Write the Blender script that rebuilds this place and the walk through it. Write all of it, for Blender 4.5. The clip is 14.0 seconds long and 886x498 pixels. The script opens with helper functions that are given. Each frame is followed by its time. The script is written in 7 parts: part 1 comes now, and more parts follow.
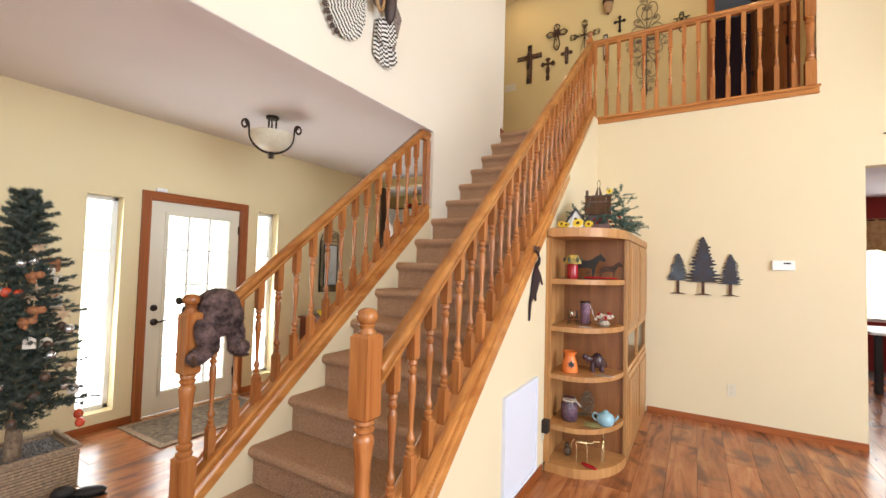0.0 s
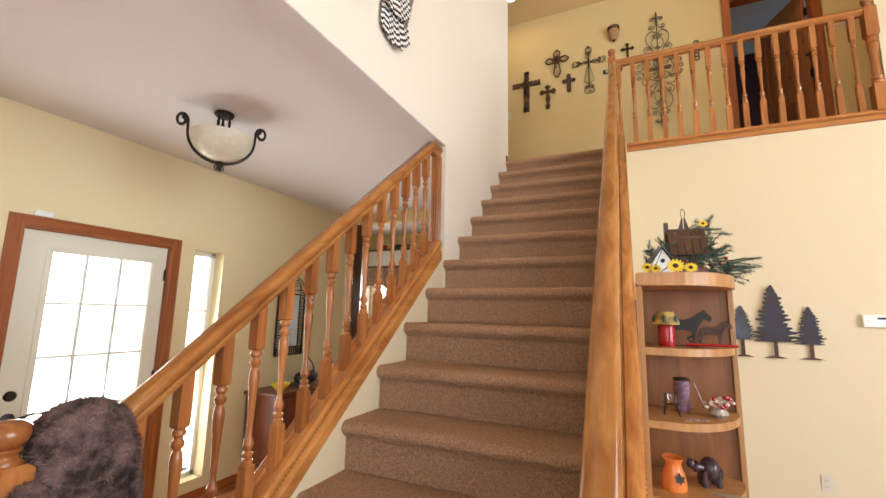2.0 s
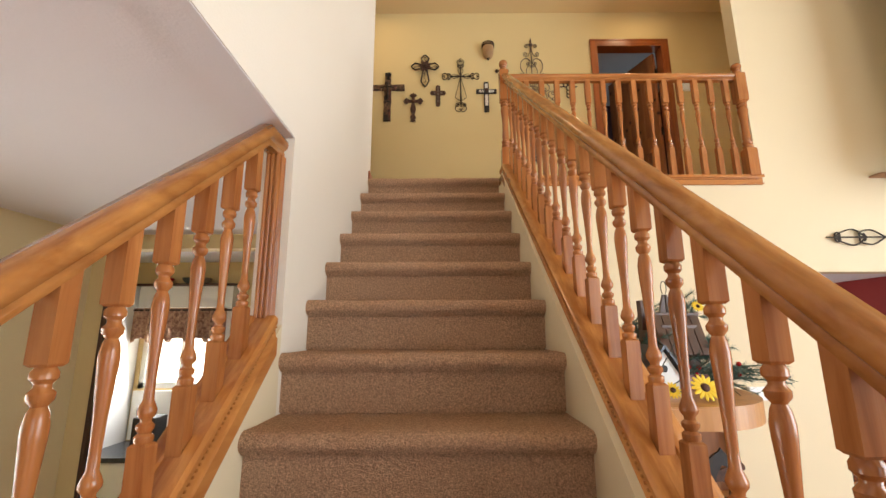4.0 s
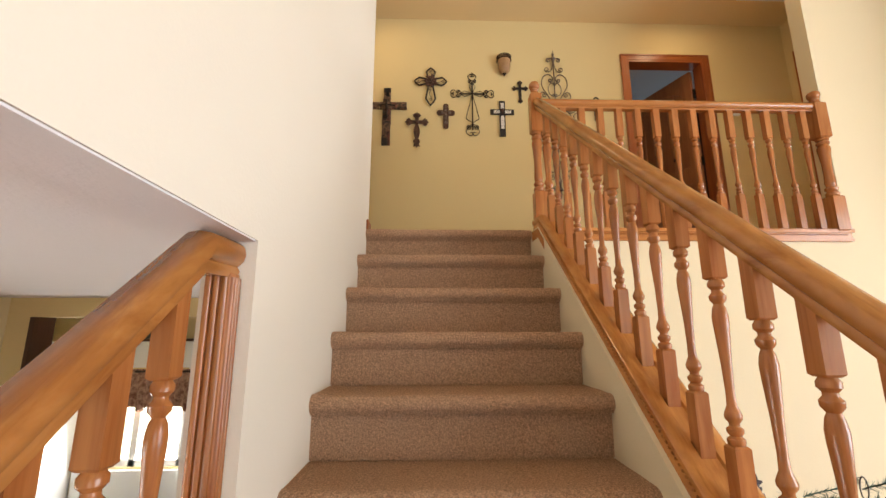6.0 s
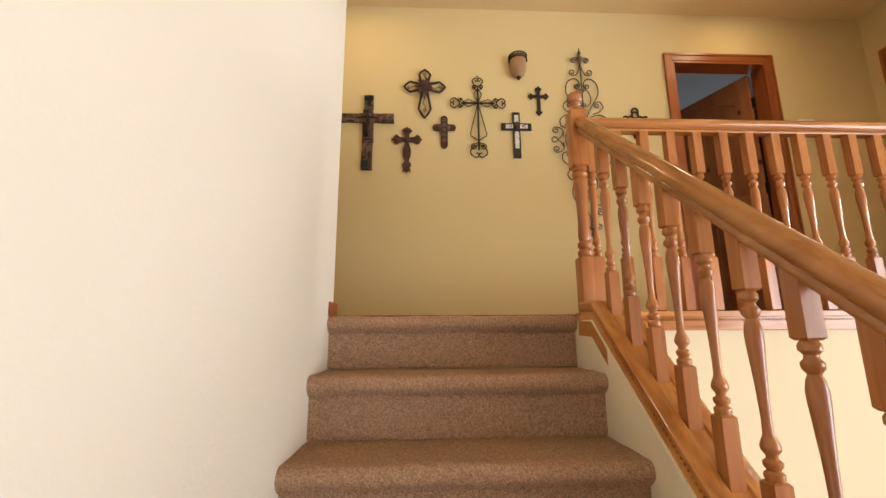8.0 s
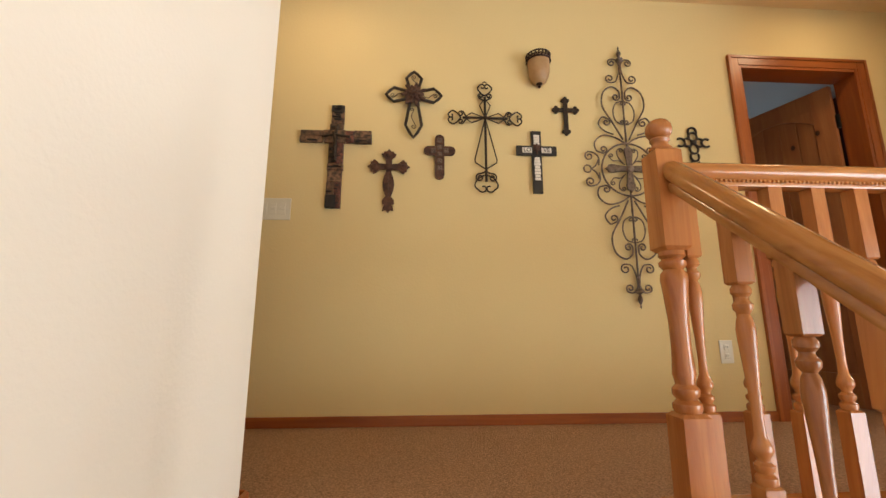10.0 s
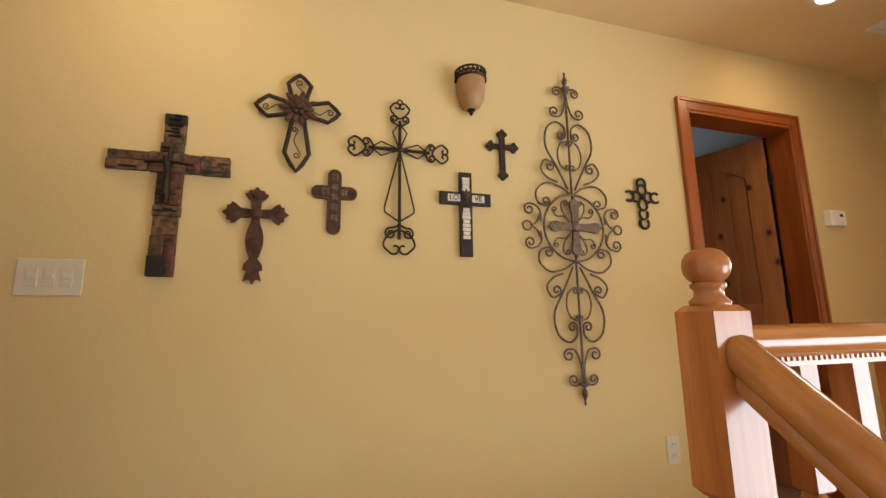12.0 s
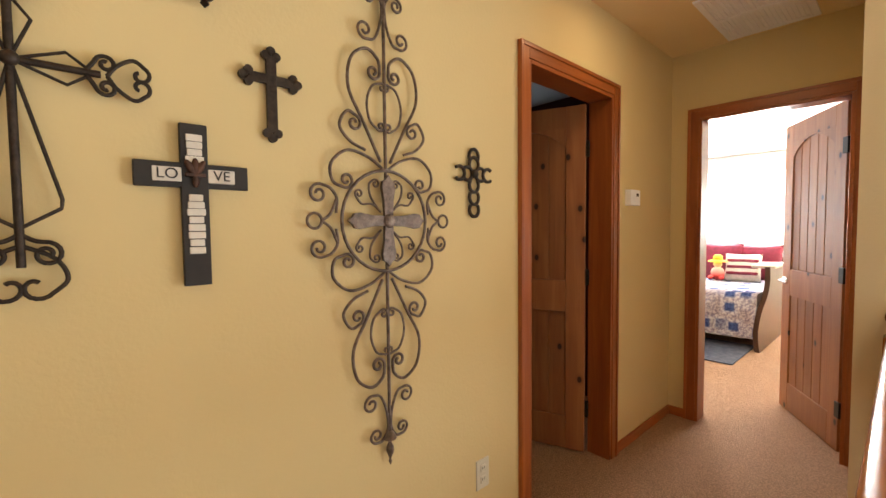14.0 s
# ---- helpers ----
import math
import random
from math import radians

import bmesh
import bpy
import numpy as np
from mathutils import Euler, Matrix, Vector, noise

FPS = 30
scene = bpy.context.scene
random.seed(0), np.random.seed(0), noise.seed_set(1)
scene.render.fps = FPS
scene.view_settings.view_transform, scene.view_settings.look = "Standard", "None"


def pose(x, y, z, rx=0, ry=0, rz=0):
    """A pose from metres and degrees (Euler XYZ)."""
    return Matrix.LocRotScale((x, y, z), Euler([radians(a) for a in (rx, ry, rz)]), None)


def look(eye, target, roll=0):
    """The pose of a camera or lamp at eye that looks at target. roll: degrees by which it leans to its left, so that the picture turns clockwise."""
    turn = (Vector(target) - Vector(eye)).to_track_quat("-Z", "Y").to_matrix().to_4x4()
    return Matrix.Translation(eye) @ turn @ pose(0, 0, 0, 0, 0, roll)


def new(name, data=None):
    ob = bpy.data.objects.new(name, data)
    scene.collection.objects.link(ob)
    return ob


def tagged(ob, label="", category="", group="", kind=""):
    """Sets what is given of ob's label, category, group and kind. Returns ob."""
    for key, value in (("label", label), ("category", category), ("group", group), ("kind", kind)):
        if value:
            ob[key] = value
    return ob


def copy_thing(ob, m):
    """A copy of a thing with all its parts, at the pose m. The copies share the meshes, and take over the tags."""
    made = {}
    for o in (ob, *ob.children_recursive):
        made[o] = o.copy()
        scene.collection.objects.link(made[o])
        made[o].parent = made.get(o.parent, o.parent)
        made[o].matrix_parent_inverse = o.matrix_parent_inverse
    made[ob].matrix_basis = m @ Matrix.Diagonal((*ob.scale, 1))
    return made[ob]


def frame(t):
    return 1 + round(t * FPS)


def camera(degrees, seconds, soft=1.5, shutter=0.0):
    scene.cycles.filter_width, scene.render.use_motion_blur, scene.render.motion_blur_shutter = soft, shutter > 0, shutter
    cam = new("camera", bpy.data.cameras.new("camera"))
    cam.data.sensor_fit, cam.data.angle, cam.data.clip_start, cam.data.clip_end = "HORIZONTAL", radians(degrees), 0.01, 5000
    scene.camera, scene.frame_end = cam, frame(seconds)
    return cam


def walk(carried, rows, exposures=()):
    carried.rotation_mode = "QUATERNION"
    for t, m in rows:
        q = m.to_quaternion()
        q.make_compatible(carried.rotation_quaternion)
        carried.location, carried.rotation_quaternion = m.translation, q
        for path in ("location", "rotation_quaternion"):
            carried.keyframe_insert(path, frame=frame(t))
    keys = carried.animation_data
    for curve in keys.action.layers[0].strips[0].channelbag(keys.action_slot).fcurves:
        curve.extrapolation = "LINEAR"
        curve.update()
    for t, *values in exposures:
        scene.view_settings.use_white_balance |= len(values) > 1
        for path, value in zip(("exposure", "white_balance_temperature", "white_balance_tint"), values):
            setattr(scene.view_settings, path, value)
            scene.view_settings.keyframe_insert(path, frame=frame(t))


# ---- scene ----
cam = camera(93.0, 14.0)
PATH = [
    (0, (2.124, 1.205, 1.455), (1.096, 2.918, 1.533), 1.5),
    (0.5, (1.948, 1.364, 1.462), (0.91, 3.066, 1.615), 1.4),
    (1, (1.718, 1.532, 1.495), (0.682, 3.231, 1.7), 1.4),
    (1.5, (1.463, 1.714, 1.496), (0.454, 3.421, 1.75), 1.3),
    (2, (1.192, 1.893, 1.525), (0.371, 3.692, 1.828), 1.2),
    (2.5, (0.969, 2.064, 1.563), (0.485, 3.974, 1.906), 0.9),
    (2.7, (0.905, 2.194, 1.587), (0.538, 4.128, 1.942), 0.8),
    (4.8, (0.491, 3.196, 2.205), (0.52, 5.155, 2.609), -0.4),
    (5, (0.481, 3.214, 2.252), (0.508, 5.175, 2.647), -0.2),
    (5.5, (0.442, 3.378, 2.374), (0.483, 5.336, 2.779), -0.3),
    (6, (0.399, 3.561, 2.505), (0.456, 5.519, 2.909), -0.1),
    (6.5, (0.385, 3.739, 2.646), (0.447, 5.698, 3.044), -0.3),
    (7, (0.377, 3.934, 2.76), (0.449, 5.89, 3.173), -0.1),
    (7.5, (0.385, 4.138, 2.92), (0.465, 6.095, 3.325), -0.3),
    (8, (0.389, 4.334, 3.078), (0.478, 6.292, 3.473), -0.4),
    (8.5, (0.382, 4.529, 3.226), (0.486, 6.487, 3.621), -0.2),
    (9, (0.389, 4.692, 3.362), (0.494, 6.65, 3.755), -0.2),
    (9.2, (0.392, 4.756, 3.423), (0.496, 6.716, 3.806), -0.2),
    (11.3, (0.457, 5.428, 3.883), (0.772, 7.364, 4.272), -0.2),
    (11.5, (0.456, 5.463, 3.954), (0.833, 7.395, 4.308), -0.4),
    (12, (0.489, 5.562, 4.064), (1.049, 7.452, 4.403), -0.7),
    (12.5, (0.548, 5.708, 4.173), (1.301, 7.539, 4.457), -0.8),
    (13, (0.624, 5.831, 4.254), (1.542, 7.598, 4.45), -0.7),
    (13.5, (0.699, 5.951, 4.359), (1.826, 7.602, 4.419), -0.5),
    (14, (0.841, 6.091, 4.444), (2.181, 7.573, 4.349), -0.6),
]
walk(cam, [(t, look(eye, target, roll)) for t, eye, target, roll in PATH], [(0, 0.05), (2.5, 0.05), (5, 0.07), (8, 0.20), (9.2, 0.24), (11.5, 0.14), (14, 0.18)])


# ---- world, sun, large lights ----
world = bpy.data.worlds.new("sky")
scene.world = world
world.use_nodes = True
wn = world.node_tree
wn.nodes.clear()
sky = wn.nodes.new("ShaderNodeTexSky")
sky.sky_type, sky.sun_disc = "NISHITA", False
sky.sun_elevation, sky.sun_rotation = radians(48), radians(200)
bgd = wn.nodes.new("ShaderNodeBackground")
bgd.inputs["Strength"].default_value = 0.14
wout = wn.nodes.new("ShaderNodeOutputWorld")
wn.links.new(sky.outputs[0], bgd.inputs[0])
wn.links.new(bgd.outputs[0], wout.inputs[0])

sun = new("sun", bpy.data.lights.new("sun", "SUN"))
sun.data.energy, sun.data.angle, sun.data.color = 3.0, radians(0.5), (1.0, 0.95, 0.86)
sun.matrix_world = look((-3, 9, 10), (0, 0, 0))


def area(name, eye, target, w, h, power, col=(1, 1, 1)):
    lamp = new(name, bpy.data.lights.new(name, "AREA"))
    lamp.data.shape, lamp.data.size, lamp.data.size_y, lamp.data.energy, lamp.data.color = "RECTANGLE", w, h, power, col
    lamp.matrix_world = look(eye, target)
    return lamp


area("light_south_window", (2.6, -3.35, 2.2), (2.6, 5, 2.5), 5.0, 3.8, 150, (0.88, 0.94, 1.0))
area("light_east_window", (6.9, 1.7, 2.5), (0, 2.9, 3.0), 4.4, 3.6, 490, (0.84, 0.92, 1.0))
area("light_sidelight_a", (-2.24, 2.74, 1.08), (0, 2.74, 0.9), 0.26, 1.75, 9)
area("light_sidelight_b", (-2.24, 4.32, 1.08), (0, 4.32, 0.9), 0.26, 1.75, 9)
area("light_door_glass", (-2.18, 3.53, 1.15), (0, 3.53, 0.9), 0.5, 1.4, 14)
area("light_bedroom_window", (8.3, 7.9, 4.5), (4, 7.3, 3.9), 3.0, 1.2, 440)
area("light_breakfast_window", (4.9, 10.25, 1.5), (4.6, 6, 1.0), 1.4, 1.3, 30)
area("light_kitchen_window", (-2.15, 7.45, 1.75), (-1.9, 6, 1.4), 0.8, 0.6, 26)
area("light_study_window", (3.66, 8.3, 4.3), (2.6, 8.2, 4.4), 0.4, 1.3, 3.0, (0.70, 0.85, 1.0))
area("light_hall_can", (-0.10, 6.66, 5.54), (-0.10, 6.66, 0), 0.12, 0.12, 3.0, (1.0, 0.72, 0.42))
area("light_hall_can", (2.76, 6.72, 5.54), (2.76, 6.72, 0), 0.12, 0.12, 2.5, (1.0, 0.72, 0.42))


# ---- materials ----
def material(name, col, rough=0.6, metal=0.0, spec=0.5):
    m = bpy.data.materials.new(name)
    m.use_nodes = True
    b = m.node_tree.nodes["Principled BSDF"]
    b.inputs["Base Color"].default_value = (*col, 1)
    b.inputs["Roughness"].default_value = rough
    b.inputs["Metallic"].default_value = metal
    b.inputs["Specular IOR Level"].default_value = spec
    return m, m.node_tree, b


def noise_node(nt, scale, detail=4, rough=0.55, vec=None, dist=0.0):
    n = nt.nodes.new("ShaderNodeTexNoise")
    n.inputs["Scale"].default_value, n.inputs["Detail"].default_value = scale, detail
    n.inputs["Roughness"].default_value, n.inputs["Distortion"].default_value = rough, dist
    if vec is not None:
        nt.links.new(vec, n.inputs["Vector"])
    return n


def coords(nt, scale=(1, 1, 1), shift_random=False, world_space=False):
    mp = nt.nodes.new("ShaderNodeMapping")
    mp.inputs["Scale"].default_value = scale
    if world_space:
        src = nt.nodes.new("ShaderNodeNewGeometry").outputs["Position"]
    else:
        src = nt.nodes.new("ShaderNodeTexCoord").outputs["Object"]
    nt.links.new(src, mp.inputs["Vector"])
    if shift_random:
        oi = nt.nodes.new("ShaderNodeObjectInfo")
        mul = nt.nodes.new("ShaderNodeMath")
        mul.operation = "MULTIPLY"
        mul.inputs[1].default_value = 37.0
        nt.links.new(oi.outputs["Random"], mul.inputs[0])
        cb = nt.nodes.new("ShaderNodeCombineXYZ")
        for i in range(3):
            nt.links.new(mul.outputs[0], cb.inputs[i])
        nt.links.new(cb.outputs[0], mp.inputs["Location"])
    return mp.outputs[0]


def ramp(nt, fac, stops):
    r = nt.nodes.new("ShaderNodeValToRGB")
    e = r.color_ramp.elements
    while len(e) < len(stops):
        e.new(0.5)
    for el, (p, c) in zip(e, stops):
        el.position, el.color = p, (*c, 1)
    nt.links.new(fac, r.inputs[0])
    return r.outputs[0]


def mixc(nt, fac, a, b, mode="MIX"):
    m = nt.nodes.new("ShaderNodeMix")
    m.data_type, m.blend_type = "RGBA", mode
    for sock, v in ((m.inputs[0], fac), (m.inputs[6], a), (m.inputs[7], b)):
        if isinstance(v, (float, int)):
            sock.default_value = v
        elif isinstance(v, tuple):
            sock.default_value = (*v, 1)
        else:
            nt.links.new(v, sock)
    return m.outputs[2]


def bump(nt, b, height, strength=0.3, dist=0.01):
    n = nt.nodes.new("ShaderNodeBump")
    n.inputs["Strength"].default_value, n.inputs["Distance"].default_value = strength, dist
    nt.links.new(height, n.inputs["Height"])
    nt.links.new(n.outputs[0], b.inputs["Normal"])


def paint(name, col, rough=0.75, relief=0.25):
    m, nt, b = material(name, col, rough, spec=0.3)
    v = coords(nt, world_space=True)
    big, fine = noise_node(nt, 0.9, 3, vec=v), noise_node(nt, 90, 3, vec=v)
    d = tuple(c * 0.93 for c in col)
    nt.links.new(mixc(nt, big.outputs[0], col, d), b.inputs["Base Color"])
    bump(nt, b, fine.outputs[0], relief, 0.003)
    return m


def wood(name, light, dark, grain=(18, 18, 1.6), rough=0.26, knots=False, fine=1.0, tone=0.25):
    """Varnished wood with the grain along the long axis given by the smallest of the three scales."""
    m, nt, b = material(name, light, rough, spec=0.5)
    v = coords(nt, grain, shift_random=True)
    n1 = noise_node(nt, 1.0, 5, 0.6, v, 0.8)
    w = nt.nodes.new("ShaderNodeTexNoise")
    v2 = coords(nt, tuple(g * 7 for g in grain[:2]) + (grain[2] * 2.5,) if grain[2] < grain[0] else tuple(g * 6 for g in grain), shift_random=True)
    w.inputs["Scale"].default_value = 1.0
    w.inputs["Detail"].default_value = 3
    nt.links.new(v2, w.inputs["Vector"])
    c1 = ramp(nt, n1.outputs[0], ((0.3, dark), (0.7, light)))
    mid = tuple((a + 2 * c) / 3 * 0.7 for a, c in zip(light, dark))
    c2 = mixc(nt, ramp(nt, w.outputs[0], ((0.55, (0, 0, 0)), (0.75, (0.45 * fine,) * 3))), c1, mid)
    oi = nt.nodes.new("ShaderNodeObjectInfo")
    tint = ramp(nt, oi.outputs["Random"], ((0.0, (1 - tone,) * 3), (1.0, (1.0, 1.0, 1.0))))
    c3 = mixc(nt, 1.0, c2, tint, "MULTIPLY")
    if knots:
        vo = nt.nodes.new("ShaderNodeTexVoronoi")
        vo.voronoi_dimensions = "2D"
        vo.inputs["Scale"].default_value = 4.2
        se, co = nt.nodes.new("ShaderNodeSeparateXYZ"), nt.nodes.new("ShaderNodeCombineXYZ")
        nt.links.new(coords(nt, (1, 1, 0.7), shift_random=True), se.inputs[0])
        nt.links.new(se.outputs[0], co.inputs[0])
        nt.links.new(se.outputs[2], co.inputs[1])
        nt.links.new(co.outputs[0], vo.inputs["Vector"])
        ring = ramp(nt, vo.outputs["Distance"], ((0.05, (0.75, 0.75, 0.75)), (0.13, (0, 0, 0))))
        c3 = mixc(nt, ring, c3, tuple(c * 0.8 for c in dark))
        k = ramp(nt, vo.outputs["Distance"], ((0.04, (1, 1, 1)), (0.062, (0, 0, 0))))
        c3 = mixc(nt, k, c3, (0.03, 0.012, 0.008))
    nt.links.new(c3, b.inputs["Base Color"])
    bump(nt, b, w.outputs[0], 0.06, 0.002)
    return m


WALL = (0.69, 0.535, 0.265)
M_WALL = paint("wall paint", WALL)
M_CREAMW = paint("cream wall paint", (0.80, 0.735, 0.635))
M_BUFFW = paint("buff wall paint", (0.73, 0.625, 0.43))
M_FOYER = paint("foyer wall paint", (0.74, 0.625, 0.385))
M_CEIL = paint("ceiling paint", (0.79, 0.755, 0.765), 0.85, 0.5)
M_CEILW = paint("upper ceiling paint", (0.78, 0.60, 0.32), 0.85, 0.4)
M_RED = paint("red paint", (0.30, 0.035, 0.03))
M_WHITE = paint("white paint", (0.80, 0.80, 0.78), 0.5, 0.1)
M_CREAM = paint("door paint", (0.74, 0.70, 0.58), 0.45, 0.08)
M_OAKV = wood("golden oak upright", (0.52, 0.205, 0.062), (0.29, 0.085, 0.022), rough=0.22)
M_OAKY = wood("golden oak along", (0.60, 0.26, 0.072), (0.31, 0.098, 0.022), (22, 1.3, 7), 0.17)
M_OAKX = wood("golden oak across", (0.60, 0.26, 0.080), (0.34, 0.110, 0.026), (1.5, 22, 22), 0.18)
M_TRIMV = wood("red-brown trim upright", (0.44, 0.125, 0.025), (0.27, 0.062, 0.014), (22, 22, 1.5), 0.35)
M_TRIMH = wood("red-brown trim level", (0.44, 0.125, 0.025), (0.27, 0.062, 0.014), (1.5, 1.5, 22), 0.35)
M_CAB = wood("honey oak cabinet", (0.55, 0.285, 0.105), (0.38, 0.17, 0.055), (16, 16, 1.4), 0.4)
# brown plywood of the cabinet backs, with the shade between shelves in its colour
M_PLYSHADE = wood("oak plywood darkened for shade", (0.34, 0.135, 0.042), (0.19, 0.066, 0.020), (9, 9, 1.2), 0.45)
M_ALDER = wood("knotty alder", (0.42, 0.17, 0.06), (0.29, 0.10, 0.035), (14, 14, 1.2), 0.4, knots=True)
M_BLACK, _, _ = material("black iron", (0.02, 0.017, 0.015), 0.45, 0.7)


def carpet_material(name, light, dark):
    m, nt, b = material(name, light, 0.97, spec=0.1)
    v = coords(nt, world_space=True)
    n1, n2, n3 = noise_node(nt, 210, 3, vec=v), noise_node(nt, 7, 3, vec=v), noise_node(nt, 120, 4, 0.7, v)
    c = ramp(nt, n3.outputs[0], ((0.36, dark), (0.58, light)))
    c = mixc(nt, ramp(nt, n2.outputs[0], ((0.35, (0, 0, 0)), (0.75, (0.35, 0.35, 0.35)))), c, tuple(x * 0.72 for x in light))
    c = mixc(nt, 0.5, c, ramp(nt, n1.outputs[0], ((0.3, tuple(x * 0.5 for x in dark)), (0.7, tuple(min(1, x * 1.25) for x in light)))))
    nt.links.new(c, b.inputs["Base Color"])
    add = nt.nodes.new("ShaderNodeMath")
    nt.links.new(n1.outputs[0], add.inputs[0])
    nt.links.new(n3.outputs[0], add.inputs[1])
    bump(nt, b, add.outputs[0], 1.0, 0.016)
    return m


M_CARPET = carpet_material("stair carpet", (0.74, 0.455, 0.285), (0.33, 0.180, 0.102))


def laminate():
    m, nt, b = material("laminate planks", (0.4, 0.2, 0.1), 0.24, spec=0.5)
    v = coords(nt, (9, 1.1, 9), shift_random=True)
    v2 = coords(nt, (60, 3, 9), shift_random=True)
    v3 = coords(nt, (3.0, 2.2, 2), shift_random=True)
    n1, n2, n3 = noise_node(nt, 1, 5, 0.65, v, 1.0), noise_node(nt, 1, 3, vec=v2), noise_node(nt, 1.3, 2, vec=v3, dist=0.5)
    c = ramp(nt, n1.outputs[0], ((0.3, (0.16, 0.050, 0.022)), (0.45, (0.38, 0.135, 0.050)), (0.7, (0.56, 0.25, 0.105))))
    c = mixc(nt, ramp(nt, n3.outputs[0], ((0.54, (0, 0, 0)), (0.66, (0.8, 0.8, 0.8)))), c, (0.14, 0.06, 0.038))
    c = mixc(nt, ramp(nt, n2.outputs[0], ((0.5, (0, 0, 0)), (0.8, (0.4, 0.4, 0.4)))), c, (0.16, 0.06, 0.03))
    oi = nt.nodes.new("ShaderNodeObjectInfo")
    c = mixc(nt, 1.0, c, ramp(nt, oi.outputs["Random"], ((0.0, (0.80, 0.77, 0.75)), (1.0, (1.06, 1.03, 1.0)))), "MULTIPLY")
    nt.links.new(c, b.inputs["Base Color"])
    bump(nt, b, n2.outputs[0], 0.08, 0.002)
    return m


M_LAM = laminate()
M_JOINT, _, _ = material("floor underlay", (0.05, 0.025, 0.015), 0.8)


# ---- mesh helpers ----
def box(bm, x0, y0, z0, x1, y1, z1, bevel=0.0):
    vs = [bm.verts.new((x, y, z)) for z in (z0, z1) for x, y in ((x0, y0), (x1, y0), (x1, y1), (x0, y1))]
    faces = [bm.faces.new([vs[i] for i in f]) for f in ((3, 2, 1, 0), (4, 5, 6, 7), (0, 1, 5, 4), (1, 2, 6, 5), (2, 3, 7, 6), (3, 0, 4, 7))]
    if bevel:
        edges = list({e for f in faces for e in f.edges})
        bmesh.ops.bevel(bm, geom=edges, offset=bevel, segments=2, affect="EDGES", profile=0.5)
    return bm


def lathe(bm, profile, n=20, centre=(0, 0, 0), axis="z"):
    rings = []
    for r, h in profile:
        ring = []
        for i in range(n):
            a = 2 * math.pi * i / n
            p = (r * math.cos(a), r * math.sin(a), h)
            if axis == "y":
                p = (p[0], p[2], p[1])
            if axis == "x":
                p = (p[2], p[0], p[1])
            ring.append(bm.verts.new([c + q for c, q in zip(centre, p)]))
        rings.append(ring)
    for a, b in zip(rings, rings[1:]):
        for i in range(n):
            bm.faces.new((a[i], a[(i + 1) % n], b[(i + 1) % n], b[i]))
    bm.faces.new(list(reversed(rings[0])))
    bm.faces.new(rings[-1])
    return bm


def sweep(bm, profile, path, side="x", closed=True):
    """A section (across, up) carried along a path; across lies along x or y, up along z."""
    rings = []
    for p in path:
        ring = []
        for u, v in profile:
            q = (p[0] + u, p[1], p[2] + v) if side == "x" else (p[0], p[1] + u, p[2] + v)
            ring.append(bm.verts.new(q))
        rings.append(ring)
    n = len(profile)
    for a, b in zip(rings, rings[1:]):
        for i in range(n if closed else n - 1):
            bm.faces.new((a[i], a[(i + 1) % n], b[(i + 1) % n], b[i]))
    if closed:
        bm.faces.new(list(reversed(rings[0])))
        bm.faces.new(rings[-1])
    return bm


def tube(bm, pts, r, n=6, taper=None):
    pts = [Vector(p) for p in pts]
    rings = []
    prev = None
    for i, p in enumerate(pts):
        t = (pts[min(i + 1, len(pts) - 1)] - pts[max(i - 1, 0)]).normalized()
        ref = prev if prev is not None else (Vector((0, 1, 0)) if abs(t.y) < 0.9 else Vector((1, 0, 0)))
        u = (ref - t * ref.dot(t)).normalized()
        prev = u
        w = t.cross(u)
        rr = r if taper is None else r * taper[0] + (taper[1] - taper[0]) * r * i / (len(pts) - 1)
        rings.append([bm.verts.new(p + (u * math.cos(2 * math.pi * k / n) + w * math.sin(2 * math.pi * k / n)) * rr) for k in range(n)])
    for a, b in zip(rings, rings[1:]):
        for k in range(n):
            bm.faces.new((a[k], a[(k + 1) % n], b[(k + 1) % n], b[k]))
    bm.faces.new(list(reversed(rings[0])))
    bm.faces.new(rings[-1])
    return bm


def ball(bm, c, rx, ry=None, rz=None, u=14, v=9):
    ry, rz = ry or rx, rz or rx
    m = Matrix.Translation(c) @ Matrix.Diagonal((rx, ry, rz, 1))
    bmesh.ops.create_uvsphere(bm, u_segments=u, v_segments=v, radius=1, matrix=m)
    return bm


def mesh_of(name, bm, mat, smooth=None):
    bmesh.ops.recalc_face_normals(bm, faces=bm.faces)
    me = bpy.data.meshes.new(name)
    bm.to_mesh(me)
    bm.free()
    for m in (mat if isinstance(mat, (list, tuple)) else [mat]):
        me.materials.append(m)
    if smooth:
        me.shade_smooth()
        if smooth < 3:
            me.set_sharp_from_angle(angle=smooth)
    return me


def part(name, bm, mat, parent=None, label="", smooth=None, at=None):
    me = bm if isinstance(bm, bpy.types.Mesh) else mesh_of(name, bm, mat, smooth)
    ob = new(name, me)
    if parent is not None:
        ob.parent = parent
    if at is not None:
        ob.matrix_basis = at if isinstance(at, Matrix) else Matrix.Translation(at)
    if label:
        ob["label"] = label
    return ob


def base(name, m, label, category, group=""):
    ob = new(name)
    ob.empty_display_size = 0.1
    ob.matrix_basis = m if isinstance(m, Matrix) else Matrix.Translation(m)
    return tagged(ob, label, category, group)


def structure(name, bm, mat, label="", smooth=None):
    ob = part(name, bm, mat, smooth=smooth)
    return tagged(ob, label, kind="structure")


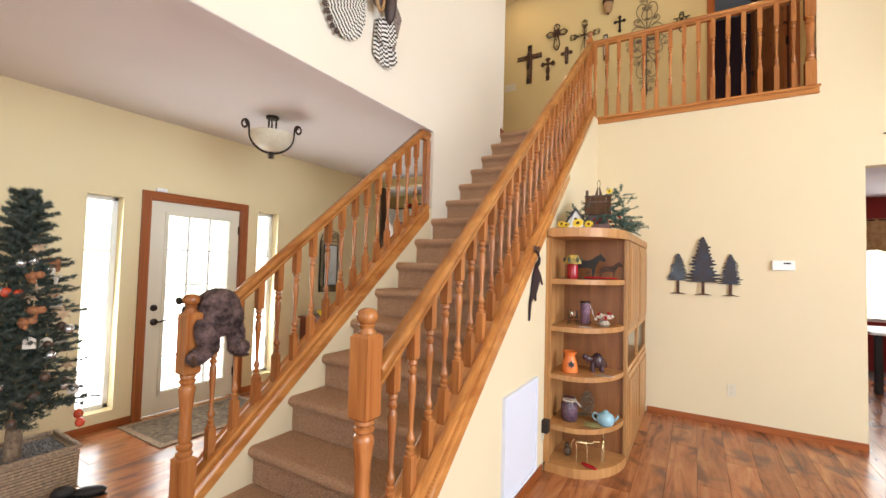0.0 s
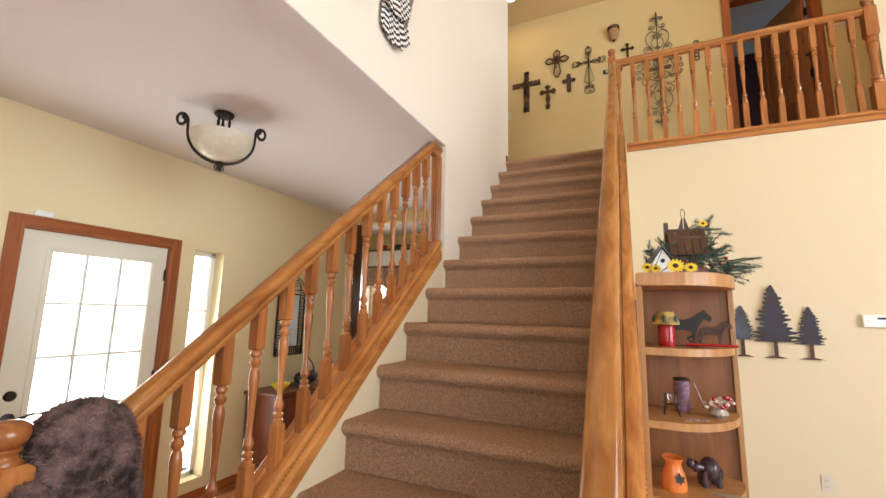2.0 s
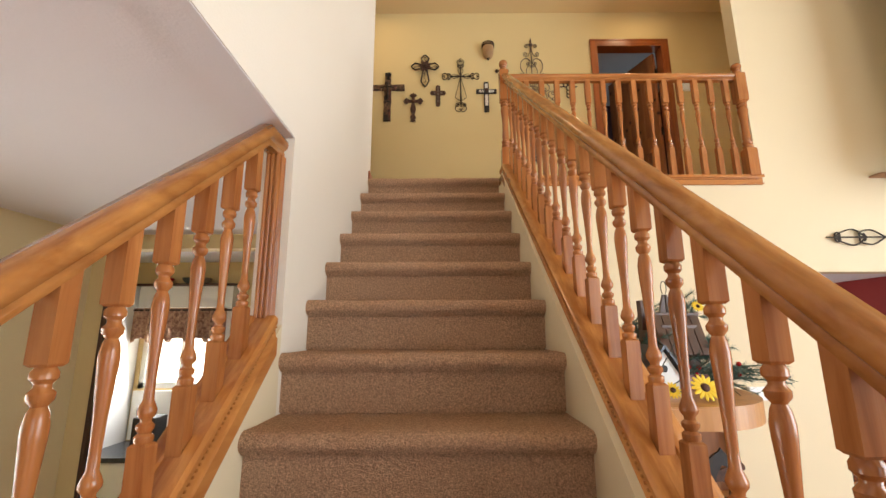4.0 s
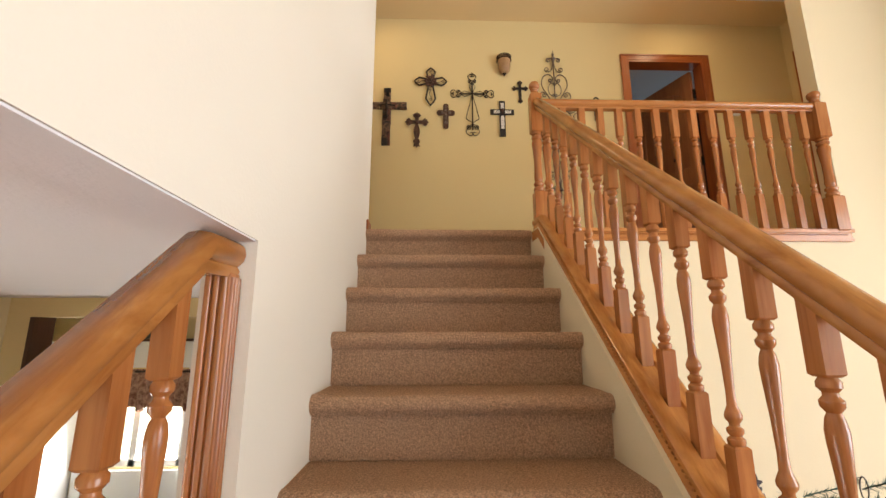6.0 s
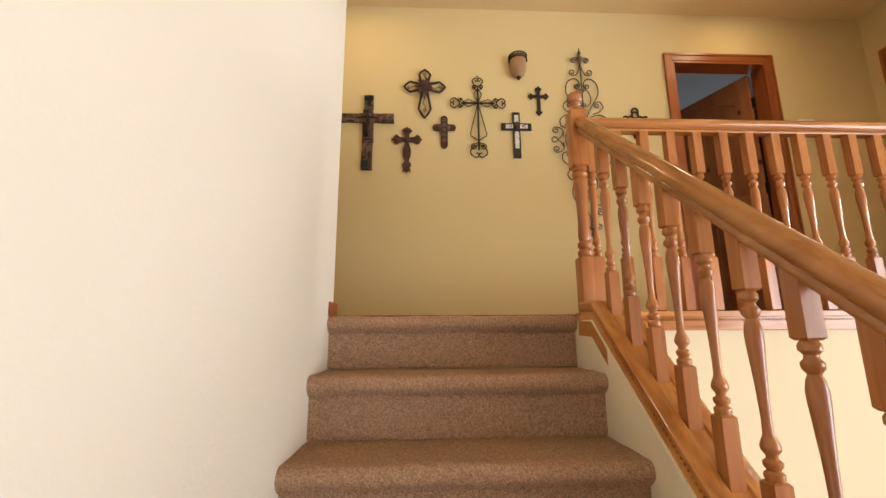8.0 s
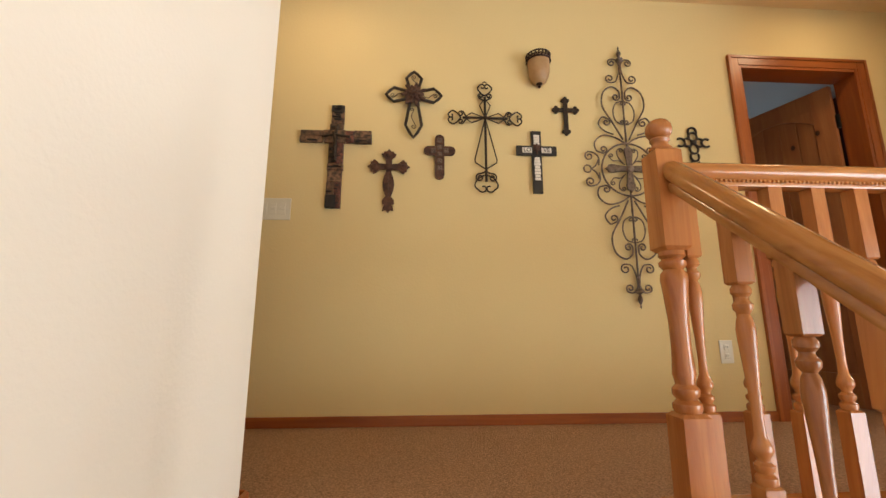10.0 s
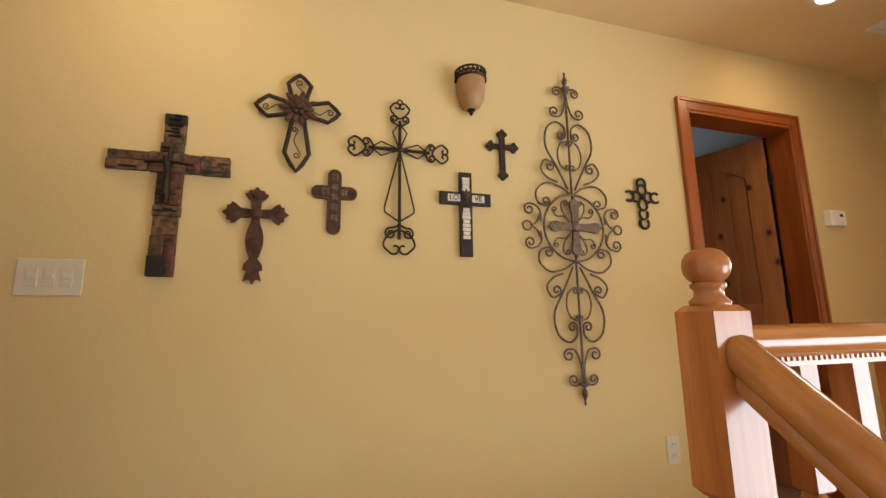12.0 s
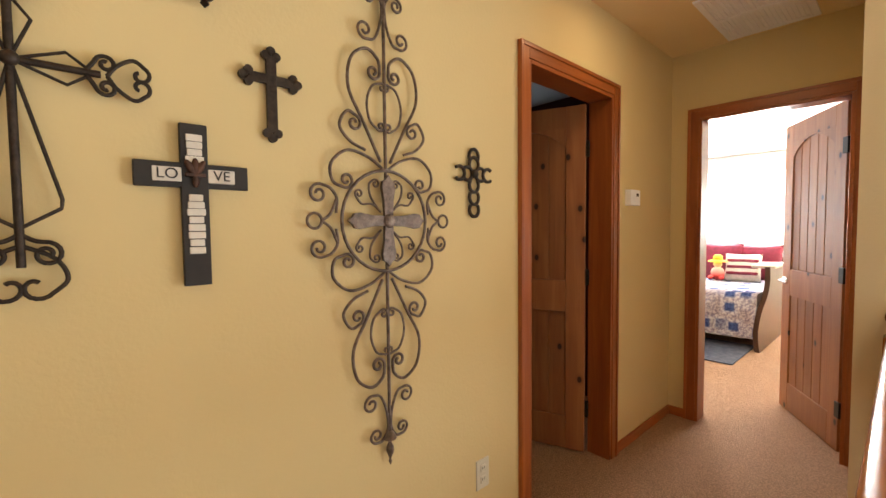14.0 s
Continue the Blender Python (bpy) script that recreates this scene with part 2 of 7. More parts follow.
def wall(name, axis, a0, a1, u0, u1, z0, z1, openings=(), mat=None, label="pale yellow painted wall"):
    """A wall between a0 and a1 on its axis, from u0 to u1 along it, with openings (u0, u1, z0, z1)."""
    us = sorted({u0, u1, *[v for o in openings for v in o[:2]]})
    zs = sorted({z0, z1, *[v for o in openings for v in o[2:]]})
    us, zs = [u for u in us if u0 <= u <= u1], [z for z in zs if z0 <= z <= z1]
    bm = bmesh.new()
    for ua, ub in zip(us, us[1:]):
        start = None
        for za, zb in list(zip(zs, zs[1:])) + [(None, None)]:
            solid = za is not None and not any(o[0] <= (ua + ub) / 2 <= o[1] and o[2] <= (za + zb) / 2 <= o[3] for o in openings)
            if solid and start is None:
                start = za
            if not solid and start is not None:
                end = za if za is not None else z1
                if axis == "x":
                    box(bm, a0, ua, start, a1, ub, end)
                else:
                    box(bm, ua, a0, start, ub, a1, end)
                start = None
    return structure(name, bm, mat or M_WALL, label)


# ---- plan ----
RISE, RUN = 0.21, 0.259
Z2 = 3.15
XL, XR = 0.0, 1.02
YX = 7.18
YB = 6.10
XF = -2.15
ZC1, ZC2 = 2.735, 5.57
XE = 3.92


def nose(y):
    """Height of the line through the noses of the steps."""
    return 1.68 + (y - 4.26) * RISE / RUN


structure("floor_slab", box(bmesh.new(), -6, -3.5, -0.2, 9, 12, -0.012), M_JOINT, "dark underlay below the plank floor")
structure("floor_upper", box(bmesh.new(), -3.2, 6.14, 2.84, 9, 12, Z2 - 0.012), M_WALL, "upper storey floor deck")
# front wall and what closes the lower storey
DY0, DY1 = 3.098, 4.018
wall("wall_front", "x", XF - 0.16, XF, -3.5, 6.32, -0.01, ZC1 + 0.1, [(2.64, 2.90, 0.15, 1.98), (DY0, DY1, -0.01, 2.005), (4.215, 4.485, 0.15, 2.015)], M_FOYER)
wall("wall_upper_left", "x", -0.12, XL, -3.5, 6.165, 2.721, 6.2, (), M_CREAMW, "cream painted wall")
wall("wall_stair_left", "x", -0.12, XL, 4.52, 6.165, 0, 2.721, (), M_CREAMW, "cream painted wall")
wall("wall_stair_left_end", "y", 6.12, 6.2, 0, 1.14, 0, 2.84)
structure("ceiling_edge", box(bmesh.new(), -0.1195, -3.5, 2.717, -0.003, 4.515, 2.7205), M_CEIL, "pale strip under the stairwell edge")
structure("ceiling_lower", box(bmesh.new(), -4.4, -3.5, ZC1, -0.121, 10.3, ZC1 + 0.12), M_CEIL, "pale matt foyer ceiling")
wall("wall_balcony", "y", YB, YB + 0.12, XR + 0.165, 9, 0, 6.2, [(XR + 0.165, 3.06, 3.10, ZC2), (3.37, 5.2, 0, 2.40)], M_BUFFW, "pale buff painted great-room wall")
wall("wall_cross", "y", YX, YX + 0.12, -2.2, XE + 0.12, Z2 - 0.3, 6.2, [(-1.45, -0.665, Z2 - 0.01, 5.15), (2.308, 3.062, Z2 - 0.01, 5.150)])
wall("wall_hall_end", "x", XE, XE + 0.12, YB + 0.12, YX, Z2 - 0.3, 6.2, [(6.288, 7.012, Z2 - 0.01, 5.137)])
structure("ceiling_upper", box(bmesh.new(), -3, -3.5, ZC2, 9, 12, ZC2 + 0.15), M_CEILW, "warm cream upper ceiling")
wall("wall_south", "y", -3.62, -3.5, -6, 9, -0.01, 6.2, [(0.1, 5.1, 0.3, 4.1)])
wall("wall_east", "x", 7.0, 7.12, -3.5, YB, -0.01, 6.2, [(-0.2, 4.4, 0.6, 4.4)])


def rake_wall(name, x0, x1, y0, y1, drop, label):
    """A low wall whose top runs with the stair."""
    bm = bmesh.new()
    vs = [[bm.verts.new((x, y, z)) for y, z in ((y0, 0), (y1, 0), (y1, nose(y1) + drop), (y0, nose(y0) + drop))] for x in (x0, x1)]
    bm.faces.new(vs[0])
    bm.faces.new(list(reversed(vs[1])))
    for i in range(4):
        bm.faces.new((vs[0][i], vs[0][(i + 1) % 4], vs[1][(i + 1) % 4], vs[1][i]))
    return structure(name, bm, M_BUFFW, label)


CAP = 0.10
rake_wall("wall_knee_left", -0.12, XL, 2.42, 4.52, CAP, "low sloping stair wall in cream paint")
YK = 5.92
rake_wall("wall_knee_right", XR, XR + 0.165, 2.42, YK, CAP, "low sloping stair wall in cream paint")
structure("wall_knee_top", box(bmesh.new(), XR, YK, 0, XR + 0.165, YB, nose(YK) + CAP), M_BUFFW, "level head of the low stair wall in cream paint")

# ---- stairs ----
stairs = base("stairs", (0, 0, 0), "straight flight of stairs in beige-brown carpet", "stairs")
stairs["kind"] = "structure"


def step_mesh():
    prof = [(0.03, -RISE + 0.004), (0.03, -0.075)]
    cy, cz, r = 0.022, -0.030, 0.030
    prof += [(0.026, -0.064), (0.012, -0.062)]
    for i in range(9):
        a = radians(250 - i * 20)
        prof.append((cy + r * math.cos(a), cz + r * math.sin(a)))
    prof += [(0.06, 0.0), (0.12, -0.001), (0.2, -0.001), (RUN + 0.032, 0.0)]
    bm = bmesh.new()
    n = 60
    rows = []
    for i in range(n + 1):
        x = XL + (XR - XL) * i / n
        rows.append([bm.verts.new((x, y + 0.004 * noise.noise((x * 14, y * 14, z * 14)), z + 0.004 * noise.noise((x * 17 + 5, y * 17, z * 17)))) for y, z in prof])
    for a, b in zip(rows, rows[1:]):
        for k in range(len(prof) - 1):
            bm.faces.new((a[k], b[k], b[k + 1], a[k + 1]))
    return mesh_of("step", bm, M_CARPET, 3.2)


STEP = step_mesh()
for k in range(-1, 13):
    part("step", STEP, None, stairs, at=(0, 4.26 + RUN * (k - 6), RISE * (k + 2)))
part("step", STEP, None, stairs, at=(0, 4.26 + RUN * 7, Z2))
bm = box(bmesh.new(), XL + 0.005, 2.50, 0.0, XR - 0.005, 6.08, 0.15)
for k in range(0, 13):
    y = 4.26 + RUN * (k - 6) + 0.035
    box(bm, XL + 0.003, y, 0.15, XR - 0.003, min(y + RUN, 6.08), RISE * (k + 2) - 0.02)
part("stair_core", bm, M_CARPET, stairs)

# upper carpet
bm = bmesh.new()
box(bm, -2.2, YB + 0.1, Z2 - 0.012, XE, YX, Z2)
box(bm, -0.0, YB + 0.03, Z2 - 0.012, 1.02, YB + 0.1, Z2)
box(bm, XE, 6.0, Z2 - 0.012, 8.6, 10, Z2)
box(bm, 1.6, YX, Z2 - 0.012, XE, 10, Z2)
carpet = structure("carpet_upper", bm, M_CARPET, "beige-brown cut-pile landing carpet")

# ---- stair railings ----
RAIL = [(-0.020, 0), (0.020, 0), (0.024, 0.012), (0.019, 0.020), (0.031, 0.030), (0.034, 0.042), (0.031, 0.055), (0.020, 0.065), (0.0, 0.068), (-0.020, 0.065), (-0.031, 0.055), (-0.034, 0.042), (-0.031, 0.030), (-0.019, 0.020), (-0.024, 0.012)]
SHOE = [(-0.078, -0.075), (-0.078, -0.03), (-0.07, -0.022), (-0.066, 0.0), (-0.074, 0.012), (-0.074, 0.026), (-0.062, 0.034), (-0.026, 0.034), (-0.022, 0.026), (0.022, 0.026), (0.026, 0.034), (0.062, 0.034), (0.074, 0.026), (0.074, 0.012), (0.066, 0.0), (0.070, -0.022), (0.078, -0.03), (0.078, -0.075), (0.060, -0.075), (0.060, -0.02), (-0.060, -0.02), (-0.060, -0.075)]
BAL = [(0.0185, 0.0), (0.0205, 0.006), (0.0205, 0.014), (0.013, 0.020), (0.019, 0.028), (0.0195, 0.036), (0.012, 0.042), (0.012, 0.048), (0.0195, 0.058), (0.0205, 0.066), (0.017, 0.076), (0.0115, 0.088), (0.0105, 0.12), (0.0125, 0.18), (0.0165, 0.24), (0.019, 0.275), (0.0195, 0.295), (0.016, 0.315), (0.0115, 0.325), (0.0195, 0.335), (0.0205, 0.345), (0.013, 0.354), (0.013, 0.360), (0.0205, 0.368), (0.0205, 0.378), (0.015, 0.386)]


def block(bm, w, z0, z1, cx=0.0, cy=0.0, cham=0.005):
    """Square block with chamfered ends."""
    a, c = w / 2, w / 2 - cham
    rings = [[bm.verts.new((cx + sx * r, cy + sy * r, z)) for sx, sy in ((-1, -1), (1, -1), (1, 1), (-1, 1))] for r, z in ((c, z0), (a, z0 + cham), (a, z1 - cham), (c, z1))]
    bm.faces.new(list(reversed(rings[0]))), bm.faces.new(rings[-1])
    for p, q in zip(rings, rings[1:]):
        for i in range(4):
            bm.faces.new((p[i], p[(i + 1) % 4], q[(i + 1) % 4], q[i]))


def baluster_mesh(z_low, z_high, low, shape=None):
    """Turned baluster: square foot up to low, turned middle 0.386 high, square head."""
    bm = bmesh.new()
    w = 0.039
    block(bm, w, z_low, low)
    lathe(bm, [(r * 0.93, low + h) for r, h in BAL], 20)
    block(bm, w, low + 0.386, z_high)
    return mesh_of("baluster", bm, M_OAKV, 0.7)


def newel(name, at, height, parent, block_low, block_high, w=0.082):
    """Square newel post of width w with a turned middle and a ball; block_low and block_high bound the upper block."""
    bm = bmesh.new()
    k = w / 0.092
    lowtop = block_low - 0.40
    block(bm, w, 0, lowtop, cham=0.010)
    t = [(0.038, 0), (0.043, 0.008), (0.043, 0.02), (0.030, 0.03), (0.041, 0.042), (0.041, 0.055), (0.029, 0.066), (0.035, 0.09), (0.030, 0.15), (0.031, 0.22), (0.038, 0.29), (0.043, 0.325), (0.041, 0.34), (0.030, 0.352), (0.042, 0.362), (0.043, 0.372), (0.031, 0.38), (0.042, 0.388), (0.040, 0.40)]
    lathe(bm, [(r * k, lowtop + h) for r, h in t], 24)
    block(bm, w, block_low, block_high, cham=0.010)
    post = part("newel_post", mesh_of("newel_post", bm, M_OAKV, 0.7), None, parent, at=at)
    b = bmesh.new()
    h0 = block_high
    lathe(b, [(r_ * k, h_) for r_, h_ in [(0.036, h0), (0.038, h0 + 0.006), (0.028, h0 + 0.014), (0.027, h0 + 0.024), (0.033, h0 + 0.028), (0.033, h0 + 0.034), (0.027, h0 + 0.036), (0.036, h0 + 0.042), (0.0425, h0 + 0.051), (0.0445, h0 + 0.062), (0.0425, h0 + 0.073), (0.034, h0 + 0.084), (0.021, h0 + 0.090), (0.008, h0 + 0.092), (0.001, h0 + 0.092)]], 28)
    part("newel_ball", mesh_of("newel_ball", b, M_OAKV, 1.2), None, parent, at=at)
    return post


RAILTOP = 0.908
UNDER = RAILTOP - 0.068 * 1.25
XLW, XRW = -0.06, 1.105


def xr(x, y):
    """The long railing closes in a little towards the top."""
    return x if x < 0 else 1.132 - (y - 2.4) * 0.010


def rake_rail(name, x, y0, y1, label):
    rail = base(name, (0, 0, 0), label, "stair railing")
    s = RISE / RUN
    k = 1.25
    lift = 0.0 if y1 > 5 else 0.022
    prof = [(u * (1.12 if x < 0 else 0.98), v * k + lift) for u, v in RAIL]
    path = [(xr(x, y0), y0, nose(y0) + UNDER), (xr(x, y1), y1, nose(y1) + UNDER)] if y1 > 5 else [(x, y0, nose(y0) + UNDER), (x, 4.385, nose(4.385) + UNDER), (x, y1 + 0.045, nose(4.385) + UNDER + 0.006)]
    part("handrail", sweep(bmesh.new(), prof, path), M_OAKY, rail, smooth=0.9)
    low = [(xr(x, y0), y0, nose(y0) + CAP + 0.03), (x, y1, nose(y1) + CAP + 0.03)]
    if y1 > 5:
        low = [low[0], (xr(x, YK), YK, nose(YK) + CAP + 0.03), (xr(x, y1), y1, nose(YK) + CAP + 0.035)]
    part("shoe_rail", sweep(bmesh.new(), [(u * (1.0 if x > 0 else 0.86), v * k) for u, v in SHOE], low), M_OAKY, rail, smooth=0.6)
    bm = bmesh.new()
    for i in range(int((min(y1, YK) - y0 - 0.03) / 0.013)):
        y = y0 + 0.03 + 0.013 * i
        z = nose(y) + CAP + 0.03 + 0.026
        for u in (-0.079, 0.079):
            uu = u * (1.0 if x > 0 else 0.86) * 0.955
            box(bm, xr(x, y) + uu * 0.985 - 0.003, y, z - 0.016, xr(x, y) + uu * 0.985 + 0.003, y + 0.006, z - 0.010)
    part("dentil_beading", bm, M_OAKY, rail)["kind"] = "stuff"
    return rail


left = rake_rail("stair_railing", XLW, 2.41, 4.47, "golden oak stair railing with turned balusters, open side")
right = rake_rail("stair_railing", XRW, 2.41, 6.05, "golden oak stair railing with turned balusters, long side")
FOOT = CAP + 0.03
BAL_ME = baluster_mesh(-0.06, UNDER - FOOT + 0.03, 0.15)
for rail, x, y0, y1 in ((left, XLW, 2.515, 4.46), (right, XRW, 2.515, 6.02)):
    n = round((y1 - y0) / (RUN / 2))
    for i in range(n + 1):
        y = y0 + i * RUN / 2
        if y < y1 - 0.02:
            part("baluster", BAL_ME, None, rail, at=(xr(x, y), y, nose(min(y, YK + 0.04)) + FOOT + 0.03))
newel("newel", (XLW + 0.02, 2.375, 0), 1.25, left, 0.88, 1.188)
newel("newel", (1.112, 2.375, 0), 1.25, right, 0.90, 1.203)
# post against the wall end
bm = box(bmesh.new(), XLW - 0.028, 4.475, nose(4.49) + 0.12, XLW + 0.028, 4.518, 2.64, 0.003)
half = part("half_post", bm, M_OAKV, left)
for i in range(3):
    for x, y in ((XLW - 0.017 + 0.017 * i, 4.474), (XLW + 0.028, 4.483 + 0.013 * i)):
        part("reed", lathe(bmesh.new(), [(0.007, nose(4.49) + 0.12), (0.007, 2.63)], 10, (x, y, 0)), M_OAKV, half, smooth=0.9)
newel("newel", (1.086, 6.088, Z2 - 0.004), 1.05, right, 0.655, 0.938, 0.072)

YR = 6.100
balc = base("balcony_railing", (0, 0, 0), "golden oak landing balustrade with turned balusters and moulded rail", "balustrade")
part("handrail", sweep(bmesh.new(), RAIL, [(XRW - 0.01, YR, 3.985), (3.01, YR, 3.985)], side="y"), M_OAKX, balc, smooth=0.9)
bm = bmesh.new()
box(bm, XRW - 0.03, YB - 0.018, 3.085, 3.075, YB + 0.125, 3.165, 0.003)
box(bm, XRW - 0.03, YB - 0.030, 3.140, 3.085, YB - 0.018, 3.165, 0.003)
box(bm, XRW - 0.03, YB - 0.024, 3.085, 3.078, YB - 0.018, 3.100, 0.002)
part("base_rail", bm, M_OAKX, balc)
bm = bmesh.new()
for i in range(153):
    x = XRW + 0.03 + i * 0.0125
    box(bm, x, YR - 0.030, 3.994, x + 0.006, YR - 0.019, 4.001)
    box(bm, x, YB - 0.026, 3.124, x + 0.006, YB - 0.018, 3.132)
part("dentil_beading", bm, M_OAKX, balc)["kind"] = "stuff"
BB_ME = baluster_mesh(0, 3.995 - 3.165, 0.235)
for i in range(15):
    part("baluster", BB_ME, None, balc, at=(1.145 + i * 0.1253, YR, 3.165))
newel("newel", (3.015, YR, Z2), 1.05, balc, 0.64, 0.90, 0.080)

# ---- more materials ----
def speckle(name, light, dark, scale=30, rough=0.5, metal=0.0):
    m, nt, b = material(name, light, rough, metal)
    n = noise_node(nt, scale, 4, 0.65, coords(nt, world_space=True))
    nt.links.new(ramp(nt, n.outputs[0], ((0.35, dark), (0.65, light))), b.inputs["Base Color"])
    bump(nt, b, n.outputs[0], 0.35, 0.004)
    return m


M_IRON = speckle("dark wrought iron", (0.050, 0.033, 0.022), (0.016, 0.010, 0.007), 60, 0.55, 0.5)
M_PEWTER = speckle("aged pewter iron", (0.20, 0.145, 0.11), (0.07, 0.048, 0.038), 50, 0.45, 0.6)
M_RUST = speckle("rusty brown metal", (0.11, 0.048, 0.028), (0.035, 0.016, 0.011), 40, 0.6, 0.4)
M_PATCH = speckle("distressed dark carved wood", (0.15, 0.075, 0.036), (0.016, 0.009, 0.007), 38, 0.65)
M_PATCH2 = speckle("distressed reddish carved wood", (0.19, 0.06, 0.036), (0.025, 0.012, 0.01), 45, 0.65)
M_PATCH3 = speckle("distressed tan carved wood", (0.22, 0.115, 0.058), (0.03, 0.016, 0.01), 45, 0.65)
M_BLACKW = speckle("black painted wood", (0.018, 0.012, 0.009), (0.008, 0.005, 0.004), 20, 0.62)
M_SILVER = speckle("worn silver leaf", (0.60, 0.56, 0.50), (0.30, 0.26, 0.22), 90, 0.4, 0.5)
M_PLASTIC = speckle("ivory plastic", (0.66, 0.61, 0.49), (0.62, 0.57, 0.46), 5, 0.35)
M_WPLASTIC = speckle("white plastic", (0.82, 0.82, 0.82), (0.79, 0.79, 0.79), 5, 0.35)
M_GREEN = speckle("fir needles", (0.072, 0.088, 0.066), (0.020, 0.032, 0.026), 25, 0.7)
M_GREENB = speckle("blue-green fir needles", (0.10, 0.17, 0.14), (0.03, 0.07, 0.055), 40, 0.7)
M_BARK = speckle("bark", (0.28, 0.19, 0.12), (0.12, 0.075, 0.045), 40, 0.85)
M_WICKER = speckle("wicker", (0.36, 0.25, 0.16), (0.18, 0.12, 0.075), 60, 0.8)
M_GRAVEL = speckle("grey gravel", (0.25, 0.23, 0.22), (0.08, 0.07, 0.07), 120, 0.9)
M_FUR = speckle("dark brown plush fur", (0.17, 0.105, 0.100), (0.016, 0.007, 0.007), 20, 0.9)
M_FURT = speckle("brown plush fur tips", (0.24, 0.15, 0.14), (0.016, 0.007, 0.007), 20, 0.8)
M_CHROME, _, _ = material("chrome", (0.75, 0.74, 0.72), 0.15, 1.0)
M_BRONZE, _, _ = material("oil-rubbed bronze", (0.035, 0.025, 0.02), 0.35, 0.8)
M_MIRROR, _, _ = material("mirror glass", (0.85, 0.87, 0.88), 0.02, 1.0)
M_REDGL, _, _ = material("red glazed glass", (0.35, 0.01, 0.015), 0.12)
M_ORANGE, _, _ = material("orange glazed clay", (0.75, 0.20, 0.045), 0.25)
M_TEAL, _, _ = material("pale blue glaze", (0.28, 0.47, 0.56), 0.15)
M_YELLOW, _, _ = material("yellow petals", (0.85, 0.62, 0.04), 0.6)
M_GOLDM, _, _ = material("golden metal", (0.72, 0.55, 0.30), 0.25, 0.9)
M_PURPLE = speckle("purple potpourri", (0.30, 0.16, 0.22), (0.10, 0.05, 0.09), 60, 0.6)
M_MAROON = speckle("maroon cloth", (0.24, 0.02, 0.05), (0.15, 0.012, 0.03), 12, 0.9)
M_CLOTHW = speckle("cream cloth", (0.72, 0.66, 0.58), (0.62, 0.56, 0.48), 15, 0.9)
M_VALANCE = speckle("gold patterned valance", (0.62, 0.42, 0.20), (0.45, 0.27, 0.11), 14, 0.85)
M_BVAL = speckle("brown lattice valance", (0.50, 0.32, 0.22), (0.17, 0.07, 0.045), 26, 0.85)
M_MAT = speckle("patterned door mat", (0.22, 0.17, 0.11), (0.07, 0.05, 0.035), 28, 0.95)
M_GREYRUG = speckle("slate rug", (0.12, 0.13, 0.17), (0.05, 0.06, 0.09), 22, 0.95)
M_DARKW = wood("dark walnut", (0.10, 0.04, 0.02), (0.05, 0.02, 0.01), (14, 14, 1.5), 0.35)
M_CHERRY = wood("cherry wood", (0.22, 0.06, 0.03), (0.13, 0.03, 0.015), (14, 14, 1.5), 0.3)
M_SLATE = speckle("blued steel sheet", (0.022, 0.024, 0.042), (0.028, 0.012, 0.008), 9, 0.4, 0.25)
M_STEELL = speckle("brushed light steel sheet", (0.065, 0.08, 0.10), (0.03, 0.02, 0.017), 9, 0.4, 0.3)
M_COUNTER = speckle("dark stone counter", (0.05, 0.055, 0.065), (0.02, 0.02, 0.025), 50, 0.2)


def glass(name, tint=(1, 1, 1), rough=0.0):
    m, nt, b = material(name, tint, rough)
    b.inputs["Transmission Weight"].default_value = 1.0
    b.inputs["IOR"].default_value = 1.45
    return m


M_GLASS = glass("clear glass")
M_ALAB = speckle("cream alabaster glass", (0.62, 0.57, 0.44), (0.50, 0.44, 0.32), 9, 0.35)
M_AMBER = speckle("amber frosted glass", (0.42, 0.25, 0.115), (0.32, 0.18, 0.08), 8, 0.45)
m, nt, b = material("bright daylight outside", (0.9, 0.95, 1.0), 1.0)
b.inputs["Emission Color"].default_value = (0.95, 0.98, 1.0, 1)
b.inputs["Emission Strength"].default_value = 2.3
n = noise_node(nt, 1.6, 4, 0.6, coords(nt, world_space=True))
nt.links.new(ramp(nt, n.outputs[0], ((0.38, (0.62, 0.80, 0.58)), (0.50, (0.96, 0.98, 1.0)))), b.inputs["Emission Color"])
M_DAY = m


# ---- outside ----
structure("ground", box(bmesh.new(), -400, -400, -0.5, 400, 400, -0.3), speckle("lawn", (0.10, 0.16, 0.05), (0.06, 0.10, 0.03), 3, 0.9), "green lawn outside")
structure("backdrop", box(bmesh.new(), -3.0, 1.8, -0.29, -2.95, 6.0, 2.9), M_DAY, "bright overexposed garden")
structure("backdrop", box(bmesh.new(), 8.9, 4.5, 2.9, 8.95, 11.5, 6.2), M_DAY, "bright overexposed sky")
structure("backdrop", box(bmesh.new(), 2.6, 10.9, 0.0, 6.6, 10.95, 3.0), M_DAY, "bright overexposed garden")

# added slab, unseen: its pale colour brightens what lies outside the door glass
structure("porch", box(bmesh.new(), -4.94, 0.0, -0.29, XF - 0.17, 8.0, -0.06), speckle("pale fill slab", (0.78, 0.77, 0.75), (0.70, 0.69, 0.67), 12, 0.8), "added pale slab that lightens the ground outside the front door")

# maroon walls, with the unlit side room's dimness put into the colour too
M_SHADOWB = paint("maroon paint darkened for dim room", (0.075, 0.03, 0.035))
structure("ceiling_study", box(bmesh.new(), 1.72, 7.3, 5.45, 3.78, 9.0, 5.50), M_WHITE, "grey-white ceiling of a dim side room")

